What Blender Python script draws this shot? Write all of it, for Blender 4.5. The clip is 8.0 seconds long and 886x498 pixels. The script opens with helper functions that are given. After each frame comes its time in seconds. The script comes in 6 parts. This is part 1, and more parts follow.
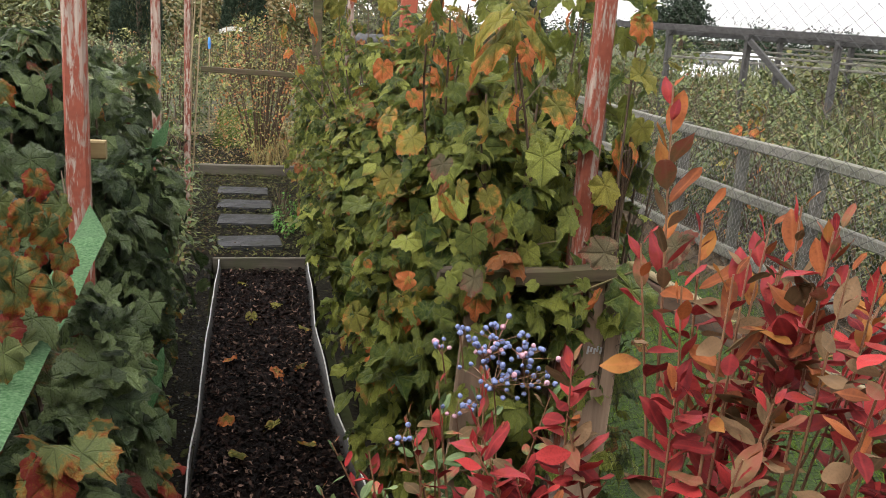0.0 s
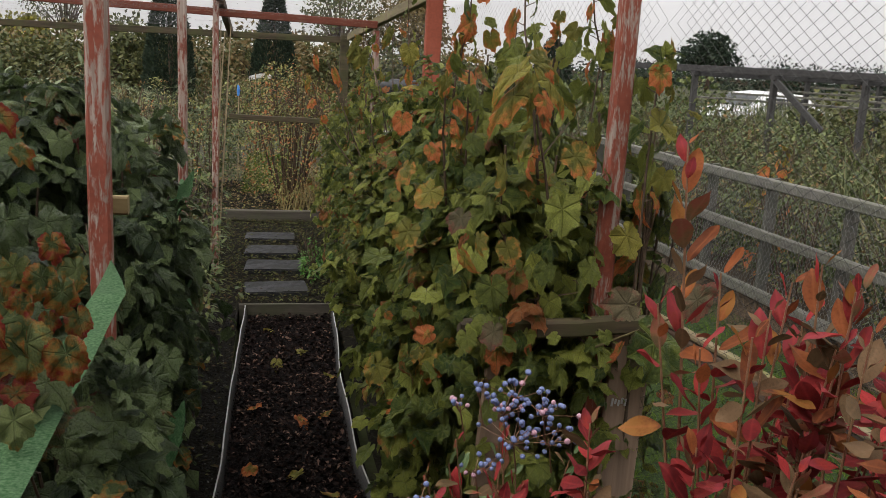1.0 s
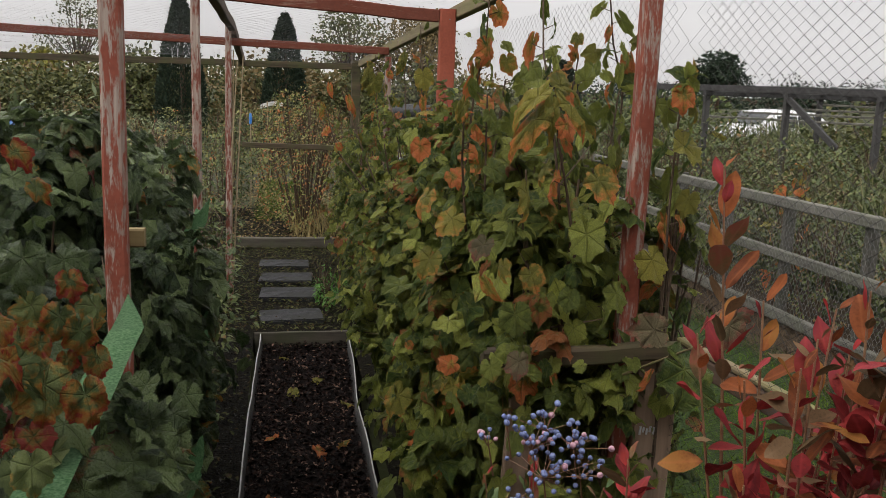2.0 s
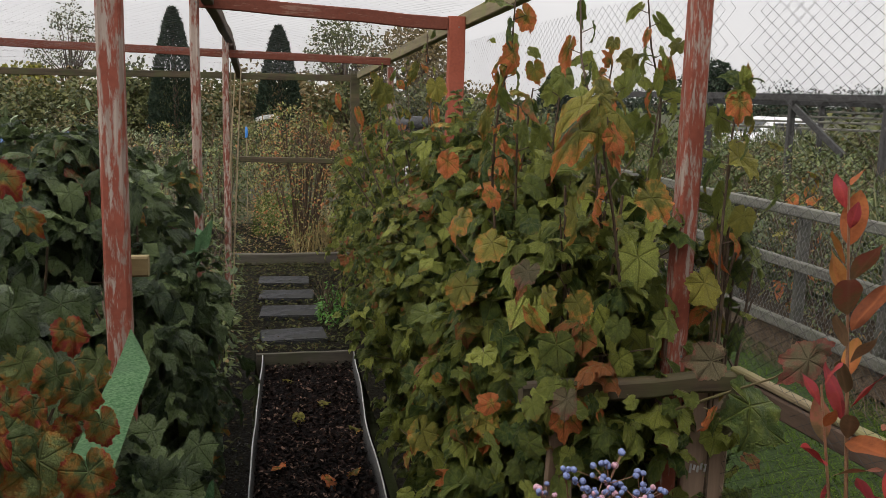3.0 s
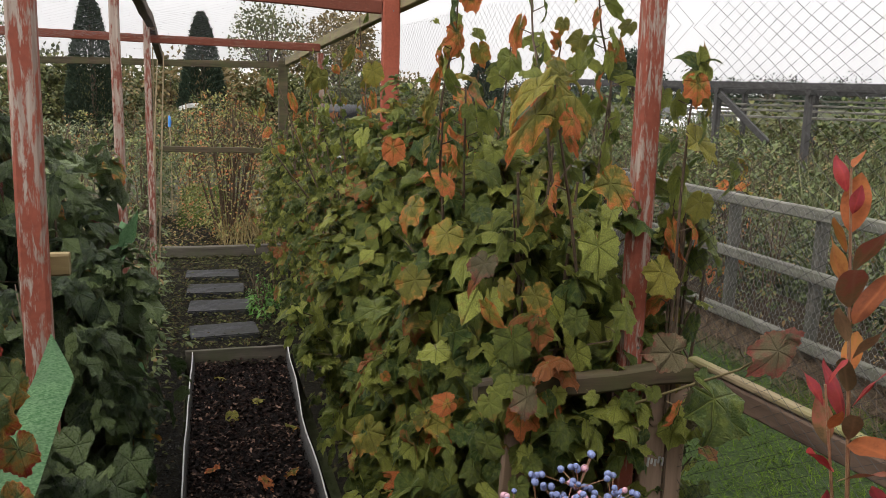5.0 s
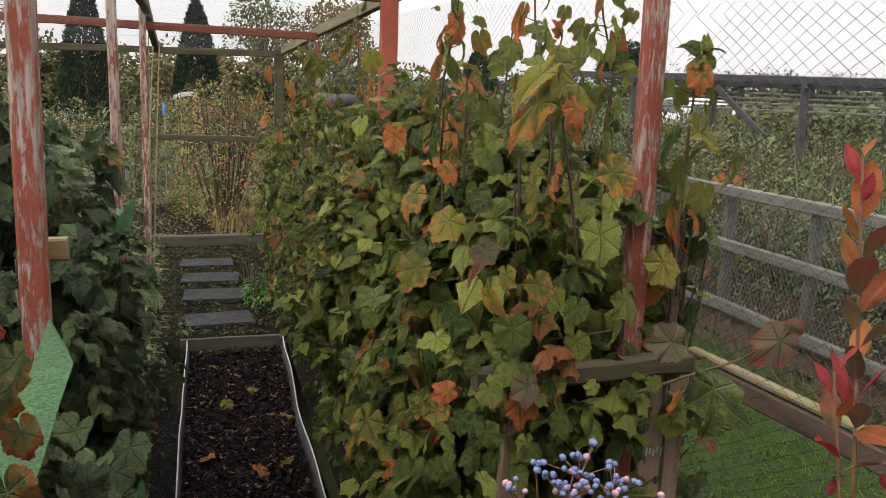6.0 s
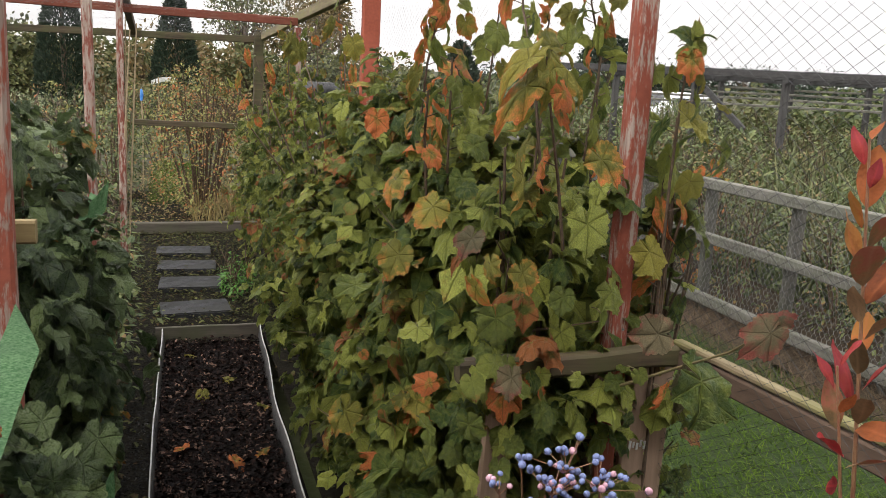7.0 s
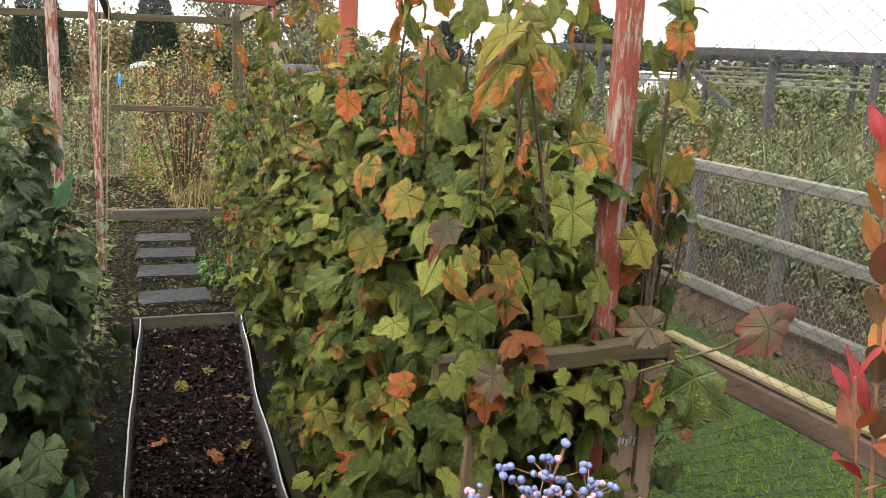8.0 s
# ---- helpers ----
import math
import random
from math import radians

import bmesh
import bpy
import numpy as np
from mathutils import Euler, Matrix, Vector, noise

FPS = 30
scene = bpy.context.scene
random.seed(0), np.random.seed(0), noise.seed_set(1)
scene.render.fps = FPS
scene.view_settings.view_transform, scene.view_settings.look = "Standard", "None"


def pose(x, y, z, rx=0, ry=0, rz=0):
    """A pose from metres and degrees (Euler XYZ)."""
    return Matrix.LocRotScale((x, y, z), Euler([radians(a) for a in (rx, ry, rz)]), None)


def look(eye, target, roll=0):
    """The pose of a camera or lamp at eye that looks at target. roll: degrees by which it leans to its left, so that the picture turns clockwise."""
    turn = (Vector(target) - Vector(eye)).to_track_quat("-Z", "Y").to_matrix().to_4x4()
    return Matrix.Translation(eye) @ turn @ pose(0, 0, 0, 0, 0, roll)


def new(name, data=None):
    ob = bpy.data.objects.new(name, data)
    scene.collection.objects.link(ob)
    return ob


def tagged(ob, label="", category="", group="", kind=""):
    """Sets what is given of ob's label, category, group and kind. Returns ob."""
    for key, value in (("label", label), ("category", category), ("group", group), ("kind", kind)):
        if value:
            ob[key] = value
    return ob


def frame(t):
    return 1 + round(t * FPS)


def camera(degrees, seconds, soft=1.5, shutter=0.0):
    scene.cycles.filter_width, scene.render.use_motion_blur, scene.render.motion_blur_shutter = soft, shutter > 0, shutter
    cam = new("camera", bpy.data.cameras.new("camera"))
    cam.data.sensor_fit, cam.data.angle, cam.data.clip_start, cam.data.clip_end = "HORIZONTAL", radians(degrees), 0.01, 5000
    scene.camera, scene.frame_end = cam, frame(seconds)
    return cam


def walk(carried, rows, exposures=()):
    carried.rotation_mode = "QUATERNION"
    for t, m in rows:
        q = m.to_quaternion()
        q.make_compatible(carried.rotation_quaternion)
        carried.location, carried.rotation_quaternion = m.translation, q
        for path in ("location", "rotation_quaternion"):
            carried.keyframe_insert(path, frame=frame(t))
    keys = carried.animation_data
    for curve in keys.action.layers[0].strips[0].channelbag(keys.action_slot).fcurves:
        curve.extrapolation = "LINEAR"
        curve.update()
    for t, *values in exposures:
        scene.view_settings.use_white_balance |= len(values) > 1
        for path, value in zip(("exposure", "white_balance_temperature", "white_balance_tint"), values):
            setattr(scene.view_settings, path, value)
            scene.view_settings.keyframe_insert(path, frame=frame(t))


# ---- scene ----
# ---- camera and walk ----
cam = camera(53.3, 8.0, soft=0.35)
PATH = [
    (0.0, 0.0, 0.0, 1.6141, -13.800, -14.566, 4.155),
    (0.5, 0.0130, 0.0165, 1.6278, -12.657, -13.294, 3.799),
    (1.0, 0.0221, 0.0136, 1.6388, -11.737, -12.052, 3.278),
    (1.5, 0.0247, 0.0149, 1.6411, -11.097, -11.221, 2.507),
    (3.0, -0.0387, 0.2543, 1.6329, -11.233, -9.839, 1.490),
    (3.5, -0.0393, 0.3299, 1.6309, -12.682, -9.850, 1.269),
    (4.0, -0.0329, 0.3505, 1.6220, -14.242, -10.078, 1.057),
    (4.5, -0.0480, 0.3559, 1.6223, -15.296, -10.234, 1.257),
    (5.0, -0.0559, 0.3646, 1.6182, -15.916, -10.421, 1.464),
    (6.5, -0.0704, 0.3906, 1.6040, -16.799, -11.218, 2.477),
    (7.0, -0.0620, 0.4186, 1.5941, -17.764, -11.491, 2.904),
    (7.5, -0.0487, 0.4448, 1.5834, -18.550, -12.035, 2.736),
    (8.0, -0.0115, 0.5125, 1.5876, -18.655, -12.578, 2.432),
]
EXPOSURE = [(0.0, -0.11), (0.5, -0.41), (1.0, -1.0), (1.5, -1.09), (3.0, -1.03), (3.5, -0.86), (4.5, -0.63), (5.0, -0.66), (6.5, -0.6), (7.0, -0.42), (7.5, -0.1), (8.0, 0.14)]
walk(cam, [(t, pose(x, y, z, 90 + pitch, 0, yaw) @ pose(0, 0, 0, 0, 0, roll)) for t, x, y, z, yaw, pitch, roll in PATH], EXPOSURE)

# ---- world: an overcast sky ----
SUN_ELEVATION, SUN_ROTATION = radians(56), radians(238)
world = bpy.data.worlds.new("overcast_sky")
scene.world = world
world.use_nodes = True
wn, wl = world.node_tree.nodes, world.node_tree.links
wn.clear()
sky = wn.new("ShaderNodeTexSky")
sky.sky_type, sky.sun_disc = "NISHITA", False
sky.sun_elevation, sky.sun_rotation = SUN_ELEVATION, SUN_ROTATION
sky.air_density, sky.dust_density, sky.ozone_density = 1.0, 4.0, 1.0
coord = wn.new("ShaderNodeTexCoord")
cloud_map = wn.new("ShaderNodeMapping")
cloud_map.inputs["Scale"].default_value = (1.0, 1.0, 2.6)
cloud = wn.new("ShaderNodeTexNoise")
cloud.inputs["Scale"].default_value, cloud.inputs["Detail"].default_value, cloud.inputs["Roughness"].default_value = 1.7, 6.0, 0.55
ramp = wn.new("ShaderNodeValToRGB")
ramp.color_ramp.elements[0].position, ramp.color_ramp.elements[0].color = 0.3, (11.3, 11.0, 11.2, 1)
ramp.color_ramp.elements[1].position, ramp.color_ramp.elements[1].color = 0.7, (15.0, 14.6, 14.4, 1)
mix = wn.new("ShaderNodeMix")
mix.data_type = "RGBA"
mix.inputs["Factor"].default_value = 0.9
back = wn.new("ShaderNodeBackground")
back.inputs["Strength"].default_value = 0.1
out = wn.new("ShaderNodeOutputWorld")
wl.new(coord.outputs["Generated"], cloud_map.inputs["Vector"])
wl.new(cloud_map.outputs["Vector"], cloud.inputs["Vector"])
wl.new(cloud.outputs["Fac"], ramp.inputs["Fac"])
wl.new(sky.outputs["Color"], mix.inputs["A"])
wl.new(ramp.outputs["Color"], mix.inputs["B"])
# an overcast sky is about three times brighter overhead than at the horizon
up = wn.new("ShaderNodeSeparateXYZ")
wl.new(coord.outputs["Generated"], up.inputs[0])
lift = wn.new("ShaderNodeMapRange")
lift.inputs["From Min"].default_value, lift.inputs["From Max"].default_value = 0.12, 1.0
lift.inputs["To Min"].default_value, lift.inputs["To Max"].default_value = 1.78, 2.25
wl.new(up.outputs["Z"], lift.inputs["Value"])
grade = wn.new("ShaderNodeVectorMath")
grade.operation = "SCALE"
wl.new(mix.outputs["Result"], grade.inputs[0])
# and brighter round the sun behind the cloud
glow = wn.new("ShaderNodeVectorMath")
glow.operation = "DOT_PRODUCT"
wl.new(coord.outputs["Generated"], glow.inputs[0])
glow.inputs[1].default_value = (math.sin(SUN_ROTATION) * math.cos(SUN_ELEVATION), math.cos(SUN_ROTATION) * math.cos(SUN_ELEVATION), math.sin(SUN_ELEVATION))
spread = wn.new("ShaderNodeMapRange")
spread.interpolation_type = "SMOOTHSTEP"
spread.inputs["From Min"].default_value, spread.inputs["From Max"].default_value = 0.0, 1.0
spread.inputs["To Min"].default_value, spread.inputs["To Max"].default_value = 0.75, 2.0
wl.new(glow.outputs["Value"], spread.inputs["Value"])
both = wn.new("ShaderNodeMath")
both.operation = "MULTIPLY"
wl.new(lift.outputs["Result"], both.inputs[0])
wl.new(spread.outputs["Result"], both.inputs[1])
wl.new(both.outputs["Value"], grade.inputs["Scale"])
wl.new(grade.outputs["Vector"], back.inputs["Color"])
wl.new(back.outputs["Background"], out.inputs["Surface"])

sun_data = bpy.data.lights.new("sun", "SUN")
sun_data.energy, sun_data.angle, sun_data.color = 1.4, radians(14), (1.0, 0.92, 0.8)
sun = new("sun", sun_data)
sun_way = Vector((math.sin(SUN_ROTATION) * math.cos(SUN_ELEVATION), math.cos(SUN_ROTATION) * math.cos(SUN_ELEVATION), math.sin(SUN_ELEVATION)))
sun.matrix_world = look(sun_way * 40, (0, 0, 0))


# ---- material helpers ----
class Mat:
    """A node material with a few short ways to add nodes."""

    def __init__(self, name, rough=0.7, metal=0.0, spec=0.4):
        self.m = bpy.data.materials.new(name)
        self.m.use_nodes = True
        self.n, self.l = self.m.node_tree.nodes, self.m.node_tree.links
        self.b = self.n["Principled BSDF"]
        self.b.inputs["Roughness"].default_value = rough
        self.b.inputs["Metallic"].default_value = metal
        self.b.inputs["Specular IOR Level"].default_value = spec
        self.where = self.n.new("ShaderNodeTexCoord").outputs["Object"]

    def set(self, socket, value):
        if isinstance(value, bpy.types.NodeSocket):
            self.l.new(value, socket)
        else:
            socket.default_value = value

    def stretched(self, scale, vec=None):
        node = self.n.new("ShaderNodeMapping")
        node.inputs["Scale"].default_value = scale
        self.set(node.inputs["Vector"], vec or self.where)
        return node.outputs["Vector"]

    def noise(self, scale, detail=4.0, rough=0.55, vec=None, distort=0.0):
        node = self.n.new("ShaderNodeTexNoise")
        node.inputs["Scale"].default_value, node.inputs["Detail"].default_value = scale, detail
        node.inputs["Roughness"].default_value, node.inputs["Distortion"].default_value = rough, distort
        self.set(node.inputs["Vector"], vec or self.where)
        return node.outputs["Fac"]

    def voronoi(self, scale, vec=None, feature="F1", out="Distance"):
        node = self.n.new("ShaderNodeTexVoronoi")
        node.feature = feature
        node.inputs["Scale"].default_value = scale
        self.set(node.inputs["Vector"], vec or self.where)
        return node.outputs[out]

    def ramp(self, fac, *stops):
        node = self.n.new("ShaderNodeValToRGB")
        e = node.color_ramp.elements
        while len(e) < len(stops):
            e.new(0.5)
        for k, (p, c) in enumerate(stops):
            e[k].position = p
            e[k].color = (c, c, c, 1) if isinstance(c, (int, float)) else (*c, 1)
        self.set(node.inputs["Fac"], fac)
        return node.outputs["Color"]

    def mix(self, fac, a, b, way="MIX"):
        node = self.n.new("ShaderNodeMix")
        node.data_type, node.blend_type = "RGBA", way
        self.set(node.inputs["Factor"], fac)
        for s, v in (("A", a), ("B", b)):
            self.set(node.inputs[s], (*v, 1) if isinstance(v, tuple) else v)
        return node.outputs["Result"]

    def math(self, op, a, b=0.0, clamp=False):
        node = self.n.new("ShaderNodeMath")
        node.operation, node.use_clamp = op, clamp
        self.set(node.inputs[0], a)
        self.set(node.inputs[1], b)
        return node.outputs[0]

    def attribute(self, name):
        node = self.n.new("ShaderNodeAttribute")
        node.attribute_name = name
        return node

    def chance(self):
        """A number of its own for each object and each loose piece."""
        a = self.n.new("ShaderNodeObjectInfo").outputs["Random"]
        b = self.n.new("ShaderNodeNewGeometry").outputs["Random Per Island"]
        return self.math("FRACT", self.math("ADD", self.math("MULTIPLY", a, 7.31), b))

    def bump(self, height, strength=0.4, distance=0.01):
        node = self.n.new("ShaderNodeBump")
        node.inputs["Strength"].default_value, node.inputs["Distance"].default_value = strength, distance
        self.set(node.inputs["Height"], height)
        self.l.new(node.outputs["Normal"], self.b.inputs["Normal"])

    def color(self, value):
        self.set(self.b.inputs["Base Color"], (*value, 1) if isinstance(value, tuple) else value)

    def rough(self, value):
        self.set(self.b.inputs["Roughness"], value)

    def through_light(self, color, amount):
        """Lets part of the light through, as a leaf does."""
        t = self.n.new("ShaderNodeBsdfTranslucent")
        self.set(t.inputs["Color"], color)
        m = self.n.new("ShaderNodeMixShader")
        m.inputs["Fac"].default_value = amount
        self.l.new(self.b.outputs["BSDF"], m.inputs[1])
        self.l.new(t.outputs["BSDF"], m.inputs[2])
        self.l.new(m.outputs["Shader"], self.n["Material Output"].inputs["Surface"])


def leaf_material(name, dark, light, fall_a, fall_b, veins=True, gloss=0.42, bias=0.0, spec=0.28):
    """Leaf: green that differs from leaf to leaf, pale veins from the stalk, and autumn colour that creeps in from the rim.
    The mesh gives each leaf's own flat coordinates (uv) and how far it has turned (autumn)."""
    k = Mat(name, gloss, spec=spec)
    uv = k.n.new("ShaderNodeUVMap")
    uv.uv_map = "leaf"
    sep = k.n.new("ShaderNodeSeparateXYZ")
    k.l.new(uv.outputs["UV"], sep.inputs[0])
    x, y = sep.outputs["X"], sep.outputs["Y"]
    ch = k.chance()
    shift = k.n.new("ShaderNodeVectorMath")
    shift.operation = "ADD"
    k.l.new(uv.outputs["UV"], shift.inputs[0])
    k.l.new(k.math("MULTIPLY", ch, 37.0), shift.inputs[1])
    spot = k.noise(3.4, 5, 0.6, shift.outputs[0])
    fine = k.noise(16.0, 3, 0.6, shift.outputs[0])
    green = k.mix(k.ramp(ch, (0.1, 0.0), (0.55, 0.35), (0.95, 1.0)), dark, light)
    green = k.mix(k.ramp(fine, (0.3, 0.4), (0.55, 0.0)), green, tuple(c * 0.6 for c in dark))
    green = k.mix(k.ramp(spot, (0.42, 0.0), (0.75, 0.4)), green, light)
    r = k.math("SQRT", k.math("ADD", k.math("MULTIPLY", x, x), k.math("MULTIPLY", y, y)))
    turn = k.attribute("autumn").outputs["Fac"]
    reach = k.math("ADD", k.math("ADD", k.math("MULTIPLY", r, 0.75), k.math("MULTIPLY", spot, 1.5)), k.math("MULTIPLY", turn, 1.5))
    reach = k.math("SUBTRACT", reach, 2.1 - bias)
    fade = k.ramp(reach, (0.0, 0.0), (0.4, 1.0))
    deep = k.math("ADD", k.math("MULTIPLY", reach, 0.8), k.math("ADD", k.math("MULTIPLY", fine, 0.25), k.math("MULTIPLY", turn, 0.25)))
    tint = k.mix(k.ramp(deep, (0.28, 0.0), (0.7, 1.0)), fall_a, fall_b)
    col = k.mix(fade, green, tint)
    brown = k.ramp(k.math("ADD", k.math("MULTIPLY", r, 0.6), k.math("MULTIPLY", fine, 0.7)), (0.86, 0.0), (1.05, 0.75))
    col = k.mix(k.math("MULTIPLY", brown, k.math("ADD", k.math("MULTIPLY", turn, 0.5), 0.1)), col, (0.11, 0.05, 0.022))
    if veins:
        ang = k.math("ARCTAN2", x, y)
        # five main veins from the stalk, and side veins that run forward from each
        near = k.math("MULTIPLY", k.math("SUBTRACT", k.math("FRACT", k.math("ADD", k.math("MULTIPLY", ang, 1.051), 0.5)), 0.5), 0.9514)
        off = k.math("MULTIPLY", r, k.math("ABSOLUTE", k.math("SINE", near)))
        on = k.math("MULTIPLY", r, k.math("COSINE", near))
        main = k.ramp(off, (0.008, 1.0), (0.026, 0.0))
        rib = k.math("ABSOLUTE", k.math("SINE", k.math("MULTIPLY", k.math("SUBTRACT", on, k.math("MULTIPLY", off, 0.85)), 21.0)))
        side = k.ramp(rib, (0.02, 1.0), (0.2, 0.0))
        net = k.voronoi(17.0, shift.outputs[0], "DISTANCE_TO_EDGE")
        mesh = k.ramp(net, (0.0, 1.0), (0.1, 0.0))
        lines = k.math("MAXIMUM", main, k.math("MAXIMUM", k.math("MULTIPLY", side, 0.6), k.math("MULTIPLY", mesh, 0.3)))
        pale = k.mix(fade, tuple(c * 0.35 + l * 0.3 for c, l in zip(dark, light)), tuple(c * 0.3 + 0.01 for c in fall_a))
        # shading of the puckered surface put into the colour: cells darken to their rims
        col = k.mix(1.0, col, k.ramp(net, (0.0, 0.78), (0.25, 1.0)), "MULTIPLY")
        col = k.mix(k.math("MULTIPLY", lines, 0.62), col, pale)
        k.bump(k.math("ADD", k.math("MULTIPLY", lines, -1.6), k.math("MULTIPLY", fine, 0.6)), 1.0, 0.02)
    else:
        main = k.ramp(k.math("ABSOLUTE", x), (0.0, 1.0), (0.05, 0.0))
        col = k.mix(k.math("MULTIPLY", main, 0.3), col, tuple(min(1, c * 1.15 + 0.01) for c in light))
        k.bump(fine, 0.3, 0.002)
    k.color(col)
    k.rough(k.ramp(fine, (0.3, gloss - 0.1), (0.7, gloss + 0.16)))
    k.through_light(col, 0.2)
    return k.m


def wood_material(name, pale, dark, paint=None, worn=0.45, moss=None, along=2):
    """Weathered timber with grain along one axis, and a coat of paint that has flaked off."""
    k = Mat(name, 0.78, spec=0.3)
    s = [34.0, 34.0, 34.0]
    s[along] = 2.2
    ch = k.chance()
    off = k.n.new("ShaderNodeVectorMath")
    off.operation = "ADD"
    k.l.new(k.where, off.inputs[0])
    k.l.new(k.math("MULTIPLY", ch, 19.0), off.inputs[1])
    grain = k.noise(1.0, 6, 0.65, k.stretched(tuple(s), off.outputs[0]), 0.4)
    blot = k.noise(7.0, 4, 0.6, off.outputs[0])
    fine = k.noise(90.0, 2, 0.5, off.outputs[0])
    col = k.mix(k.ramp(grain, (0.3, 0.0), (0.7, 1.0)), dark, pale)
    high = grain
    if moss:
        col = k.mix(k.ramp(blot, (0.42, 0.0), (0.66, 0.8)), col, moss)
    if paint:
        s2 = [75.0, 75.0, 75.0]
        s2[along] = 13.0
        flake = k.noise(1.0, 5, 0.7, k.stretched(tuple(s2), off.outputs[0]), 0.3)
        gone = k.ramp(k.math("ADD", k.math("MULTIPLY", flake, 0.75), k.math("MULTIPLY", blot, 0.35)), (worn - 0.02, 0.0), (worn + 0.05, 1.0))
        coat = k.mix(k.ramp(fine, (0.3, 0.0), (0.75, 0.55)), paint, tuple(c * 0.55 for c in paint))
        coat = k.mix(k.ramp(blot, (0.35, 0.0), (0.8, 0.5)), coat, tuple(min(1, c * 1.35 + 0.02) for c in paint))
        col = k.mix(gone, coat, col)
        high = k.math("SUBTRACT", k.math("MULTIPLY", grain, 0.5), k.math("MULTIPLY", gone, 0.5))
    k.color(col)
    k.bump(high, 0.6, 0.003)
    return k.m


def plain_material(name, a, b, scale=20.0, rough=0.7, metal=0.0, bump=0.3, spec=0.4):
    """Two tones in patches of two sizes, with some relief."""
    k = Mat(name, rough, metal, spec)
    n1, n2 = k.noise(scale, 5), k.noise(scale * 7.3, 3)
    k.color(k.mix(k.ramp(k.math("ADD", k.math("MULTIPLY", n1, 0.65), k.math("MULTIPLY", n2, 0.35)), (0.38, 0.0), (0.62, 1.0)), a, b))
    k.bump(n2, bump, 0.01 if scale < 60 else 0.003)
    return k.m


# ---- materials ----
RED_POST = wood_material("flaked_red_paint_post", (0.4, 0.34, 0.29), (0.17, 0.11, 0.085), (0.2, 0.05, 0.028), 0.57)
RED_WORN = wood_material("worn_red_paint_post", (0.4, 0.34, 0.29), (0.2, 0.13, 0.1), (0.17, 0.05, 0.032), 0.525)
RED_FRESH = wood_material("fresh_red_paint", (0.33, 0.2, 0.15), (0.2, 0.1, 0.07), (0.27, 0.066, 0.036), 0.8)
RED_BEAM_X = wood_material("red_beam_across", (0.25, 0.13, 0.09), (0.12, 0.06, 0.045), (0.13, 0.034, 0.018), 0.62, along=0)
RED_BEAM_Y = wood_material("red_beam_along", (0.25, 0.13, 0.09), (0.12, 0.06, 0.045), (0.2, 0.06, 0.04), 0.66, along=1)
RAIL_Y = wood_material("mossy_rail_along", (0.24, 0.19, 0.11), (0.07, 0.052, 0.03), None, moss=(0.15, 0.15, 0.05), along=1)
RAIL_X = wood_material("mossy_rail_across", (0.1, 0.072, 0.042), (0.018, 0.014, 0.009), None, moss=(0.056, 0.06, 0.02), along=0)
BROWN_RAIL = wood_material("dark_stained_board", (0.12, 0.08, 0.055), (0.05, 0.032, 0.022), None, along=1)
PLANK = wood_material("brown_stained_plank", (0.31, 0.215, 0.15), (0.17, 0.115, 0.08), None, along=2)
GREY_WOOD_Y = wood_material("grey_fence_rail", (0.2, 0.19, 0.165), (0.045, 0.042, 0.036), None, moss=(0.1, 0.105, 0.075), along=1)
GREY_WOOD_Z = wood_material("grey_fence_post", (0.12, 0.113, 0.098), (0.036, 0.033, 0.028), None, moss=(0.055, 0.058, 0.042), along=2)
GREY_BOARD = wood_material("wet_grey_board", (0.095, 0.082, 0.064), (0.032, 0.028, 0.021), None, moss=(0.055, 0.057, 0.03), along=0)
DARK_FRAME = wood_material("dark_weathered_frame", (0.06, 0.058, 0.056), (0.022, 0.021, 0.021), None, along=0)
DARK_FRAME_Z = wood_material("dark_weathered_post", (0.07, 0.067, 0.064), (0.026, 0.025, 0.024), None, along=2)
CANE = plain_material("dry_cane", (0.33, 0.25, 0.15), (0.2, 0.15, 0.09), 40)
RAW_WOOD = wood_material("pale_batten", (0.26, 0.2, 0.09), (0.14, 0.1, 0.045), None, along=0)

CURRANT = leaf_material("currant_leaf", (0.04, 0.085, 0.018), (0.52, 0.56, 0.12), (0.46, 0.28, 0.07), (0.46, 0.17, 0.06), gloss=0.36, spec=0.32, bias=0.1)
CURRANT_FALL = leaf_material("currant_leaf_turned", (0.16, 0.17, 0.03), (0.48, 0.43, 0.085), (0.8, 0.42, 0.075), (0.8, 0.24, 0.075), gloss=0.5, bias=-0.02, spec=0.3)
SHRIVELLED = leaf_material("currant_leaf_shrivelled", (0.12, 0.11, 0.055), (0.32, 0.26, 0.15), (0.34, 0.17, 0.11), (0.34, 0.1, 0.075), gloss=0.5, spec=0.2)
BLACKCURRANT = leaf_material("blackcurrant_leaf", (0.02, 0.045, 0.014), (0.24, 0.32, 0.12), (0.26, 0.17, 0.03), (0.2, 0.025, 0.018), gloss=0.3, spec=0.55)
BLACKCURRANT_FALL = leaf_material("blackcurrant_leaf_turned", (0.1, 0.15, 0.05), (0.32, 0.38, 0.14), (0.85, 0.38, 0.03), (0.34, 0.04, 0.03), bias=0.06, spec=0.3)
BLUEBERRY = leaf_material("blueberry_leaf", (0.1, 0.032, 0.016), (0.32, 0.1, 0.034), (0.3, 0.11, 0.026), (0.25, 0.11, 0.03), veins=False, gloss=0.6, bias=0.1, spec=0.08)
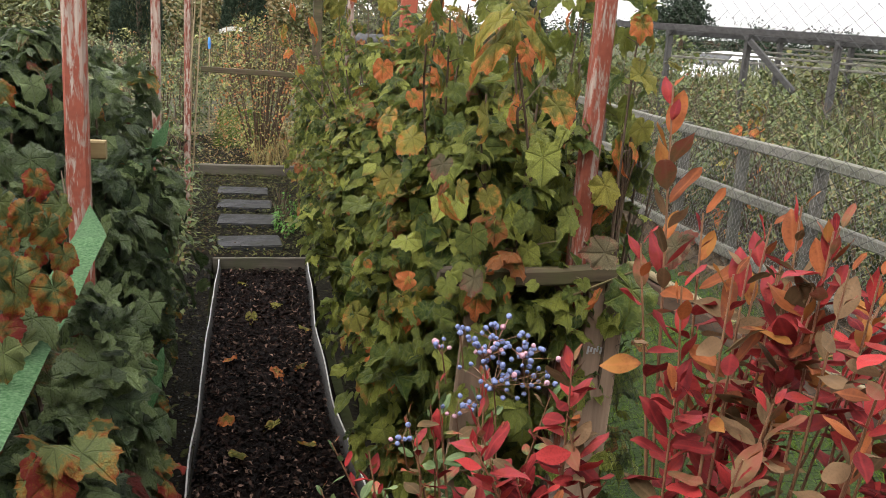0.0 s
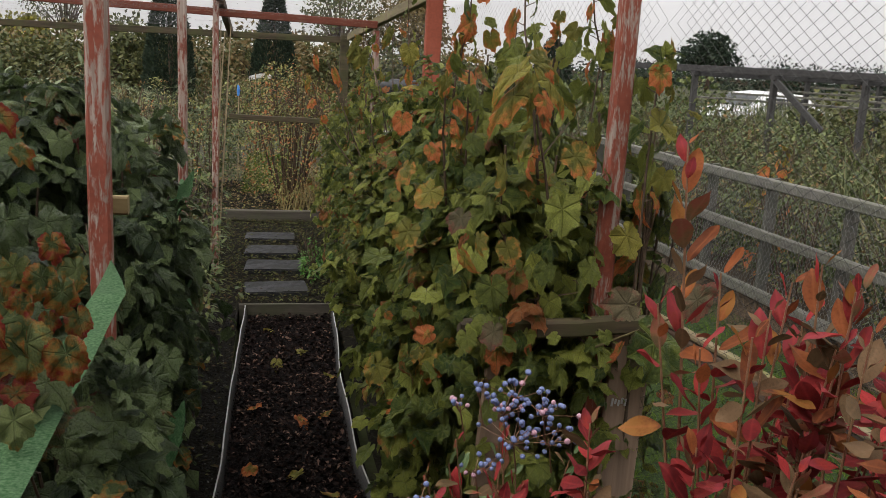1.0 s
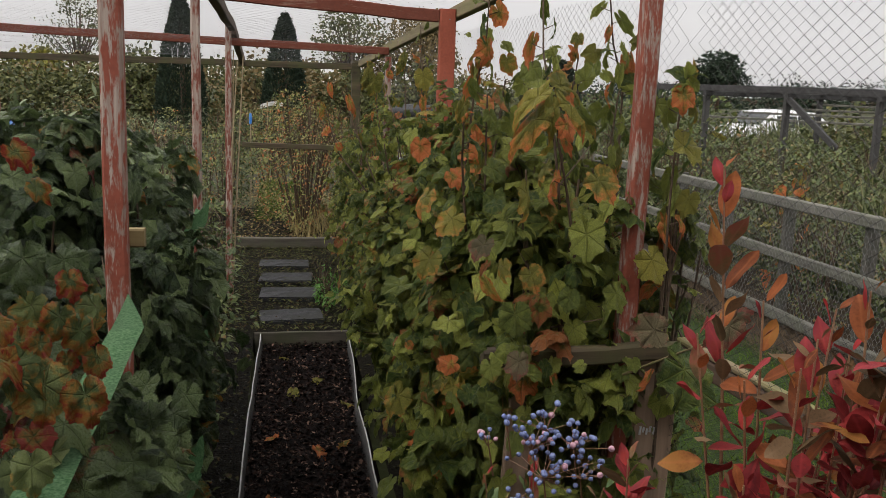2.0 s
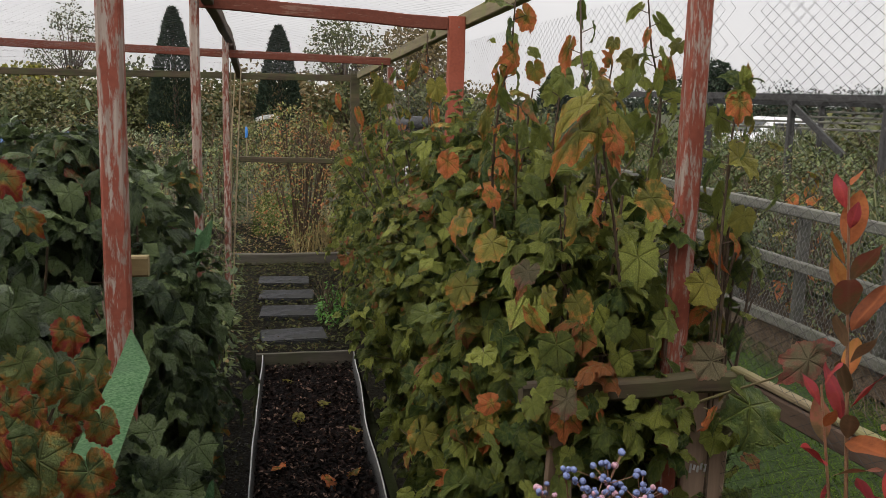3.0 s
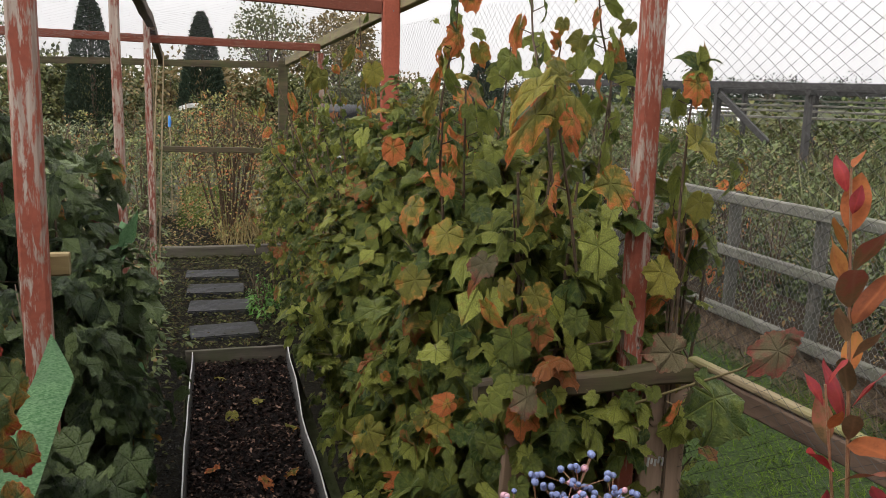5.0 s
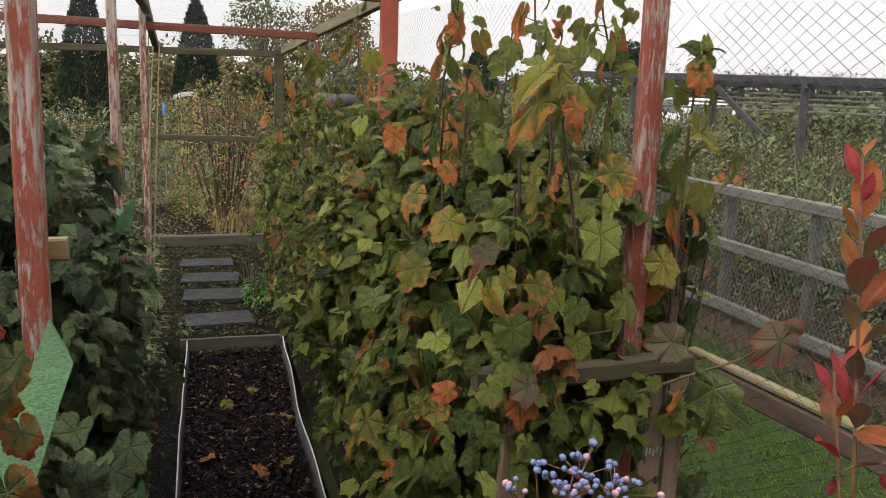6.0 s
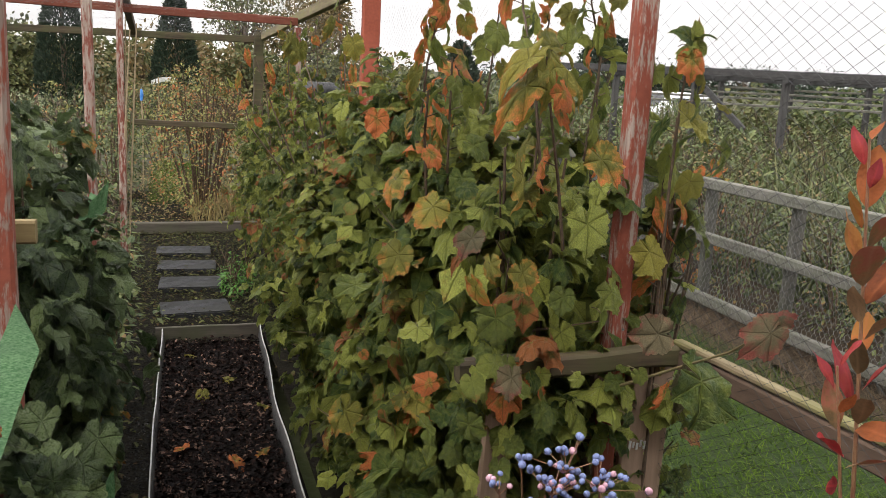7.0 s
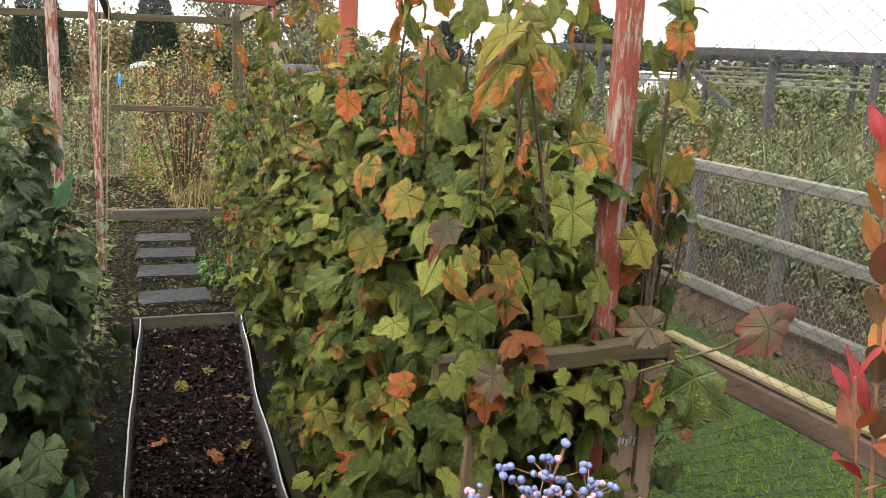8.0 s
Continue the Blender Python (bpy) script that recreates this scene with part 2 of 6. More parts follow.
BLUEBERRY_RED = leaf_material("blueberry_leaf_red", (0.1, 0.013, 0.015), (0.34, 0.036, 0.035), (0.29, 0.06, 0.03), (0.22, 0.034, 0.04), veins=False, gloss=0.6, bias=0.0, spec=0.08)
BLUEBERRY_GREEN = leaf_material("blueberry_leaf_greyed", (0.07, 0.05, 0.024), (0.18, 0.11, 0.06), (0.17, 0.1, 0.03), (0.2, 0.07, 0.045), veins=False, gloss=0.6, spec=0.08)
BLUEBERRY_LEAF = leaf_material("blueberry_leaf_green", (0.04, 0.075, 0.025), (0.2, 0.27, 0.11), (0.3, 0.2, 0.05), (0.3, 0.06, 0.04), veins=False, gloss=0.5)
WEED = leaf_material("weed_leaf", (0.024, 0.045, 0.013), (0.14, 0.165, 0.055), (0.25, 0.2, 0.06), (0.2, 0.12, 0.05), veins=False, gloss=0.5)
GREYWEED = leaf_material("grey_weed_leaf", (0.1, 0.13, 0.06), (0.24, 0.28, 0.16), (0.25, 0.22, 0.1), (0.2, 0.15, 0.08), veins=False, gloss=0.6)
BRIGHTWEED = leaf_material("fresh_weed_leaf", (0.04, 0.12, 0.015), (0.09, 0.2, 0.03), (0.2, 0.2, 0.05), (0.2, 0.15, 0.05), veins=False, gloss=0.45)
DRY = leaf_material("dry_leaf", (0.16, 0.11, 0.05), (0.3, 0.25, 0.1), (0.3, 0.18, 0.07), (0.2, 0.1, 0.05), veins=False, gloss=0.7)
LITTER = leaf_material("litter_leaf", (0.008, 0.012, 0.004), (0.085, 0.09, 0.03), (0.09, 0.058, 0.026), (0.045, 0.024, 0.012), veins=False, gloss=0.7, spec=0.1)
DRYGREEN = leaf_material("yellowing_leaf", (0.07, 0.08, 0.025), (0.27, 0.27, 0.09), (0.3, 0.2, 0.06), (0.3, 0.1, 0.04), veins=False, gloss=0.6)
TREE_LEAF = leaf_material("tree_leaf", (0.03, 0.042, 0.016), (0.16, 0.165, 0.06), (0.26, 0.16, 0.05), (0.26, 0.11, 0.04), veins=False, gloss=0.6)
BROWN_LEAF = leaf_material("brown_tree_leaf", (0.12, 0.1, 0.045), (0.22, 0.16, 0.07), (0.3, 0.14, 0.04), (0.28, 0.1, 0.03), veins=False, gloss=0.6)
CONIFER = leaf_material("conifer_spray", (0.012, 0.024, 0.014), (0.035, 0.055, 0.03), (0.1, 0.1, 0.05), (0.1, 0.08, 0.04), veins=False, gloss=0.7)
GRASS = leaf_material("grass_blade", (0.01, 0.028, 0.002), (0.085, 0.135, 0.008), (0.3, 0.28, 0.07), (0.3, 0.24, 0.08), veins=False, gloss=0.6, spec=0.08)
TALLGRASS = leaf_material("tall_grass_blade", (0.02, 0.032, 0.012), (0.105, 0.13, 0.05), (0.21, 0.2, 0.1), (0.16, 0.13, 0.065), veins=False, gloss=0.6)
STEM = plain_material("brown_stem", (0.04, 0.024, 0.014), (0.1, 0.065, 0.038), 60)
PETIOLE = plain_material("leaf_stalk", (0.08, 0.065, 0.022), (0.13, 0.1, 0.045), 50)
RED_STEM = plain_material("reddish_stem", (0.16, 0.06, 0.035), (0.2, 0.12, 0.06), 60, 0.5)
BERRY = plain_material("bloomy_blue_berry", (0.055, 0.07, 0.19), (0.2, 0.25, 0.42), 110, 0.55, bump=0.05)
BERRY_PINK = plain_material("unripe_pink_berry", (0.42, 0.16, 0.2), (0.4, 0.3, 0.36), 110, 0.5, bump=0.05)
BERRY_EYE = plain_material("berry_crown", (0.03, 0.025, 0.05), (0.08, 0.07, 0.12), 90, 0.7)

SLAB = Mat("wet_grey_slab", 0.3, spec=0.06)
wet, grain = SLAB.noise(7, 5), SLAB.noise(160, 3)
SLAB.color(SLAB.mix(SLAB.ramp(wet, (0.4, 0.0), (0.6, 1.0)), SLAB.mix(grain, (0.012, 0.013, 0.015), (0.028, 0.028, 0.032)), SLAB.mix(grain, (0.02, 0.021, 0.02), (0.055, 0.055, 0.053))))
SLAB.rough(SLAB.ramp(wet, (0.42, 0.34), (0.6, 0.75)))
SLAB.bump(grain, 0.25, 0.003)
SLAB = SLAB.m
EDGING = plain_material("black_edging_sheet", (0.012, 0.012, 0.012), (0.04, 0.038, 0.035), 12, 0.5)
EDGE_LIP = plain_material("pale_edging_lip", (0.5, 0.5, 0.48), (0.28, 0.27, 0.25), 30, 0.5)
CHIP = Mat("bark_chip", 0.6, spec=0.08)
CHIP.color(CHIP.ramp(CHIP.chance(), (0.0, (0.002, 0.0012, 0.001)), (0.5, (0.006, 0.0026, 0.0019)), (0.86, (0.02, 0.0095, 0.0065)), (1.0, (0.19, 0.12, 0.09))))
CHIP.bump(CHIP.noise(120, 3), 0.4, 0.003)
CHIP = CHIP.m
BARK_FLOOR = plain_material("dark_bark_mulch", (0.0025, 0.0015, 0.0012), (0.006, 0.0035, 0.003), 45, 0.9, bump=0.7, spec=0.1)
# black grit, its colour taken darker still for the shade of the bushes
GRIT = Mat("black_grit", 0.6, spec=0.1)
GRIT.color(GRIT.ramp(GRIT.chance(), (0.0, (0.002, 0.002, 0.002)), (0.92, (0.007, 0.0065, 0.0065)), (1.0, (0.1, 0.095, 0.09))))
GRIT = GRIT.m
FELT = Mat("green_mineral_felt", 0.85, spec=0.3)
FELT.color(FELT.mix(FELT.ramp(FELT.noise(14, 4), (0.4, 0.0), (0.8, 0.5)), FELT.mix(FELT.ramp(FELT.noise(210, 2), (0.35, 0.0), (0.7, 1.0)), (0.04, 0.12, 0.04), (0.155, 0.27, 0.13)), (0.065, 0.12, 0.065)))
FELT.bump(FELT.noise(260, 2), 0.5, 0.002)
FELT = FELT.m
TWINE = plain_material("black_net_twine", (0.018, 0.018, 0.018), (0.045, 0.045, 0.045), 80, 0.6)
PALE_TWINE = plain_material("grey_net_twine", (0.06, 0.06, 0.065), (0.12, 0.12, 0.13), 80, 0.6)
WIRE = plain_material("galvanised_wire", (0.1, 0.1, 0.095), (0.2, 0.2, 0.185), 80, 0.5, 0.15)


# ---- building helpers ----
def mesh_of(name, bm, material):
    for f in bm.faces:
        f.smooth = False
    me = bpy.data.meshes.new(name)
    bm.to_mesh(me)
    bm.free()
    me.materials.append(material)
    return me


def part(name, bm, material, parent, label="", smooth=False):
    """One mesh object under a thing or a part (or at top level, with parent None)."""
    me = mesh_of(name, bm, material) if isinstance(bm, bmesh.types.BMesh) else bm
    if smooth:
        me.shade_smooth()
    ob = new(name, me)
    ob.parent = parent
    return tagged(ob, label)


def thing(name, place, label, category, group="", turn=0.0):
    ob = new(name)
    ob.empty_display_size = 0.1
    ob.matrix_basis = pose(*place, 0, 0, turn)
    return tagged(ob, label, category, group)


def beam(bm, a, b, w, h, up=(0, 0, 1), chamfer=0.004, cuts=1, wobble=0.0, rnd=None):
    """A squared timber from a to b, w wide and h high, with chamfered edges and a slight warp."""
    a, b, up = Vector(a), Vector(b), Vector(up)
    d = (b - a).normalized()
    side = d.cross(up).normalized()
    up = side.cross(d).normalized()
    c = chamfer
    ring = [(-w / 2 + c, -h / 2), (w / 2 - c, -h / 2), (w / 2, -h / 2 + c), (w / 2, h / 2 - c), (w / 2 - c, h / 2), (-w / 2 + c, h / 2), (-w / 2, h / 2 - c), (-w / 2, -h / 2 + c)]
    rows = []
    for k in range(cuts + 1):
        p = a.lerp(b, k / cuts)
        if rnd and 0 < k < cuts:
            p = p + side * rnd.uniform(-wobble, wobble) + up * rnd.uniform(-wobble, wobble)
        rows.append([bm.verts.new(p + side * x + up * y) for x, y in ring])
    for r0, r1 in zip(rows, rows[1:]):
        for i in range(8):
            j = (i + 1) % 8
            bm.faces.new((r0[i], r0[j], r1[j], r1[i]))
    bm.faces.new(rows[0][::-1])
    bm.faces.new(rows[-1])
    return bm


def tube(bm, points, radii, sides=6):
    """A round, tapering rod through points."""
    rows = []
    for k, p in enumerate(points):
        p = Vector(p)
        d = (Vector(points[min(k + 1, len(points) - 1)]) - Vector(points[max(k - 1, 0)])).normalized()
        x = d.orthogonal().normalized()
        y = d.cross(x)
        r = radii[k] if isinstance(radii, (list, tuple)) else radii
        rows.append([bm.verts.new(p + (x * math.cos(2 * math.pi * i / sides) + y * math.sin(2 * math.pi * i / sides)) * r) for i in range(sides)])
    for r0, r1 in zip(rows, rows[1:]):
        for i in range(sides):
            j = (i + 1) % sides
            bm.faces.new((r0[i], r0[j], r1[j], r1[i]))
    bm.faces.new(rows[0][::-1])
    bm.faces.new(rows[-1])
    return bm


# -- leaves: a flat pattern with its own coordinates, bent, then laid many times into one mesh or used as single pieces --
LOBES = [(0, 1.0), (9, 0.94), (20, 0.82), (29, 0.77), (38, 0.82), (49, 0.9), (60, 0.86), (72, 0.77), (82, 0.72), (95, 0.74), (110, 0.72), (128, 0.66), (148, 0.6), (163, 0.52), (173, 0.36), (180, 0.1)]


def lobed_rim(n, rnd, teeth):
    """Radius by angle for a currant leaf: three broad shallow lobes, two lesser ones, a notch at the stalk and saw teeth."""
    rim = []
    deep, skew = rnd.uniform(0.85, 1.2), rnd.uniform(-0.06, 0.06)
    for i in range(n):
        a = -180 + 360 * (i + 0.5) / n
        q = abs(a)
        for (a0, r0), (a1, r1) in zip(LOBES, LOBES[1:]):
            if a0 <= q <= a1:
                r = r0 + (r1 - r0) * (q - a0) / (a1 - a0)
                break
        r = 1 - (1 - r) * (deep if q < 90 else 1.0)
        r *= 1 + teeth * (-1.0, 0.9, 0.3)[i % 3 if a < 0 else 2 - i % 3] + rnd.uniform(-0.015, 0.015) + skew * math.sin(radians(a))
        rim.append((radians(a), r))
    return rim


def leaf_pattern(shape, seed, n=22, curl=0.25, fold=0.15, wave=0.06, teeth=0.045):
    """Verts, uvs and triangles of one leaf about 1 long: stalk at the origin, tip along +y, face up +z."""
    rnd = random.Random(seed)
    pts, tris = [(0.0, 0.0)], []
    if shape == "lobed":
        rim = lobed_rim(n, rnd, teeth)
        rings = (0.3, 0.66, 1.0) if n > 40 else (0.55, 1.0)
        for ring in rings:
            for a, r in rim:
                r = r if ring == 1.0 else r * ring * 0.6 + 0.4 * ring * 0.8
                pts.append((math.sin(a) * r * 0.98, math.cos(a) * r))
        m = len(rim)
        for i in range(m - 1):
            tris += [(0, 1 + i + 1, 1 + i)]
            for q in range(1, 1 + m * (len(rings) - 1), m):
                tris += [(q + i, q + i + 1, q + m + i + 1), (q + i, q + m + i + 1, q + m + i)]
    else:
        wide = {"oval": 0.26, "slim": 0.24, "lance": 0.15, "blade": 0.03, "tuft": 0.05, "stalk": 0.012, "round": 0.42}[shape]
        steps = n
        pts = []
        for k in range(steps + 1):
            v = k / steps
            w = wide * math.sin(math.pi * min(1, v * 0.96 + 0.03)) ** 0.8 if shape not in ("blade", "stalk", "tuft") else wide * (1 - v * 0.9)
            if k in (0, steps) and shape not in ("blade", "stalk", "tuft"):
                w = 0.012
            pts += [(-w, v), (0, v), (w, v)]
        for k in range(steps):
            a = 3 * k
            for c in (0, 1):
                tris += [(a + c, a + c + 1, a + c + 4), (a + c, a + c + 4, a + c + 3)]
    ph = rnd.uniform(0, 6.28)
    verts = []
    for x, y in pts:
        z = -curl * y * abs(y) + fold * abs(x) + wave * math.sin(7 * x + ph) * math.cos(6 * y + ph * 1.7) * (x * x + y * y) ** 0.5 * 2
        if shape == "lobed":
            r = (x * x + y * y) ** 0.5
            z += 0.15 * r * abs(math.sin(3.3 * math.atan2(x, y))) - 0.25 * r * r * abs(curl) + 0.09 * max(0, r - 0.55) * math.sin(5 * math.atan2(x, y) + ph)
        verts.append((x * (1 - 0.25 * abs(fold)) * (0.9 if shape == "lobed" else 1.0), y, z))
    return np.array(verts, dtype=np.float32), np.array(pts, dtype=np.float32), np.array(tris, dtype=np.int32)


def leaf_mesh(name, placements, patterns, material):
    """Joins leaves: placements are (pattern index, 3x3 rotation rows, place, size, autumn)."""
    vs, us, ts, au, base = [], [], [], [], 0
    for k, rot, place, size, turn in placements:
        v, u, t = patterns[k]
        vs.append(v @ np.asarray(rot, dtype=np.float32).T * size + np.asarray(place, dtype=np.float32))
        us.append(u)
        ts.append(t + base)
        au.append(np.full(len(v), turn, dtype=np.float32))
        base += len(v)
    v, u, t, a = np.concatenate(vs), np.concatenate(us), np.concatenate(ts), np.concatenate(au)
    me = bpy.data.meshes.new(name)
    me.vertices.add(len(v))
    me.vertices.foreach_set("co", v.ravel())
    me.loops.add(t.size)
    me.loops.foreach_set("vertex_index", t.ravel())
    me.polygons.add(len(t))
    me.polygons.foreach_set("loop_start", np.arange(0, t.size, 3, dtype=np.int32))
    me.polygons.foreach_set("loop_total", np.full(len(t), 3, dtype=np.int32))
    me.polygons.foreach_set("use_smooth", np.ones(len(t), dtype=bool))
    uv = me.uv_layers.new(name="leaf")
    uv.data.foreach_set("uv", u[t.ravel()].ravel())
    at = me.attributes.new("autumn", "FLOAT", "POINT")
    at.data.foreach_set("value", a)
    me.update(calc_edges=True)
    me.materials.append(material)
    return me


def turn_to(tip, face):
    """Rotation whose y points along tip and whose z faces about along face, as numpy 3x3."""
    y = Vector(tip).normalized()
    z = Vector(face)
    z = (z - y * z.dot(y))
    z = z.normalized() if z.length > 1e-4 else y.orthogonal().normalized()
    x = y.cross(z)
    return np.array([[x.x, y.x, z.x], [x.y, y.y, z.y], [x.z, y.z, z.z]], dtype=np.float32)


def as_pose(rot, place, size):
    m = Matrix([[float(c) * size for c in row] for row in rot]).to_4x4()
    m.translation = place
    return m


LOBED = [leaf_pattern("lobed", s, 27, c, f, w, 0.04) for s, c, f, w in ((1, 0.2, 0.1, 0.08), (2, 0.35, -0.25, 0.1), (3, 0.05, -0.3, 0.12), (4, 0.55, 0.1, 0.1), (5, 0.2, 0.3, 0.1), (6, 0.35, -0.55, 0.08))]
LOBED_MID = [leaf_pattern("lobed", s, 39, c, f, w, 0.05) for s, c, f, w in ((31, 0.2, 0.1, 0.07), (32, 0.4, -0.25, 0.08), (33, 0.1, -0.35, 0.1), (34, 0.55, 0.1, 0.08), (35, 0.25, 0.35, 0.08), (36, 0.35, -0.55, 0.08))]
LOBED_NEAR = [leaf_pattern("lobed", s, 69, c, f, w, 0.042) for s, c, f, w in ((11, 0.22, 0.08, 0.06), (12, 0.45, -0.25, 0.07), (13, 0.1, -0.35, 0.09), (14, 0.6, 0.12, 0.07), (15, 0.3, -0.55, 0.06), (16, 0.15, 0.3, 0.07), (17, 0.4, -0.8, 0.06))]
CRINKLED = [leaf_pattern("lobed", s, 69, c, f, w, 0.04) for s, c, f, w in ((51, 0.3, -0.1, 0.2), (52, 0.5, -0.25, 0.24), (53, 0.25, -0.3, 0.22), (54, 0.6, 0.1, 0.2), (55, 0.4, -0.45, 0.2), (56, 0.3, 0.2, 0.24), (57, 0.45, -0.6, 0.18))]
for pats in (LOBED, LOBED_MID, LOBED_NEAR, CRINKLED):
    # leaves half folded along the midrib, so that they look slim
    pats += [(np.float32((0.5, 1.1, 1.0)) * v, u, t) for v, u, t in (pats[1], pats[3])]
OVAL = [leaf_pattern("oval", s, 3, c, f, 0.05) for s, c, f in ((1, 0.15, 0.4), (2, -0.12, 0.25), (3, 0.3, 0.15))]
LANCE = [leaf_pattern("lance", s, 3, c, f, 0.04) for s, c, f in ((1, 0.4, 0.3), (2, 0.15, 0.2), (3, 0.7, 0.2))]
BLADE = [leaf_pattern("blade", s, 3, c, 0.0, 0.0) for s, c in ((1, 0.1), (2, 0.4), (3, 0.75))]
TUFT = [leaf_pattern("tuft", s, 2, c, 0.0, 0.0) for s, c in ((1, 0.2), (2, 0.5), (3, 0.9))]
STALK = [leaf_pattern("stalk", s, 2, c, 0.0, 0.0) for s, c in ((1, 0.05), (2, 0.2), (3, 0.4))]
SPRAY = [leaf_pattern("lance", s, 2, c, f, 0.04) for s, c, f in ((1, 0.3, 0.3), (2, 0.1, 0.2), (3, 0.5, 0.2))]
ROUND = [leaf_pattern("round", s, 2, c, f, 0.1) for s, c, f in ((1, 0.2, 0.2), (2, 0.5, 0.1), (3, 0.0, 0.4))]


def bush(name, place, size, count, single, patterns, near_patterns, leaf_mat, fall_mat, leaf_size, label, category, seed,
         group="", fall=0.1, stems=9, shoots=(), face=(0, -1), inner=0.25, lean=0.0, droop=0.55, sprigs=0.6, rough=1.0, shoot_fall=0.15, skirt=1.14, twigs=False, core=0):
    """A leafy shrub: canes from the base, a crown of leaves that hang outwards in an uneven shell, and single leaves on the side it shows.
    size: half widths in x and y, and the height. face: the side, in plan, on which the single leaves sit."""
    rnd = random.Random(seed)
    root = thing(name, place, label, category, group)
    sx, sy, h = size
    for s in range(stems):
        cane = bmesh.new()
        a = rnd.uniform(0, 6.28)
        r = rnd.uniform(0.3, 0.95)
        top = Vector((math.cos(a) * sx * r, math.sin(a) * sy * r, h * rnd.uniform(0.7, 0.98)))
        foot = Vector((top.x * 0.25, top.y * 0.25, -0.02))
        mid = foot.lerp(top, 0.5) + Vector((rnd.uniform(-0.04, 0.04), rnd.uniform(-0.04, 0.04), 0.05))
        tube(cane, [foot, mid, top], [0.009, 0.007, 0.003], 5)
        for j in range(4):
            q = mid.lerp(top, rnd.uniform(0, 0.8))
            tube(cane, [q, q + Vector((rnd.uniform(-0.5, 0.5) * sx, rnd.uniform(-0.5, 0.5) * sy, rnd.uniform(0.05, 0.22)))], [0.004, 0.0015], 4)
        part("cane", cane, STEM, root)
    laid, singles = [], []
    facing = Vector((*face, 0.15)).normalized()
    lump = Vector((seed * 1.7, seed * 0.3, seed * 2.1))

    def shell(spread):
        while True:
            d = Vector((rnd.gauss(0, 1), rnd.gauss(0, 1), rnd.gauss(0.1, 1)))
            if d.length > 0.1:
                break
        d.normalize()
        bulge = 1.0 + rough * (0.3 * noise.noise(d * 2.4 + lump) + 0.2 * noise.noise(d * 5.3 + lump))
        depth = 1.0 - abs(rnd.gauss(0, spread))
        p = Vector((d.x * sx * bulge * depth, d.y * sy * bulge * depth, h * 0.5 + d.z * h * 0.5 * bulge * depth))
        p.x += lean * p.z
        if p.z < 0.02:
            p.z = rnd.uniform(0.02, 0.3)
        if p.z < h * 0.4:
            p.x, p.y = p.x * skirt, p.y * skirt
        return d, p, depth

    def add(p, tip, norm, sz, turn, shown):
        if shown and len(singles) < single:
            singles.append((rnd.randrange(len(near_patterns)), turn_to(tip, norm), p, sz, turn))
        else:
            laid.append((rnd.randrange(len(patterns)), turn_to(tip, norm), p, sz, turn))

    def some_turn():
        return rnd.random() ** 2.2 * 0.62 if rnd.random() > fall else rnd.uniform(0.6, 1.0)

    wood = bmesh.new()
    for i in range(int(count * sprigs / 6)):
        d, p, depth = shell(0.07)
        outward = Vector((d.x, d.y, 0.4 * d.z)).normalized()
        axis = (outward * rnd.uniform(0.3, 1.0) + Vector((rnd.uniform(-0.4, 0.4), rnd.uniform(-0.4, 0.4), rnd.uniform(0.2, 1.0)))).normalized()
        shown = d.dot(facing) > 0.2 and rnd.random() < 0.75
        turn0 = some_turn()
        twig = rnd.uniform(0.6, 1.2) * leaf_size
        if twigs:
            tube(wood, [p - axis * twig - outward * 0.05, p - axis * twig * 0.3, p + axis * twig * 0.45], [0.0028, 0.0022, 0.0014], 4)
        for j in range(6):
            a = j * 2.4 + rnd.uniform(-0.4, 0.4)
            side = axis.orthogonal().normalized()
            o = (side * math.cos(a) + axis.cross(side) * math.sin(a)).normalized()
            sz = leaf_size * (1.2 - 0.14 * j) * rnd.uniform(0.75, 1.2)
            q = p + axis * (twig * (j / 5 - 0.6)) + o * sz * 0.45
            if twigs:
                tube(wood, [p + axis * (twig * (j / 5 - 0.72)), q], [0.0011, 0.0009], 3)
            tip = o * 0.65 + outward * 0.5 + Vector((0, 0, -droop * rnd.uniform(0.1, 1.5)))
            add(q, tip, axis * 0.3 + o * rnd.uniform(-0.3, 0.6) + Vector((0, 0, 1.0)), sz, min(1, max(0, turn0 + rnd.uniform(-0.2, 0.2))), shown)
    for i in range(int(count * (1 - sprigs))):
        d, p, depth = shell(0.2 if rnd.random() > inner else 0.5)
        outward = Vector((d.x, d.y, 0.35 * d.z)).normalized()
        tip = outward * rnd.uniform(0.0, 0.9) + Vector((rnd.uniform(-0.9, 0.9), rnd.uniform(-0.9, 0.9), -droop - rnd.uniform(-0.4, 0.6)))
        norm = outward * 0.4 + Vector((rnd.uniform(-0.6, 0.6), rnd.uniform(-0.6, 0.6), rnd.uniform(0.4, 1.5)))
        add(p, tip, norm, leaf_size * rnd.uniform(0.5, 1.1), some_turn(), depth > 0.85 and d.dot(facing) > 0.25 and rnd.random() < 0.4)
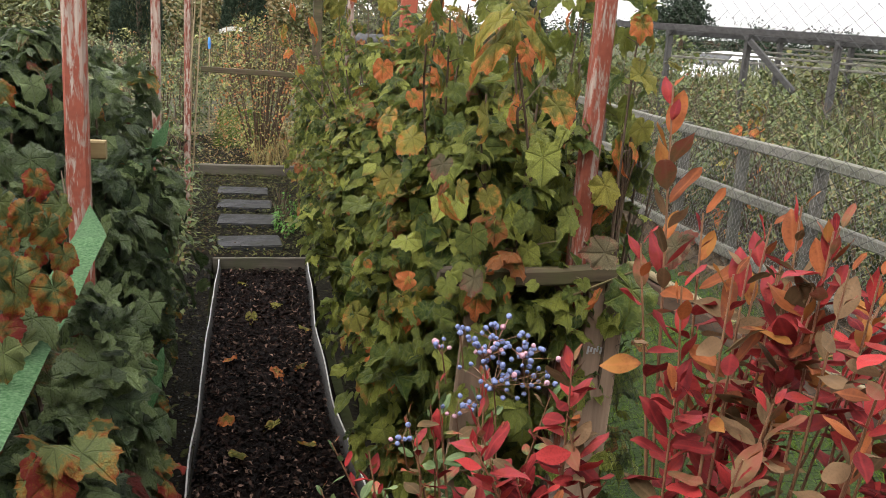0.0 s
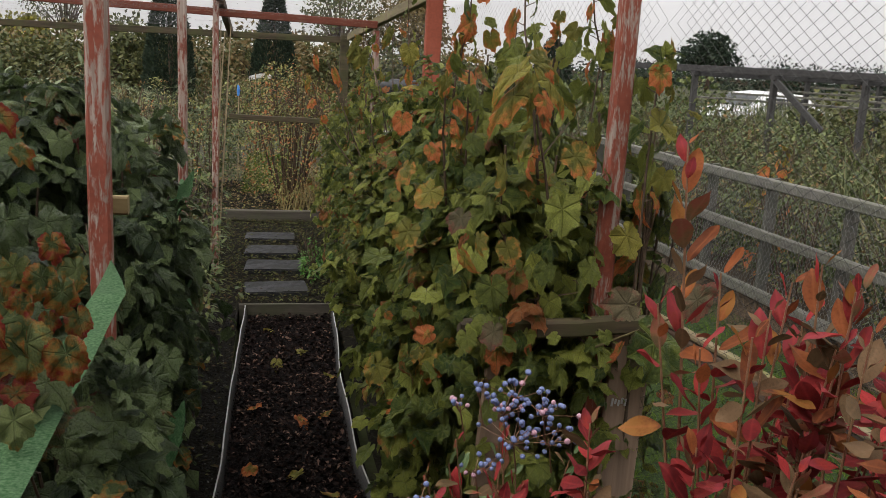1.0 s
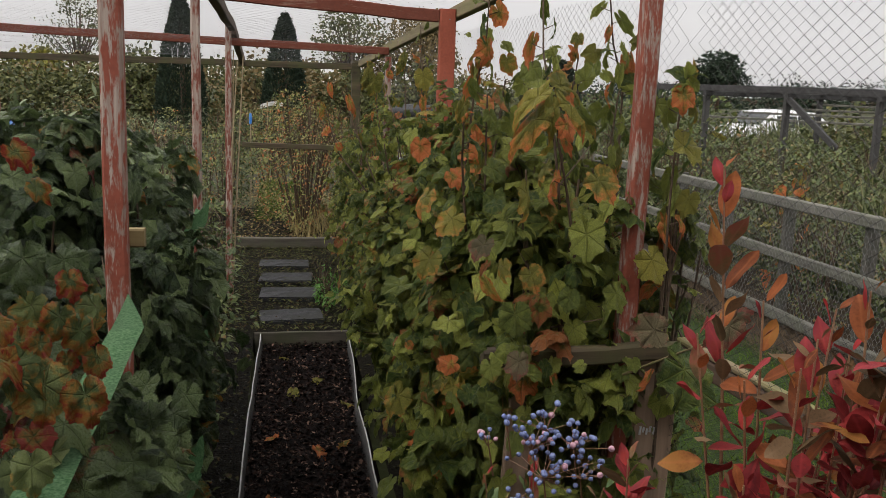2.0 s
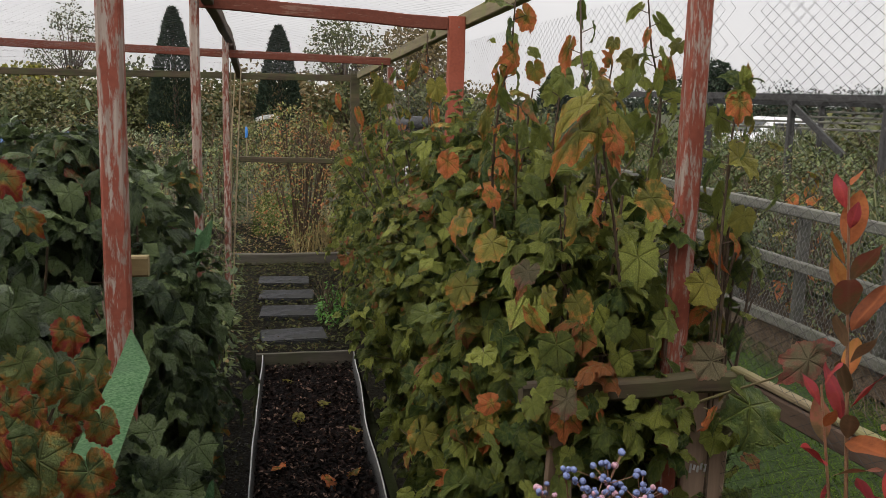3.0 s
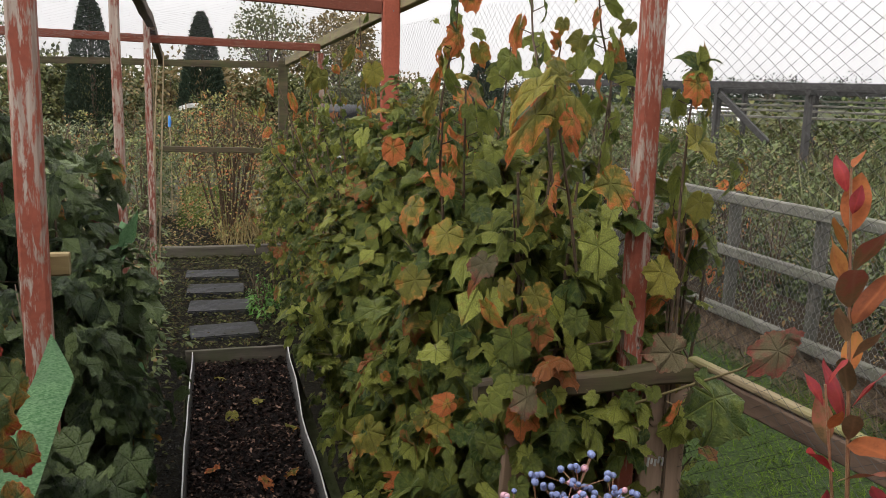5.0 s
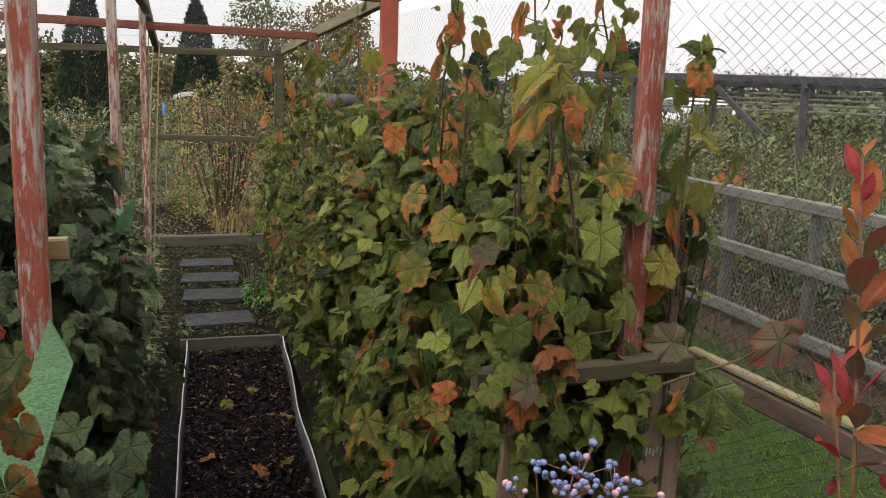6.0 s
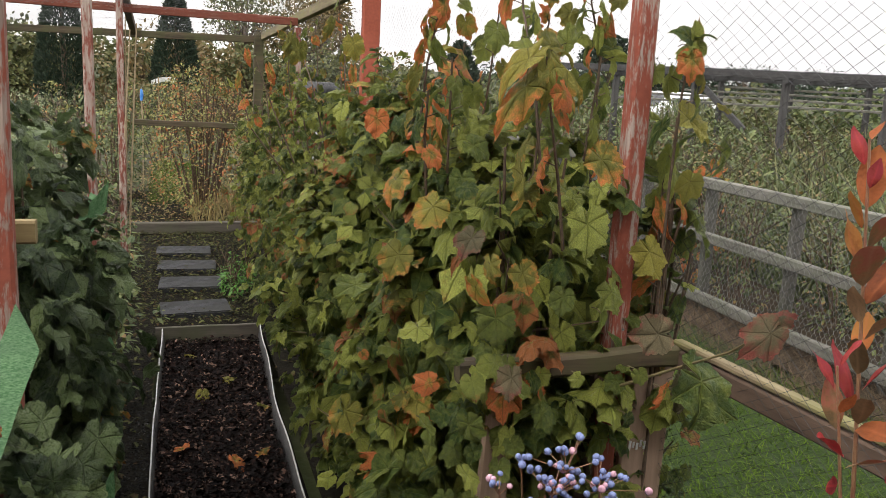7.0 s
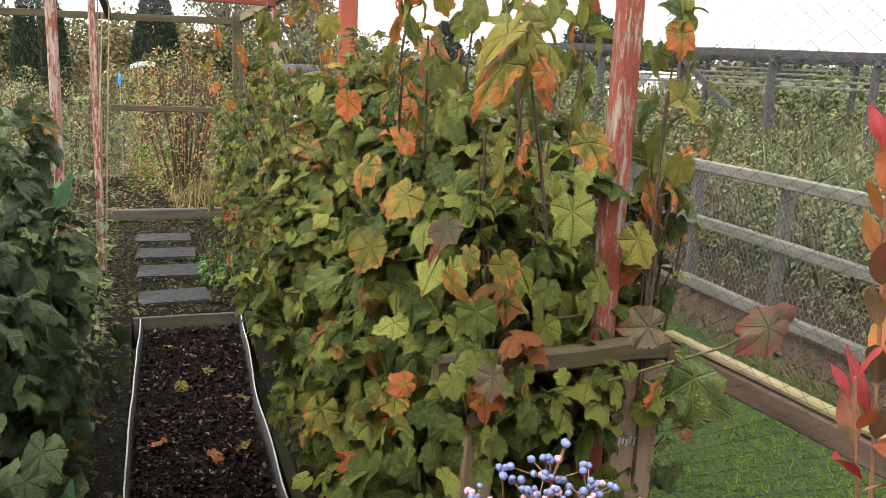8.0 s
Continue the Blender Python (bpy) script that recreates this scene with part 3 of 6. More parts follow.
    for sp, top_leaves in shoots:
        sp = [Vector(q) - Vector(place) for q in sp]
        shoot = bmesh.new()
        tube(shoot, sp, [0.0038 - 0.0024 * k / len(sp) for k in range(len(sp))], 5)
        top_leaves = int(top_leaves * 1.15)
        for j in range(top_leaves):
            f = (j + 0.6) / top_leaves
            k = min(int(f * (len(sp) - 1)), len(sp) - 2)
            q = sp[k].lerp(sp[k + 1], f * (len(sp) - 1) - k)
            a = j * 2.4 + rnd.uniform(-0.5, 0.5)
            o = Vector((math.cos(a), math.sin(a), 0))
            base = q + o * 0.03 + Vector((0, 0, 0.012))
            tube(shoot, [q, base], [0.0016, 0.0012], 3)
            turn = rnd.uniform(0.05, 0.6) if rnd.random() > shoot_fall else rnd.uniform(0.75, 0.9)
            hang = Vector((o.x * 0.5, o.y * 0.5, -rnd.uniform(0.3, 1.2) if f < 0.85 else rnd.uniform(0.0, 0.8)))
            singles.append((rnd.choice((1, len(near_patterns) - 1, len(near_patterns) - 2, len(near_patterns) - 1)), turn_to(hang, Vector((rnd.uniform(-1, 1), rnd.uniform(-1, 1), 0.5)) + o * 0.6), base, leaf_size * rnd.uniform(0.5, 1.05), turn))
        part("shoot", shoot, STEM, root)
    if core:
        # the shaded older leaves inside
        heart = []
        for i in range(core):
            d, p, depth = shell(0.05)
            f = rnd.uniform(0.35, 0.86)
            p = Vector((p.x * f, p.y * f, h * 0.5 + (p.z - h * 0.5) * min(0.9, f + 0.1)))
            heart.append((rnd.randrange(3), turn_to((rnd.uniform(-1, 1), rnd.uniform(-1, 1), -0.6), (rnd.uniform(-1, 1), rnd.uniform(-1, 1), 0.8)), p, leaf_size * rnd.uniform(1.0, 1.7), rnd.random() * 0.5))
        tagged(part("inner_foliage", leaf_mesh("inner_foliage", heart, ROUND, leaf_mat), None, root), kind="stuff")
    if twigs:
        tagged(part("twig_mass", wood, PETIOLE, root), kind="stuff")
    else:
        wood.free()
    if laid:
        tagged(part("foliage", leaf_mesh("foliage", laid, patterns, leaf_mat), None, root), kind="stuff")
    cache = {}
    for k, rot, p, sz, turn in singles:
        level = min(3, int(turn * 4))
        key = (k, level)
        if key not in cache:
            cache[key] = leaf_mesh("leaf", [(k, np.eye(3), (0, 0, 0), 1.0, (0.05, 0.35, 0.62, 0.9)[level])], near_patterns, fall_mat if level > 1 else leaf_mat)
        ob = new("leaf", cache[key])
        ob.parent = root
        ob.matrix_basis = as_pose(rot, p, sz)
    return root


def set_leaf(root, at, size, tip, face, turn, material, patterns=LOBED_NEAR, k=0, stalk=None):
    """One leaf of a shrub that stands out, at a place in the world, with its stalk."""
    size *= 0.6
    ob = new("leaf", leaf_mesh("leaf", [(k, np.eye(3), (0, 0, 0), 1.0, turn)], patterns, material))
    ob.parent = root
    ob.matrix_basis = as_pose(turn_to(tip, face), Vector(at) - root.location, size)
    if stalk:
        bm = bmesh.new()
        a, b = Vector(stalk) - root.location, Vector(at) - root.location
        tube(bm, [a, a.lerp(b, 0.5) + Vector((0, 0, 0.012)), b], [0.0012, 0.001, 0.0009], 4)
        part("leaf_stalk", bm, STEM, root)
    return ob


def lone_leaf(root, base, tip, face, turn, k, material=None):
    """One leaf of a shrub that stands out, from the end of its stalk to its tip in the world, with the stalk running back into the shrub."""
    base, tip = Vector(base), Vector(tip)
    dark = root.name.startswith("blackcurrant")
    green, turned = (BLACKCURRANT, BLACKCURRANT_FALL) if dark else (CURRANT, CURRANT_FALL)
    ob = new("leaf", leaf_mesh("leaf", [(k, np.eye(3), (0, 0, 0), 1.0, turn)], CRINKLED if dark else LOBED_NEAR, material or (turned if turn > 0.4 else green)))
    ob.parent = root
    ob.matrix_basis = as_pose(turn_to(tip - base, face), base - root.location, (tip - base).length)
    a = base - root.location
    back = (base - tip).normalized() * 0.006 + Vector((0.0, 0.04, -0.004))
    part("leaf_stalk", tube(bmesh.new(), [a + back, a + back * 0.5 + Vector((0, 0, 0.004)), a], [0.0012, 0.001, 0.0009], 4), PETIOLE, root)
    return ob


# ---- ground ----
def sheet(name, x0, x1, y0, y1, nx, ny, height, material, label, kind="structure"):
    """A piece of uneven ground as a grid."""
    bm = bmesh.new()
    grid = [[bm.verts.new((x0 + (x1 - x0) * i / nx, y0 + (y1 - y0) * j / ny, height(x0 + (x1 - x0) * i / nx, y0 + (y1 - y0) * j / ny))) for i in range(nx + 1)] for j in range(ny + 1)]
    for j in range(ny):
        for i in range(nx):
            bm.faces.new((grid[j][i], grid[j][i + 1], grid[j + 1][i + 1], grid[j + 1][i]))
    ob = part(name, bm, material, None, label, smooth=True)
    return tagged(ob, "", name.replace("_", " "), "", kind)


k = Mat("earth_and_grass", 0.9, spec=0.2)
big, small = k.noise(0.35, 5), k.noise(9.0, 5)
k.color(k.mix(k.ramp(k.math("ADD", k.math("MULTIPLY", big, 0.7), k.math("MULTIPLY", small, 0.3)), (0.42, 0.0), (0.6, 1.0)), (0.035, 0.032, 0.018), (0.05, 0.06, 0.022)))
k.bump(small, 0.6, 0.03)
EARTH = k.m
k = Mat("dark_soil", 0.95, spec=0.1)
n1, n2 = k.noise(60, 5), k.noise(5.5, 4)
k.color(k.mix(k.ramp(n1, (0.35, 0.0), (0.7, 1.0)), (0.004, 0.003, 0.002), k.mix(n2, (0.018, 0.013, 0.009), (0.012, 0.013, 0.006))))
k.bump(n1, 0.8, 0.02)
SOIL = k.m
k = Mat("lawn_base", 0.9, spec=0.2)
n1, n2 = k.noise(45, 4), k.noise(2.2, 4)
k.color(k.mix(k.ramp(n1, (0.3, 0.0), (0.7, 1.0)), (0.008, 0.018, 0.003), k.mix(n2, (0.02, 0.045, 0.008), (0.035, 0.05, 0.012))))
k.bump(n1, 0.7, 0.02)
LAWN = k.m

sheet("ground", -400, 400, -60, 600, 24, 24, lambda x, y: -0.16, EARTH, "rough dark earth and grass of the allotments")
for x0, x1, y0, y1 in ((-4.2, -0.135, -1.6, 11.5), (0.485, 1.02, -1.6, 11.5), (-0.135, 0.485, 5.68, 11.5), (-0.135, 0.485, -1.6, 0.4)):
    sheet("garden_soil", x0, x1, y0, y1, max(4, int((x1 - x0) * 14)), max(6, int((y1 - y0) * 8)), lambda x, y: 0.012 * noise.noise((x * 2.3, y * 2.3, 0)) - 0.008, SOIL, "dark soil littered with fallen leaves inside the fruit cage")
k = Mat("bare_verge", 0.95, spec=0.1)
n1, n2 = k.noise(50, 5), k.noise(6.0, 4)
k.color(k.mix(k.ramp(n1, (0.3, 0.0), (0.7, 1.0)), (0.016, 0.011, 0.008), k.mix(n2, (0.05, 0.035, 0.022), (0.075, 0.06, 0.04))))
k.bump(n1, 0.8, 0.02)
sheet("verge", 3.27, 4.5, -2, 12, 20, 80, lambda x, y: 0.02 + 0.02 * noise.noise((x * 3.1, y * 3.1, 7)), k.m, "bare brown verge under the wire fence")
sheet("lawn", 1.02, 3.75, -2, 12, 30, 80, lambda x, y: 0.012 * noise.noise((x * 1.6, y * 1.6, 3)), LAWN, "short green lawn strip beside the fruit cage")


def litter(name, region, count, material, patterns, size, label, category, seed, lift=0.01, fall=(0.0, 0.8), keep=None, flat=0.35):
    """Small leaves lying about, as one object."""
    rnd = random.Random(seed)
    laid = []
    x0, x1, y0, y1 = region
    while len(laid) < count:
        x, y = rnd.uniform(x0, x1), rnd.uniform(y0, y1)
        if keep and not keep(x, y, rnd):
            continue
        a = rnd.uniform(0, 6.28)
        laid.append((rnd.randrange(len(patterns)), turn_to((math.cos(a), math.sin(a), rnd.uniform(-flat, flat)), (rnd.uniform(-flat, flat), rnd.uniform(-flat, flat), 1)), (x, y, lift + rnd.uniform(0, 0.02)), size * rnd.uniform(0.5, 1.3), rnd.uniform(*fall)))
    ob = new(name, leaf_mesh(name, laid, patterns, material))
    return tagged(ob, label, category, "", "stuff")


def tufts(name, region, count, material, size, label, category, seed, keep=None, upright=0.8, height=None, fall=(0, 0.4), patterns=None):
    """Grass: bent blades standing in a region of the plan, as one object."""
    rnd = random.Random(seed)
    laid = []
    x0, x1, y0, y1 = region
    while len(laid) < count:
        x, y = rnd.uniform(x0, x1), rnd.uniform(y0, y1)
        if keep and not keep(x, y, rnd):
            continue
        a = rnd.uniform(0, 6.28)
        s = size * rnd.uniform(0.5, 1.2) * (height(x, y) if height else 1)
        tip = Vector((math.cos(a) * (1 - upright), math.sin(a) * (1 - upright), upright))
        laid.append((rnd.randrange(len(patterns or BLADE)), turn_to(tip, (-math.cos(a) * upright, -math.sin(a) * upright, 0.4)), (x, y, -0.02), s, rnd.uniform(*fall)))
    ob = new(name, leaf_mesh(name, laid, patterns or BLADE, material))
    return tagged(ob, label, category, "", "stuff")


# unseen plain boarded wall added behind the walk: closes the plot, cuts low light
wall = part("wall_south", beam(bmesh.new(), (-4.2, -0.95, 1.2), (2.6, -0.95, 1.2), 0.05, 2.6, cuts=6), BROWN_RAIL, None, "plain dark boarded wall, added unseen behind the walk to cut low light")
tagged(wall, "", "wall", "", "structure")

# ---- the path: a trough of bark between black edging, slabs and boards beyond ----
trough = thing("mulch_trough", (0.18, 4.0, 0), "sunken bark mulch bed held by black edging sheet", "garden bed")
bm = bmesh.new()
rows = []
for j in range(60):
    y = 0.4 + 5.25 * j / 59
    rows.append([bm.verts.new((-0.11 + 0.57 * i / 12 - 0.18, y - 4.0, -0.075 + 0.02 * noise.noise((i * 0.4, y * 3, 1)))) for i in range(13)])
for r0, r1 in zip(rows, rows[1:]):
    for i in range(12):
        bm.faces.new((r0[i], r0[i + 1], r1[i + 1], r1[i]))
part("mulch_base", bm, BARK_FLOOR, trough, smooth=True)
rnd = random.Random(5)


def lip_at(side, y):
    """Where the edging runs: nearly straight on one side, bulging on the other."""
    if side < 0:
        return -0.093 - 0.0195 * (5.65 - y)
    return 0.42 + 0.056 * max(0.0, (y - 4.2) / 1.4) + 0.045 * max(0.0, (3.4 - y) / 0.75) + 0.005 * noise.noise((y * 2.1, 3.1, 0.5))


CHIPPAT = [leaf_pattern("oval", s, 2, c, 0.5, 0.2) for s, c in ((1, 0.1), (2, -0.2), (3, 0.3))]
chips = []
for i in range(15000):
    y = 1.6 + 4.05 * rnd.random()
    x = rnd.uniform(lip_at(-1, y) + 0.01, lip_at(1, y) - 0.012)
    a = rnd.uniform(0, 6.28)
    chips.append((rnd.randrange(3), turn_to((math.cos(a), math.sin(a), rnd.uniform(-0.3, 0.3)), (rnd.uniform(-0.6, 0.6), rnd.uniform(-0.6, 0.6), 1)), (x - 0.18, y - 4.0, -0.058 + rnd.uniform(-0.008, 0.022)), rnd.uniform(0.008, 0.032) * (1.5 if i % 14 == 0 else 1), 0.0))
tagged(part("bark_mulch", leaf_mesh("bark_mulch", chips, CHIPPAT, CHIP), None, trough), kind="stuff")
for side in (-1, 1):
    bm, lip = bmesh.new(), bmesh.new()
    prev = prevl = None
    for j in range(50):
        y = 0.4 + 5.25 * j / 49
        x, w = lip_at(side, y) - 0.02 * side, 0.009 * noise.noise((y * 2.6, side * 3.1, 0.5))
        z = 0.022 + 0.012 * noise.noise((y * 2.1, side * 5.0, 2.5))
        cur = [bm.verts.new((x + w - 0.18 + o, y - 4.0, zz)) for o, zz in ((-0.003, -0.13), (-0.003 + 0.02 * side, z), (0.003 + 0.02 * side, z), (0.003, -0.13))]
        curl = [lip.verts.new((x + w - 0.18 + 0.02 * side + o, y - 4.0, z + zz)) for o, zz in ((-0.003, -0.006), (-0.003, 0.003), (0.003, 0.003), (0.003, -0.006))]
        if prev:
            for i in range(4):
                bm.faces.new((prev[i], prev[(i + 1) % 4], cur[(i + 1) % 4], cur[i]))
                lip.faces.new((prevl[i], prevl[(i + 1) % 4], curl[(i + 1) % 4], curl[i]))
        prev, prevl = cur, curl
    edge = part("edging", bm, EDGING, trough, "black plastic edging sheet", smooth=True)
    part("lip", lip, EDGE_LIP, edge, "pale folded lip", smooth=True)
bm = beam(bmesh.new(), (-0.13 - 0.18, 1.665, -0.045), (0.48 - 0.18, 1.665, -0.04), 0.022, 0.14, cuts=4, wobble=0.003, rnd=rnd)
part("end_board", bm, GREY_BOARD, trough, "grey weathered end board")

SLABS = [(0.11, 6.09, 4.0, 0.3), (0.1, 6.75, -3.0, 0.33), (0.087, 7.3, -4.0, 0.32), (0.075, 7.86, -2.0, 0.3)]
for x, y, turn, deep in SLABS:
    bm = bmesh.new()
    bmesh.ops.create_cube(bm, size=1)
    bmesh.ops.scale(bm, vec=(0.43, deep, 0.045), verts=bm.verts)
    bmesh.ops.bevel(bm, geom=bm.edges[:], offset=0.007, segments=2, affect="EDGES")
    slab = part("paving_slab", bm, SLAB, None, "wet grey concrete paving slab set in leaf litter")
    slab.matrix_basis = pose(x, y, 0.008, 0, rnd.uniform(-1, 1), turn)
    tagged(slab, "", "paving slab", "slabs of the path")
board = part("kerb_board", beam(bmesh.new(), (-0.4, 8.74, 0.05), (0.86, 8.72, 0.055), 0.06, 0.11, chamfer=0.008, cuts=5, wobble=0.004, rnd=rnd), GREY_BOARD, None, "mossy grey timber board laid across the path", smooth=False)
tagged(board, "", "timber board")

# ---- the fruit cage ----
cage_posts = "posts of the fruit cage"


def cage_post(x, y, top, w, d, material, label, seed, lean=(0, 0)):
    rnd = random.Random(seed)
    root = thing("cage_post", (x, y, 0), label, "post", cage_posts)
    bm = beam(bmesh.new(), (0, 0, -0.05), (lean[0], lean[1], top), w, d, up=(0, 1, 0), chamfer=0.006, cuts=10, wobble=0.0016, rnd=rnd)
    part("shaft", bm, material, root)
    for z in (top - 0.05, 1.07):
        bm = bmesh.new()
        bmesh.ops.create_cone(bm, cap_ends=True, segments=8, radius1=0.004, radius2=0.003, depth=0.004)
        nail = part("nail", bm, WIRE, root)
        nail.matrix_basis = pose(lean[0] * z / top + 0.008, -d / 2 - 0.001 + lean[1] * z / top, z, 90)
    return root


flaked = "square timber post with flaking red paint, standing in the soil"
cage_post(-0.336, 2.07, 2.04, 0.048, 0.042, RED_POST, flaked, 1)
cage_post(-0.335, 4.08, 2.03, 0.038, 0.036, RED_WORN, "bare and red flaked timber post beside tall weeds", 2)
cage_post(-0.335, 6.62, 2.0, 0.045, 0.036, RED_WORN, "red flaked timber post tied with garden canes", 3, (0.0, 0.1))
cage_post(0.85, 2.05, 2.04, 0.046, 0.042, RED_POST, "red flaked timber post rising out of the currant bush", 4, (0.014, 0))
cage_post(0.825, 4.42, 2.0, 0.08, 0.045, RED_FRESH, "freshly red painted post with a square top", 5)
cage_post(0.80, 6.55, 1.82, 0.045, 0.04, RED_WORN, "thin red flaked post among yellow leaves", 6)
cage_post(0.76, 8.78, 1.84, 0.085, 0.07, RAIL_X, "pale mossy corner post of the fruit cage", 7)
cage_post(-2.4, 6.7, 1.96, 0.06, 0.06, RED_POST, flaked, 9)
cage_post(-2.5, 8.8, 1.8, 0.06, 0.06, RED_POST, flaked, 10)


def cage_beam(a, b, w, h, material, label, seed, name="cage_beam"):
    bm = beam(bmesh.new(), a, b, w, h, cuts=6, wobble=0.003, rnd=random.Random(seed))
    return tagged(part(name, bm, material, None, label), "", "beam", "beams of the fruit cage")


CANE_AT = ((-0.29, 6.72, 1.83, -0.01), (-0.25, 6.7, 1.79, 0.02), (-0.3, 6.66, 1.75, 0.03))
for x, y, top, lean in CANE_AT:
    cane = part("garden_cane", tube(bmesh.new(), [(x - 0.05 - lean, y, -0.05), (x - 0.02, y, 1.0), (x + lean, y, top)], [0.007, 0.006, 0.004], 6), CANE, None, "thin dry bamboo cane tied to the post")
    tagged(cane, "", "cane", "garden canes")

cross = "red painted cross beam of the fruit cage roof"
cage_beam((-0.36, 4.42, 2.02), (0.78, 4.42, 1.965), 0.03, 0.06, RED_BEAM_X, cross, 1)
cage_beam((-2.6, 6.72, 1.925), (0.84, 6.86, 1.87), 0.03, 0.055, RED_BEAM_X, cross, 2)
cage_beam((-4.2, 8.8, 1.74), (0.72, 8.8, 1.775), 0.04, 0.06, RAIL_X, "mossy back beam of the fruit cage", 3)
cage_beam((-0.32, 8.8, 1.0), (0.72, 8.8, 0.985), 0.03, 0.05, RAIL_X, "thin mid rail at the back of the cage", 4)
cage_beam((-0.30, 4.0, 2.04), (-0.305, 6.66, 1.985), 0.05, 0.06, BROWN_RAIL, "dark side beam along the cage roof", 5)
cage_beam((-0.305, 6.74, 1.97), (-0.31, 8.76, 1.78), 0.05, 0.06, BROWN_RAIL, "dark side beam along the cage roof", 6)
cage_beam((0.89, 2.16, 2.06), (0.885, 6.5, 1.93), 0.045, 0.065, RAIL_Y, "mossy side beam along the cage roof", 7)
cage_beam((0.885, 6.5, 1.93), (0.80, 8.74, 1.805), 0.045, 0.065, RAIL_Y, "mossy side beam along the cage roof", 8)
cage_beam((-2.4, 6.78, 1.93), (-2.5, 8.76, 1.77), 0.045, 0.06, RED_BEAM_Y, "red side beam of the cage roof", 9)

# side rails at waist height
rail = thing("felted_rail", (-0.264, 1.1, 1.11), "timber side rail capped with green mineral felt strip", "rail", "", 0.9)
part("rail_board", beam(bmesh.new(), (-0.008, -0.98, 0.02), (-0.008, 0.72, 0.02), 0.036, 0.034, cuts=4, wobble=0.002, rnd=rnd), BROWN_RAIL, rail)


def felt_strip(y0, y1, w, z, seed, torn):
    """A strip of felt laid over a rail, with folded rims and a torn end."""
    rnd = random.Random(seed)
    bm = bmesh.new()
    prev, n = None, 26
    for j in range(n + 1):
        f = j / n
        y = y0 + (y1 - y0) * f
        ww = w * (1 + 0.05 * noise.noise((y * 5, seed, 0)))
        bend = 0.004 * noise.noise((y * 4, seed, 3))
        # the end is cut slantwise, with one rim folded over
        slant = torn * max(0.0, f - 0.89) / 0.11
        xs = [-ww / 2, -ww / 2 + ww * 0.33 * (1 - slant), -ww / 2 + ww * 0.66 * (1 - slant), -ww / 2 + ww * (1 - 0.97 * slant)]
        cur = [bm.verts.new((x, y, z + bend - (0.003 if i in (0, 3) else 0) + 0.012 * slant)) for i, x in enumerate(xs)]
        if prev:
            for i in range(3):
                bm.faces.new((prev[i], prev[i + 1], cur[i + 1], cur[i]))
        prev = cur
    bmesh.ops.solidify(bm, geom=bm.faces[:], thickness=0.003)
    return bm


part("felt_cap", felt_strip(-1.0, 0.92, 0.06, 0.045, 2, 1.0), FELT, rail, "speckled green mineral felt")
rail2 = thing("felted_rail", (-0.3, 3.3, 1.03), "leaf covered side rail with torn green felt", "rail")
part("rail_board", beam(bmesh.new(), (-0.04, -0.3, 0), (-0.04, 0.6, 0), 0.03, 0.04), BROWN_RAIL, rail2)
part("felt_cap", felt_strip(-0.35, 0.6, 0.06, 0.042, 4, 0.9), FELT, rail2, "torn green felt")


def ragged_flap(a, b, w, seed):
    """A torn piece of felt hanging from a to b, frayed along its rims."""
    rnd = random.Random(seed)
    a, b = Vector(a), Vector(b)
    bm, prev = bmesh.new(), None
    for j in range(11):
        f = j / 10
        c = a.lerp(b, f)
        ww = w * math.sin(math.pi * min(0.94, f * 0.8 + 0.12)) * rnd.uniform(0.75, 1.1)
        cur = [bm.verts.new(c + Vector((e * ww, 0.02 * math.sin(e * 3 + seed), 0.01 * math.sin(f * 9 + e * 4)))) for e in (-0.5, -0.15, 0.2, 0.5)]
        if prev:
            for i in range(3):
                bm.faces.new((prev[i], prev[i + 1], cur[i + 1], cur[i]))
        prev = cur
    bmesh.ops.solidify(bm, geom=bm.faces[:], thickness=0.003)
    return tagged(part("felt_flap", bm, FELT, None, "ragged flap of green felt hanging among the leaves"), "", "felt", "green felt flaps")


ragged_flap((-0.241, 3.400, 1.186), (-0.318, 3.370, 0.981), 0.05, 3)
ragged_flap((-0.209, 3.200, 0.908), (-0.247, 3.170, 0.799), 0.04, 4)
ragged_flap((-0.215, 2.800, 0.853), (-0.248, 2.770, 0.789), 0.06, 5)
ragged_flap((-0.183, 2.200, 0.744), (-0.225, 2.170, 0.552), 0.06, 6)
batten = part("batten", beam(bmesh.new(), (-0.33, 2.125, 1.272), (-0.285, 2.125, 1.272), 0.03, 0.042), RAW_WOOD, None, "short pale wooden batten nailed behind the post")
tagged(batten, "", "batten")

gate = thing("low_barrier", (0.75, 1.98, 0), "low mossy timber barrier with two planks at the currant bush", "barrier")
part("top_rail", beam(bmesh.new(), (-0.27, 0, 1.015), (0.235, 0.01, 1.02), 0.035, 0.045, chamfer=0.007, cuts=5, wobble=0.003, rnd=rnd), RAIL_X, gate)
part("plank", beam(bmesh.new(), (-0.19, 0.05, 0.05), (-0.15, 0.05, 0.985), 0.065, 0.02, up=(0, 1, 0)), PLANK, gate)
part("plank", beam(bmesh.new(), (0.175, 0.06, 0.05), (0.2, 0.06, 0.985), 0.11, 0.022, up=(0, 1, 0)), PLANK, gate)
for i in range(5):
    mark = beam(bmesh.new(), (0.158 + i * 0.009, 0.0475, 0.79 + 0.006 * (i % 2)), (0.16 + i * 0.009, 0.0475, 0.812 - 0.003 * (i % 3)), 0.006, 0.0016, up=(0, 1, 0), chamfer=0.0004)
    part("paint_mark", mark, EDGE_LIP, gate, "faint white paint dab")
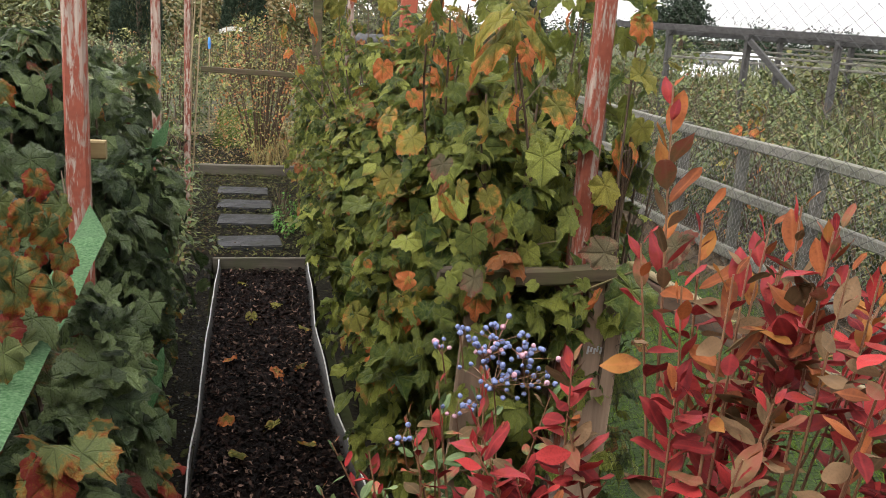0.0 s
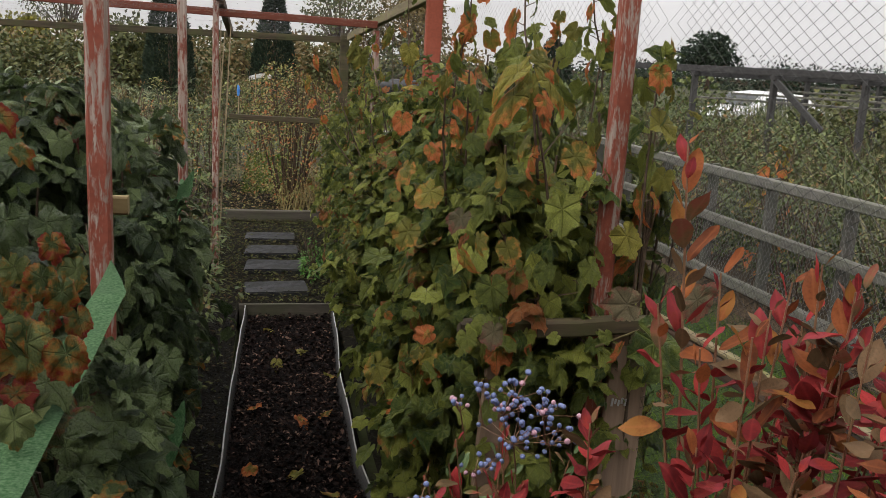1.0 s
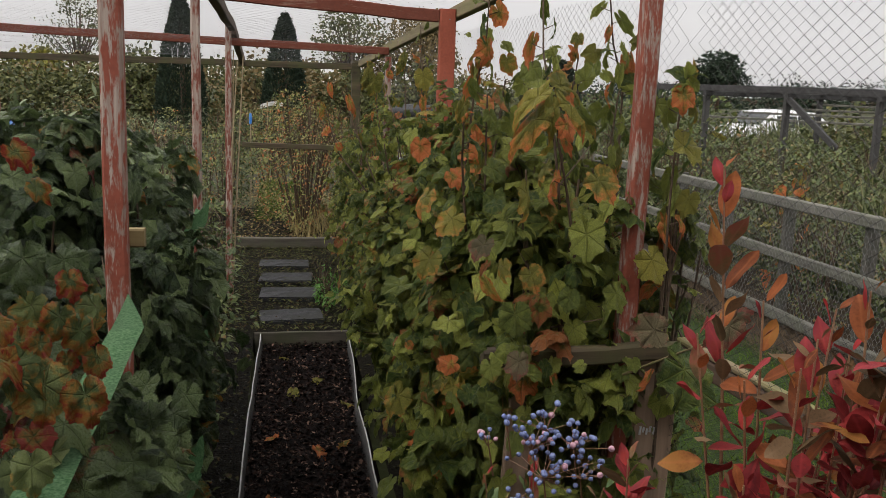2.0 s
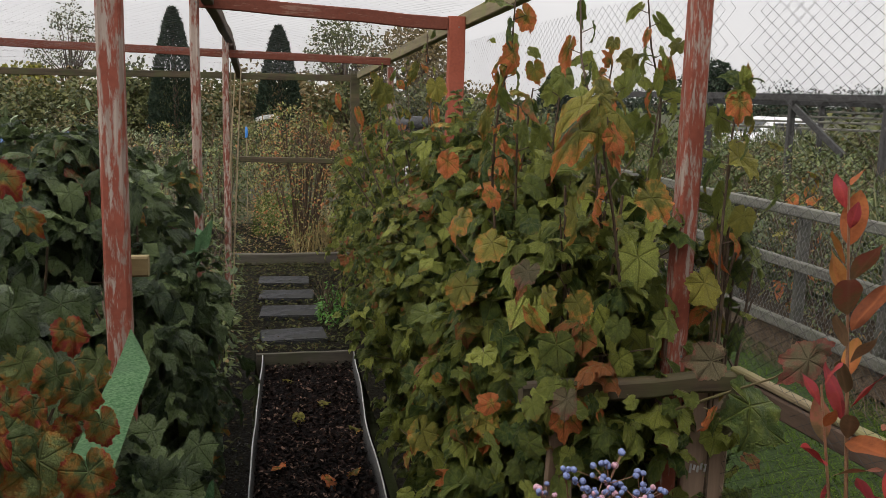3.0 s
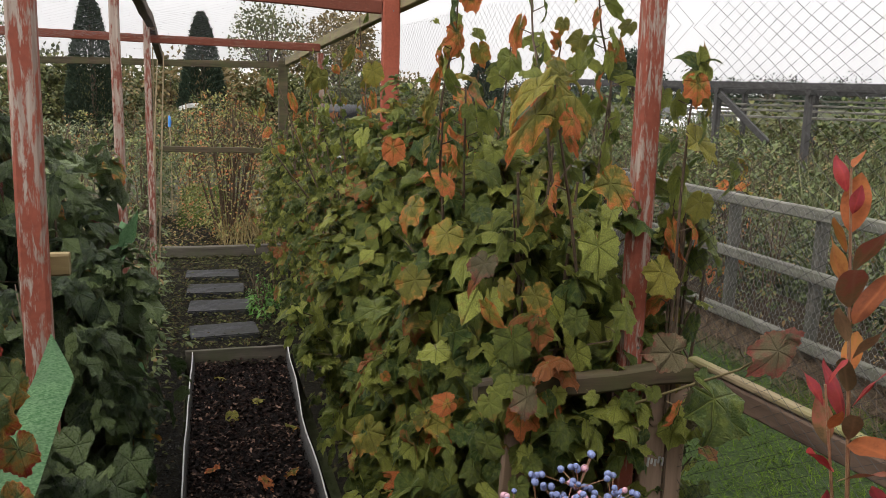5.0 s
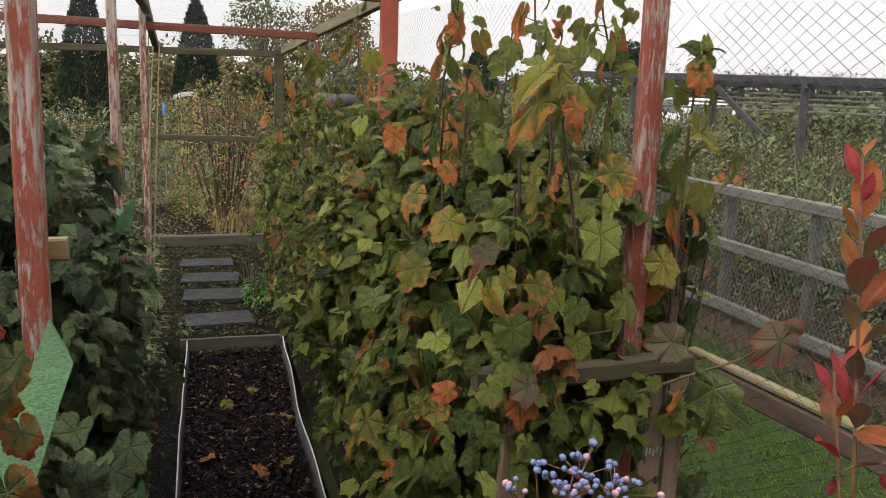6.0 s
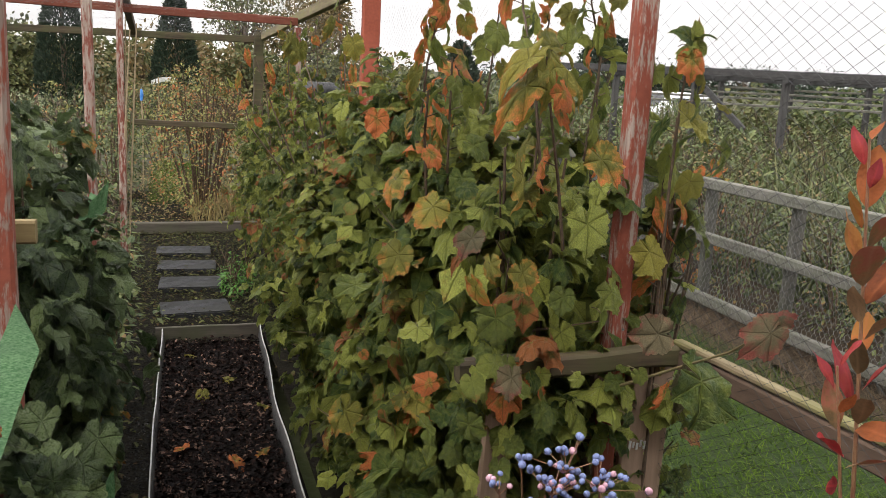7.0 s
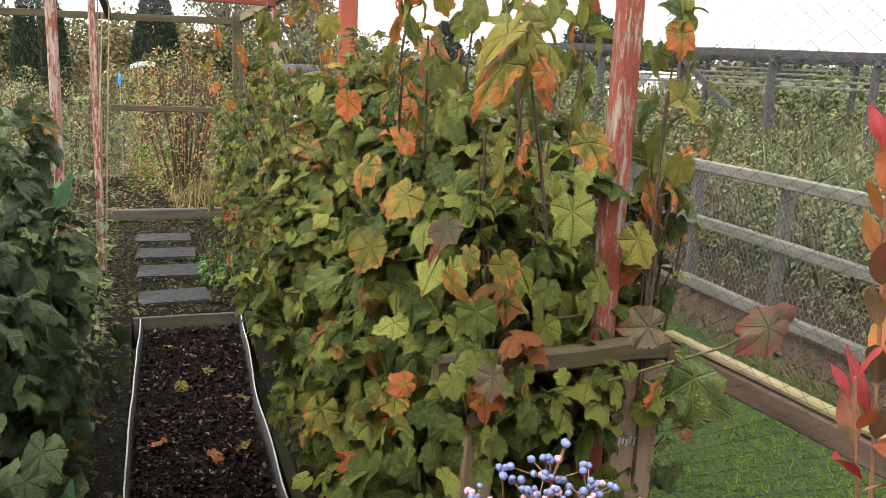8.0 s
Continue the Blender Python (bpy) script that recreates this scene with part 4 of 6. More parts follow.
part("post", beam(bmesh.new(), (0.09, 0.1, 0.02), (0.1, 0.1, 0.98), 0.05, 0.05, up=(0, 1, 0)), BROWN_RAIL, gate)
siderail = thing("side_rail", (0.985, 2.0, 1.045), "weathered side rail with a pale mossy top edge", "rail")
part("rail_board", beam(bmesh.new(), (0.0, 0.0, -0.032), (0.19, -2.2, -0.032), 0.03, 0.045, cuts=6, wobble=0.002, rnd=rnd), BROWN_RAIL, siderail)
part("top_edge", beam(bmesh.new(), (0.0, 0.0, 0.0), (0.19, -2.2, 0.0), 0.026, 0.014, cuts=6, wobble=0.002, rnd=rnd), RAIL_Y, siderail, "pale mossy top edge")


def net(name, corner, u, v, nu, nv, pitch_u, pitch_v, r, material, label, sag=0.0, seed=1):
    """Knotted netting: two families of crossing twines over a rectangle spanned by u and v, as thin rods."""
    rnd = random.Random(seed)
    corner, u, v = Vector(corner), Vector(u), Vector(v)
    normal = u.cross(v).normalized()
    verts, faces = [], []
    du, dv = u / nu, v / nv

    def at(a, b):
        bulge = sag * math.sin(math.pi * a / nu) * math.sin(math.pi * b / nv) + 0.25 * pitch_u * noise.noise((a * 0.13, b * 0.13, seed))
        wob = pitch_u * 0.16 * noise.noise((a * 0.31, b * 0.27, seed + 4.0))
        return corner + du * a + dv * b + normal * bulge + du.normalized() * wob

    def rod(ps):
        base = len(verts)
        for k, p in enumerate(ps):
            d = (ps[min(k + 1, len(ps) - 1)] - ps[max(k - 1, 0)]).normalized()
            s = d.cross(normal).normalized()
            for c in range(3):
                a = 2.0944 * c
                verts.append(p + (s * math.cos(a) + normal * math.sin(a)) * r)
        for k in range(len(ps) - 1):
            for c in range(3):
                e = (c + 1) % 3
                faces.append((base + 3 * k + c, base + 3 * k + e, base + 3 * k + 3 + e, base + 3 * k + 3 + c))

    for way in (1, -1):
        for s in range(-nv, nu + nv, 1):
            ps = []
            for b in range(0, nv + 1, 5):
                a = s + way * b * 0.5 + (0 if way > 0 else nv * 0.5)
                if 0 <= a <= nu:
                    ps.append(at(a, b))
            if len(ps) > 1:
                rod(ps)
    me = bpy.data.meshes.new(name)
    me.from_pydata([tuple(p) for p in verts], [], faces)
    me.materials.append(material)
    ob = new(name, me)
    return tagged(ob, label, "netting", "", "stuff")


net("side_net", (0.99, 2.1, 0.06), (0.06, -3.3, 0), (0, 0, 1.98), 70, 140, 0.047, 0.014, 0.00052, TWINE, "black diamond mesh netting stretched over the cage side", 0.02, 3)
net("side_net", (0.985, 8.7, 0.06), (0.0, -6.6, 0.0), (0, 0, 1.86), 132, 120, 0.05, 0.0155, 0.0005, TWINE, "black diamond mesh netting along the cage side", 0.02, 5)
net("roof_net", (-4.2, 4.2, 2.05), (5.1, 0, 0.0), (0, 4.6, -0.24), 90, 100, 0.057, 0.046, 0.0004, PALE_TWINE, "fine netting laid over the cage roof", -0.03, 7)


# ---- the currant row on the right of the path ----
currants = "currant bushes of the row"
SHOOTS = [
    ([(0.697, 2.0, 1.25), (0.66, 1.97, 1.398), (0.618, 1.93, 1.521), (0.601, 1.93, 1.626)], 4),
    ([(0.687, 2.1, 1.35), (0.648, 2.1, 1.614), (0.638, 2.15, 1.72), (0.64, 2.2, 1.93)], 13),
    ([(0.95, 2.4, 1.3), (0.937, 2.38, 1.649), (0.893, 2.36, 1.765), (0.863, 2.35, 1.95)], 16),
    ([(0.559, 2.62, 1.4), (0.57, 2.6, 1.605), (0.595, 2.58, 1.759), (0.595, 2.55, 1.95)], 15),
    ([(0.937, 2.02, 0.9), (0.919, 1.99, 1.397), (0.914, 1.97, 1.571), (0.919, 1.96, 1.673)], 8),
    ([(0.96, 2.08, 0.8), (0.95, 2.06, 1.2), (0.94, 2.05, 1.42)], 9),
    ([(0.98, 2.1, 0.8), (0.97, 2.08, 1.25), (0.965, 2.06, 1.52)], 9),
    ([(0.77, 2.3, 1.3), (0.775, 2.3, 1.5), (0.78, 2.28, 1.68)], 8),
    ([(0.68, 2.55, 1.3), (0.7, 2.5, 1.55), (0.71, 2.48, 1.74)], 8),
    ([(0.5, 2.3, 1.25), (0.47, 2.25, 1.45), (0.46, 2.2, 1.56)], 7),
    ([(0.8, 2.5, 1.25), (0.81, 2.48, 1.5), (0.83, 2.45, 1.73)], 14),
    ([(0.72, 2.25, 1.25), (0.725, 2.22, 1.5), (0.735, 2.2, 1.66)], 13),
    ([(0.62, 2.6, 1.25), (0.64, 2.58, 1.5), (0.65, 2.55, 1.66)], 13),
    ([(0.86, 2.3, 1.2), (0.87, 2.28, 1.45), (0.88, 2.26, 1.64)], 13),
    ([(0.56, 2.35, 1.2), (0.55, 2.33, 1.45), (0.54, 2.3, 1.62)], 12),
]
front = bush("currant_bush", (0.70, 2.42, 0), (0.36, 0.5, 1.52), 2700, 330, LOBED_MID, LOBED_NEAR, CURRANT, CURRANT_FALL, 0.054,
             "dense green currant bush with leaves turning orange and yellow", "bush", 21, currants, 0.06, 14, SHOOTS, (-0.55, -0.85), droop=0.45, skirt=0.86, twigs=True, core=3500)
bush("currant_bush", (0.72, 3.4, 0), (0.36, 0.65, 1.54), 2400, 170, LOBED_MID, LOBED_MID, CURRANT, CURRANT_FALL, 0.05,
     "dense yellowish green currant bush beside the mulch path", "bush", 22, currants, 0.08, 10, (), (-0.9, -0.4), droop=0.4, skirt=0.86, twigs=True, core=3500)
third = bush("currant_bush", (0.74, 4.6, 0), (0.36, 0.75, 1.54), 2200, 60, LOBED, LOBED, CURRANT, CURRANT_FALL, 0.042,
     "yellowish green currant bush beside the mulch path", "bush", 23, currants, 0.09, 9,
     [([(0.5, 4.3, 1.1), (0.38, 4.3, 1.4), (0.3, 4.3, 1.62)], 7), ([(0.45, 4.4, 1.1), (0.3, 4.4, 1.3), (0.24, 4.4, 1.5)], 5), ([(0.62, 4.3, 1.2), (0.55, 4.3, 1.5), (0.5, 4.5, 1.72)], 8), ([(0.7, 4.3, 1.3), (0.69, 4.3, 1.55), (0.69, 4.3, 1.75)], 9), ([(0.8, 4.9, 1.3), (0.78, 4.9, 1.7), (0.77, 4.9, 1.95)], 8)], (-0.9, -0.4))
bush("currant_bush", (0.76, 6.1, 0), (0.36, 0.9, 1.48), 1900, 40, LOBED, LOBED, CURRANT, CURRANT_FALL, 0.042,
     "thinning currant bush with yellow and orange leaves", "bush", 24, currants, 0.08, 9,
     [([(0.66, 5.6, 1.1), (0.62, 5.6, 1.5), (0.6, 5.55, 1.8)], 10), ([(0.9, 6.2, 1.1), (0.88, 6.2, 1.6), (0.86, 6.2, 1.85)], 10)], (-0.9, -0.4))
bush("currant_bush", (0.78, 7.6, 0), (0.32, 0.75, 1.35), 1200, 20, LOBED, LOBED, CURRANT, CURRANT_FALL, 0.04,
     "thinning currant bush near the back of the cage", "bush", 25, currants, 0.12, 8, (), (-0.9, -0.4), core=1200)

bush("currant_bush", (1.0, 2.12, 0), (0.09, 0.14, 1.42), 300, 130, LOBED_MID, LOBED_NEAR, CURRANT, CURRANT_FALL, 0.046,
     "yellowish green currant shoots rising beside the red post", "bush", 27, currants, 0.07, 6, (), (0.1, -1.0), rough=1.3, twigs=True)
rnd = random.Random(33)
for i in range(26):
    at = (rnd.uniform(0.42, 0.66), rnd.uniform(1.87, 1.95), rnd.uniform(0.68 if i % 2 else 0.98, 1.05) + (0.03 if i % 3 else -0.02))
    set_leaf(front, at, rnd.uniform(0.045, 0.07), (rnd.uniform(-0.7, 0.7), -0.5, rnd.uniform(-0.9, -0.2)), (rnd.uniform(-0.4, 0.4), -0.3, 1.0), rnd.uniform(0, 0.5), CURRANT, k=i % 7)
# turned leaves hanging on the shoots of the third bush
lone_leaf(third, (0.361, 3.598, 1.666), (0.343, 3.592, 1.609), (0.12, -1.21, 0.4), 0.55, 7)
lone_leaf(third, (0.387, 3.598, 1.642), (0.374, 3.592, 1.582), (0.08, -0.74, 0.12), 0.50, 1)
lone_leaf(third, (0.214, 3.598, 1.610), (0.215, 3.592, 1.572), (-0.58, -1.06, 0.86), 0.97, 8)
lone_leaf(third, (0.291, 3.598, 1.560), (0.307, 3.592, 1.515), (-0.18, -1.23, 0.68), 0.90, 7)
lone_leaf(third, (0.197, 3.598, 1.449), (0.177, 3.592, 1.423), (-0.73, -0.59, 0.01), 0.95, 4)
lone_leaf(third, (0.249, 3.598, 1.385), (0.256, 3.592, 1.361), (-0.66, -0.92, 0.02), 0.95, 1)
lone_leaf(third, (0.181, 3.598, 1.529), (0.170, 3.592, 1.488), (-0.55, -0.69, 0.05), 0.75, 7)
lone_leaf(third, (0.499, 3.598, 1.727), (0.479, 3.592, 1.673), (0.08, -1.16, 0.33), 0.60, 7)
lone_leaf(third, (0.583, 3.598, 1.669), (0.594, 3.592, 1.607), (-0.35, -0.9, 0.8), 0.55, 1)
lone_leaf(third, (0.586, 3.598, 1.567), (0.580, 3.592, 1.516), (-0.55, -0.58, 0.37), 0.85, 8)
lone_leaf(third, (0.446, 3.598, 1.675), (0.453, 3.592, 1.652), (-0.66, -0.73, 0.19), 0.90, 3)
lone_leaf(third, (0.478, 3.598, 1.566), (0.490, 3.592, 1.548), (0.06, -0.59, 0.9), 0.60, 1)
# a twig that reaches out over the rail, with shrivelled leaves
part("twig", tube(bmesh.new(), [Vector(q) - front.location for q in ((0.798, 1.9, 0.995), (0.839, 1.75, 1.086), (0.865, 1.66, 1.14), (0.872, 1.55, 1.222))], [0.003, 0.0026, 0.002, 0.0014], 6), PETIOLE, front)
# a whorl of large drooping leaves round one shoot tip, olive going orange
lone_leaf(front, (0.560, 1.914, 1.620), (0.496, 1.898, 1.584), (-0.6, -0.4, 0.4), 0.60, 8)
lone_leaf(front, (0.551, 1.894, 1.572), (0.487, 1.878, 1.511), (-0.15, -0.55, 0.7), 0.72, 7)
lone_leaf(front, (0.588, 1.896, 1.591), (0.591, 1.883, 1.537), (-0.11, -1.07, 0.69), 0.55, 8)
lone_leaf(front, (0.616, 1.877, 1.565), (0.635, 1.869, 1.530), (0.21, -0.86, 0.13), 0.99, 4)
lone_leaf(front, (0.632, 1.914, 1.608), (0.683, 1.898, 1.566), (0.69, -0.71, 0.57), 0.58, 7)
lone_leaf(front, (0.633, 1.954, 1.637), (0.677, 1.964, 1.637), (-0.28, -0.6, 1.22), 0.50, 8)
lone_leaf(front, (0.628, 1.976, 1.649), (0.671, 1.995, 1.671), (0.36, -1.23, 0.36), 0.62, 1)
lone_leaf(front, (0.591, 2.007, 1.638), (0.563, 2.028, 1.648), (0.06, -0.58, 0.82), 0.30, 5)
# large leaves of the front side
lone_leaf(front, (0.357, 2.219, 1.488), (0.354, 2.214, 1.446), (-0.31, -0.87, 0.67), 1.00, 2)
lone_leaf(front, (0.367, 1.847, 1.454), (0.385, 1.836, 1.433), (-0.23, -0.84, 1.14), 0.92, 1)
lone_leaf(front, (0.689, 1.853, 1.448), (0.723, 1.832, 1.404), (0.16, -0.68, 0.17), 0.70, 0)
lone_leaf(front, (0.662, 1.836, 1.334), (0.667, 1.823, 1.270), (0.06, -1.3, 0.43), 0.38, 0)
lone_leaf(front, (0.879, 1.976, 1.250), (0.904, 1.963, 1.194), (-0.24, -0.77, 0.79), 0.42, 2)
lone_leaf(front, (0.421, 1.774, 1.322), (0.397, 1.758, 1.295), (-0.53, -0.59, 0.39), 0.62, 0, SHRIVELLED)
lone_leaf(front, (0.358, 1.795, 1.372), (0.327, 1.781, 1.338), (-0.36, -1.01, 0.9), 0.66, 2)
lone_leaf(front, (0.438, 1.787, 1.235), (0.455, 1.779, 1.194), (-0.69, -0.33, 0.55), 0.78, 8)
lone_leaf(front, (0.374, 1.818, 1.056), (0.341, 1.812, 1.048), (-0.07, -1.04, 0.27), 1.00, 2)
lone_leaf(front, (0.510, 1.776, 1.073), (0.504, 1.763, 1.033), (0.12, -0.89, 0.8), 0.62, 2, SHRIVELLED)
lone_leaf(front, (0.340, 2.199, 0.986), (0.350, 2.194, 0.973), (0.11, -1.16, 0.12), 0.85, 0)
lone_leaf(front, (0.547, 1.846, 1.243), (0.562, 1.833, 1.204), (-0.24, -0.61, 0.88), 0.68, 0)
lone_leaf(front, (0.480, 1.836, 1.264), (0.472, 1.823, 1.232), (-0.88, -0.31, 0.35), 0.62, 1)
lone_leaf(front, (0.655, 1.897, 1.182), (0.645, 1.889, 1.146), (-0.35, -0.61, 0.36), 0.12, 0)
lone_leaf(front, (0.784, 1.946, 1.177), (0.799, 1.936, 1.130), (0.22, -1.24, 0.77), 0.05, 2)
lone_leaf(front, (0.741, 1.899, 1.146), (0.748, 1.894, 1.105), (0.96, -0.0, -0.04), 0.30, 8)
lone_leaf(front, (0.553, 1.976, 1.121), (0.557, 1.966, 1.062), (-0.45, -1.21, 0.87), 0.05, 0)
lone_leaf(front, (0.705, 1.997, 1.080), (0.713, 1.989, 1.036), (-0.73, -0.83, 0.15), 0.10, 2)
lone_leaf(front, (0.302, 2.115, 1.160), (0.253, 2.101, 1.151), (-0.76, -0.59, 0.98), 0.12, 0)
lone_leaf(front, (0.401, 1.995, 1.103), (0.357, 1.981, 1.091), (-0.82, -0.6, 0.87), 0.10, 2)
lone_leaf(front, (0.345, 2.397, 0.777), (0.302, 2.389, 0.723), (-0.92, -0.85, 0.39), 0.60, 1)
lone_leaf(front, (0.514, 1.796, 1.425), (0.523, 1.783, 1.371), (0.32, -0.42, -0.1), 0.56, 7)
lone_leaf(front, (0.475, 1.945, 1.461), (0.507, 1.931, 1.448), (-0.34, -0.87, 0.79), 0.25, 3)
lone_leaf(front, (0.319, 1.896, 1.403), (0.291, 1.883, 1.369), (-0.73, -0.34, 0.01), 0.72, 1)
lone_leaf(front, (0.342, 1.946, 1.258), (0.318, 1.936, 1.216), (-0.82, -1.18, 0.38), 0.60, 0)
lone_leaf(front, (0.408, 2.046, 1.053), (0.401, 2.036, 1.027), (-0.1, -1.02, 0.23), 0.08, 2)
lone_leaf(front, (0.461, 1.847, 0.960), (0.471, 1.836, 0.917), (-0.63, -0.44, 0.33), 0.30, 1)
lone_leaf(front, (0.393, 1.896, 0.946), (0.418, 1.883, 0.922), (0.21, -0.11, 0.58), 0.05, 0)
lone_leaf(front, (0.459, 1.946, 1.055), (0.480, 1.936, 1.051), (-0.35, -0.47, 0.19), 0.05, 2)
# young and turning leaves beside the red post
lone_leaf(front, (0.909, 1.958, 1.678), (0.881, 1.952, 1.696), (-0.62, -0.31, 0.54), 0.10, 3)
lone_leaf(front, (0.921, 1.958, 1.686), (0.918, 1.952, 1.711), (-0.05, -0.79, 1.25), 0.15, 5)
lone_leaf(front, (0.936, 1.958, 1.680), (0.959, 1.952, 1.694), (0.23, -0.03, 0.56), 0.10, 3)
lone_leaf(front, (0.907, 1.958, 1.663), (0.878, 1.952, 1.649), (-0.13, -0.02, 0.74), 0.20, 1)
lone_leaf(front, (0.935, 1.958, 1.663), (0.954, 1.952, 1.647), (-0.62, -0.05, 0.54), 0.20, 1)
lone_leaf(front, (0.930, 1.946, 1.634), (0.961, 1.936, 1.585), (1.02, -1.0, -0.02), 0.50, 7)
lone_leaf(front, (0.920, 1.945, 1.522), (0.973, 1.931, 1.484), (0.35, -0.72, 0.67), 0.42, 0)
lone_leaf(front, (1.044, 1.998, 1.461), (1.053, 1.992, 1.411), (0.73, -0.12, -0.27), 0.05, 8)
lone_leaf(front, (0.959, 1.977, 1.395), (0.940, 1.969, 1.356), (-0.6, -0.76, 0.35), 0.46, 1)
lone_leaf(front, (1.009, 1.996, 1.288), (1.038, 1.986, 1.235), (0.67, -0.49, 0.09), 0.30, 0)
lone_leaf(front, (0.893, 2.046, 1.613), (0.879, 2.036, 1.579), (-0.06, -0.49, 0.67), 0.10, 2)
lone_leaf(front, (1.005, 2.046, 1.266), (0.990, 2.036, 1.231), (-0.3, -0.36, 0.1), 0.40, 1)
lone_leaf(front, (1.006, 2.046, 1.111), (0.983, 2.036, 1.068), (-0.68, -0.84, 0.6), 0.35, 7)
lone_leaf(front, (1.031, 1.999, 1.548), (1.057, 1.994, 1.542), (-0.59, -0.73, 0.83), 0.50, 7)
# leaves on the high shoots, hanging against the sky
lone_leaf(front, (0.572, 2.597, 1.679), (0.581, 2.589, 1.631), (-0.05, -0.92, 0.35), 0.82, 7)
lone_leaf(front, (0.596, 2.597, 1.726), (0.574, 2.589, 1.690), (-0.71, -0.9, 0.18), 0.70, 1)
lone_leaf(front, (0.665, 2.597, 1.713), (0.671, 2.589, 1.670), (-0.28, -0.36, 0.24), 0.74, 1)
lone_leaf(front, (0.657, 2.597, 1.756), (0.683, 2.589, 1.751), (-0.2, -0.65, 0.52), 0.30, 3)
lone_leaf(front, (0.546, 2.597, 1.783), (0.551, 2.589, 1.778), (-0.62, -0.71, 0.36), 0.20, 3)
lone_leaf(front, (0.926, 2.356, 1.704), (0.949, 2.343, 1.695), (-0.25, -1.02, 0.25), 0.84, 4)
lone_leaf(front, (0.943, 2.356, 1.731), (0.944, 2.343, 1.706), (-0.28, -0.43, 0.5), 0.86, 7)
lone_leaf(front, (0.840, 2.356, 1.738), (0.816, 2.343, 1.705), (-0.04, -1.23, 0.32), 0.50, 2)
lone_leaf(front, (0.966, 2.356, 1.777), (0.942, 2.343, 1.758), (-0.7, -1.24, 0.51), 0.45, 1)
lone_leaf(front, (0.792, 2.356, 1.775), (0.783, 2.343, 1.751), (-0.49, -0.99, 0.17), 0.62, 1)
lone_leaf(front, (0.887, 2.356, 1.744), (0.862, 2.343, 1.755), (-0.68, -0.41, 0.75), 0.30, 3)
lone_leaf(front, (0.732, 2.356, 1.723), (0.708, 2.343, 1.706), (-0.24, -1.02, 0.31), 0.35, 2)
lone_leaf(front, (0.876, 2.356, 1.683), (0.900, 2.343, 1.673), (-0.13, -1.02, 0.77), 0.40, 1)
lone_leaf(front, (0.955, 2.356, 1.665), (0.918, 2.343, 1.650), (0.12, -0.88, 0.6), 0.30, 0)
# leaves on the twig over the rail
lone_leaf(front, (0.851, 1.868, 1.109), (0.789, 1.862, 1.111), (0.04, -0.72, 0.2), 0.60, 0, SHRIVELLED)
lone_leaf(front, (0.855, 1.716, 1.066), (0.931, 1.703, 0.995), (0.45, -1.22, 0.57), 0.30, 2)
lone_leaf(front, (0.835, 1.737, 1.057), (0.863, 1.729, 1.001), (0.23, -0.57, 0.47), 0.25, 1, SHRIVELLED)
lone_leaf(front, (0.852, 1.546, 1.209), (0.810, 1.536, 1.175), (-0.14, -1.12, 0.48), 0.74, 1, SHRIVELLED)
lone_leaf(front, (0.770, 1.699, 1.057), (0.760, 1.694, 1.024), (0.49, -0.88, 0.22), 0.97, 7)
lone_leaf(front, (0.775, 1.797, 1.057), (0.780, 1.789, 1.035), (-0.39, -1.25, 0.4), 0.10, 0)
lone_leaf(front, (0.672, 1.837, 1.040), (0.655, 1.829, 1.026), (0.07, -0.78, 0.4), 0.10, 2)
lone_leaf(front, (0.874, 1.556, 1.227), (0.897, 1.543, 1.241), (0.2, -0.87, 0.79), 0.80, 4, SHRIVELLED)
lone_leaf(front, (0.791, 1.848, 0.948), (0.796, 1.842, 0.926), (0.16, -0.84, 0.55), 0.15, 3)

# ---- blackcurrants on the left ----
blacks = "blackcurrant bushes of the row"
bush("blackcurrant_bush", (-0.78, 3.2, 0), (0.54, 0.9, 1.56), 2600, 380, LOBED, LOBED_NEAR, BLACKCURRANT, BLACKCURRANT_FALL, 0.068,
     "dark green blackcurrant bush with large drooping leaves", "bush", 31, blacks, 0.04, 12, (), (0.8, -0.6), core=4000)
bush("blackcurrant_bush", (-0.84, 1.85, 0), (0.44, 0.55, 1.38), 1500, 260, LOBED, LOBED_NEAR, BLACKCURRANT, BLACKCURRANT_FALL, 0.066,
     "dark green blackcurrant bush behind the felted rail", "bush", 32, blacks, 0.08, 9, (), (0.8, -0.6), core=2000)
bush("blackcurrant_bush", (-1.7, 3.3, 0), (0.6, 1.0, 1.5), 1300, 60, LOBED, LOBED, BLACKCURRANT, BLACKCURRANT_FALL, 0.064,
     "dark blackcurrant bush further inside the cage", "bush", 33, blacks, 0.04, 8, (), (0.5, -0.8), core=1500)
autumn_bush = bush("blackcurrant_bush", (-0.47, 1.34, 0), (0.16, 0.22, 1.28), 360, 130, LOBED_MID, LOBED_NEAR, BLACKCURRANT, BLACKCURRANT_FALL, 0.05,
     "blackcurrant bush with leaves turned red and yellow", "bush", 34, blacks, 0.4, 6, (), (0.7, -0.7), core=700)
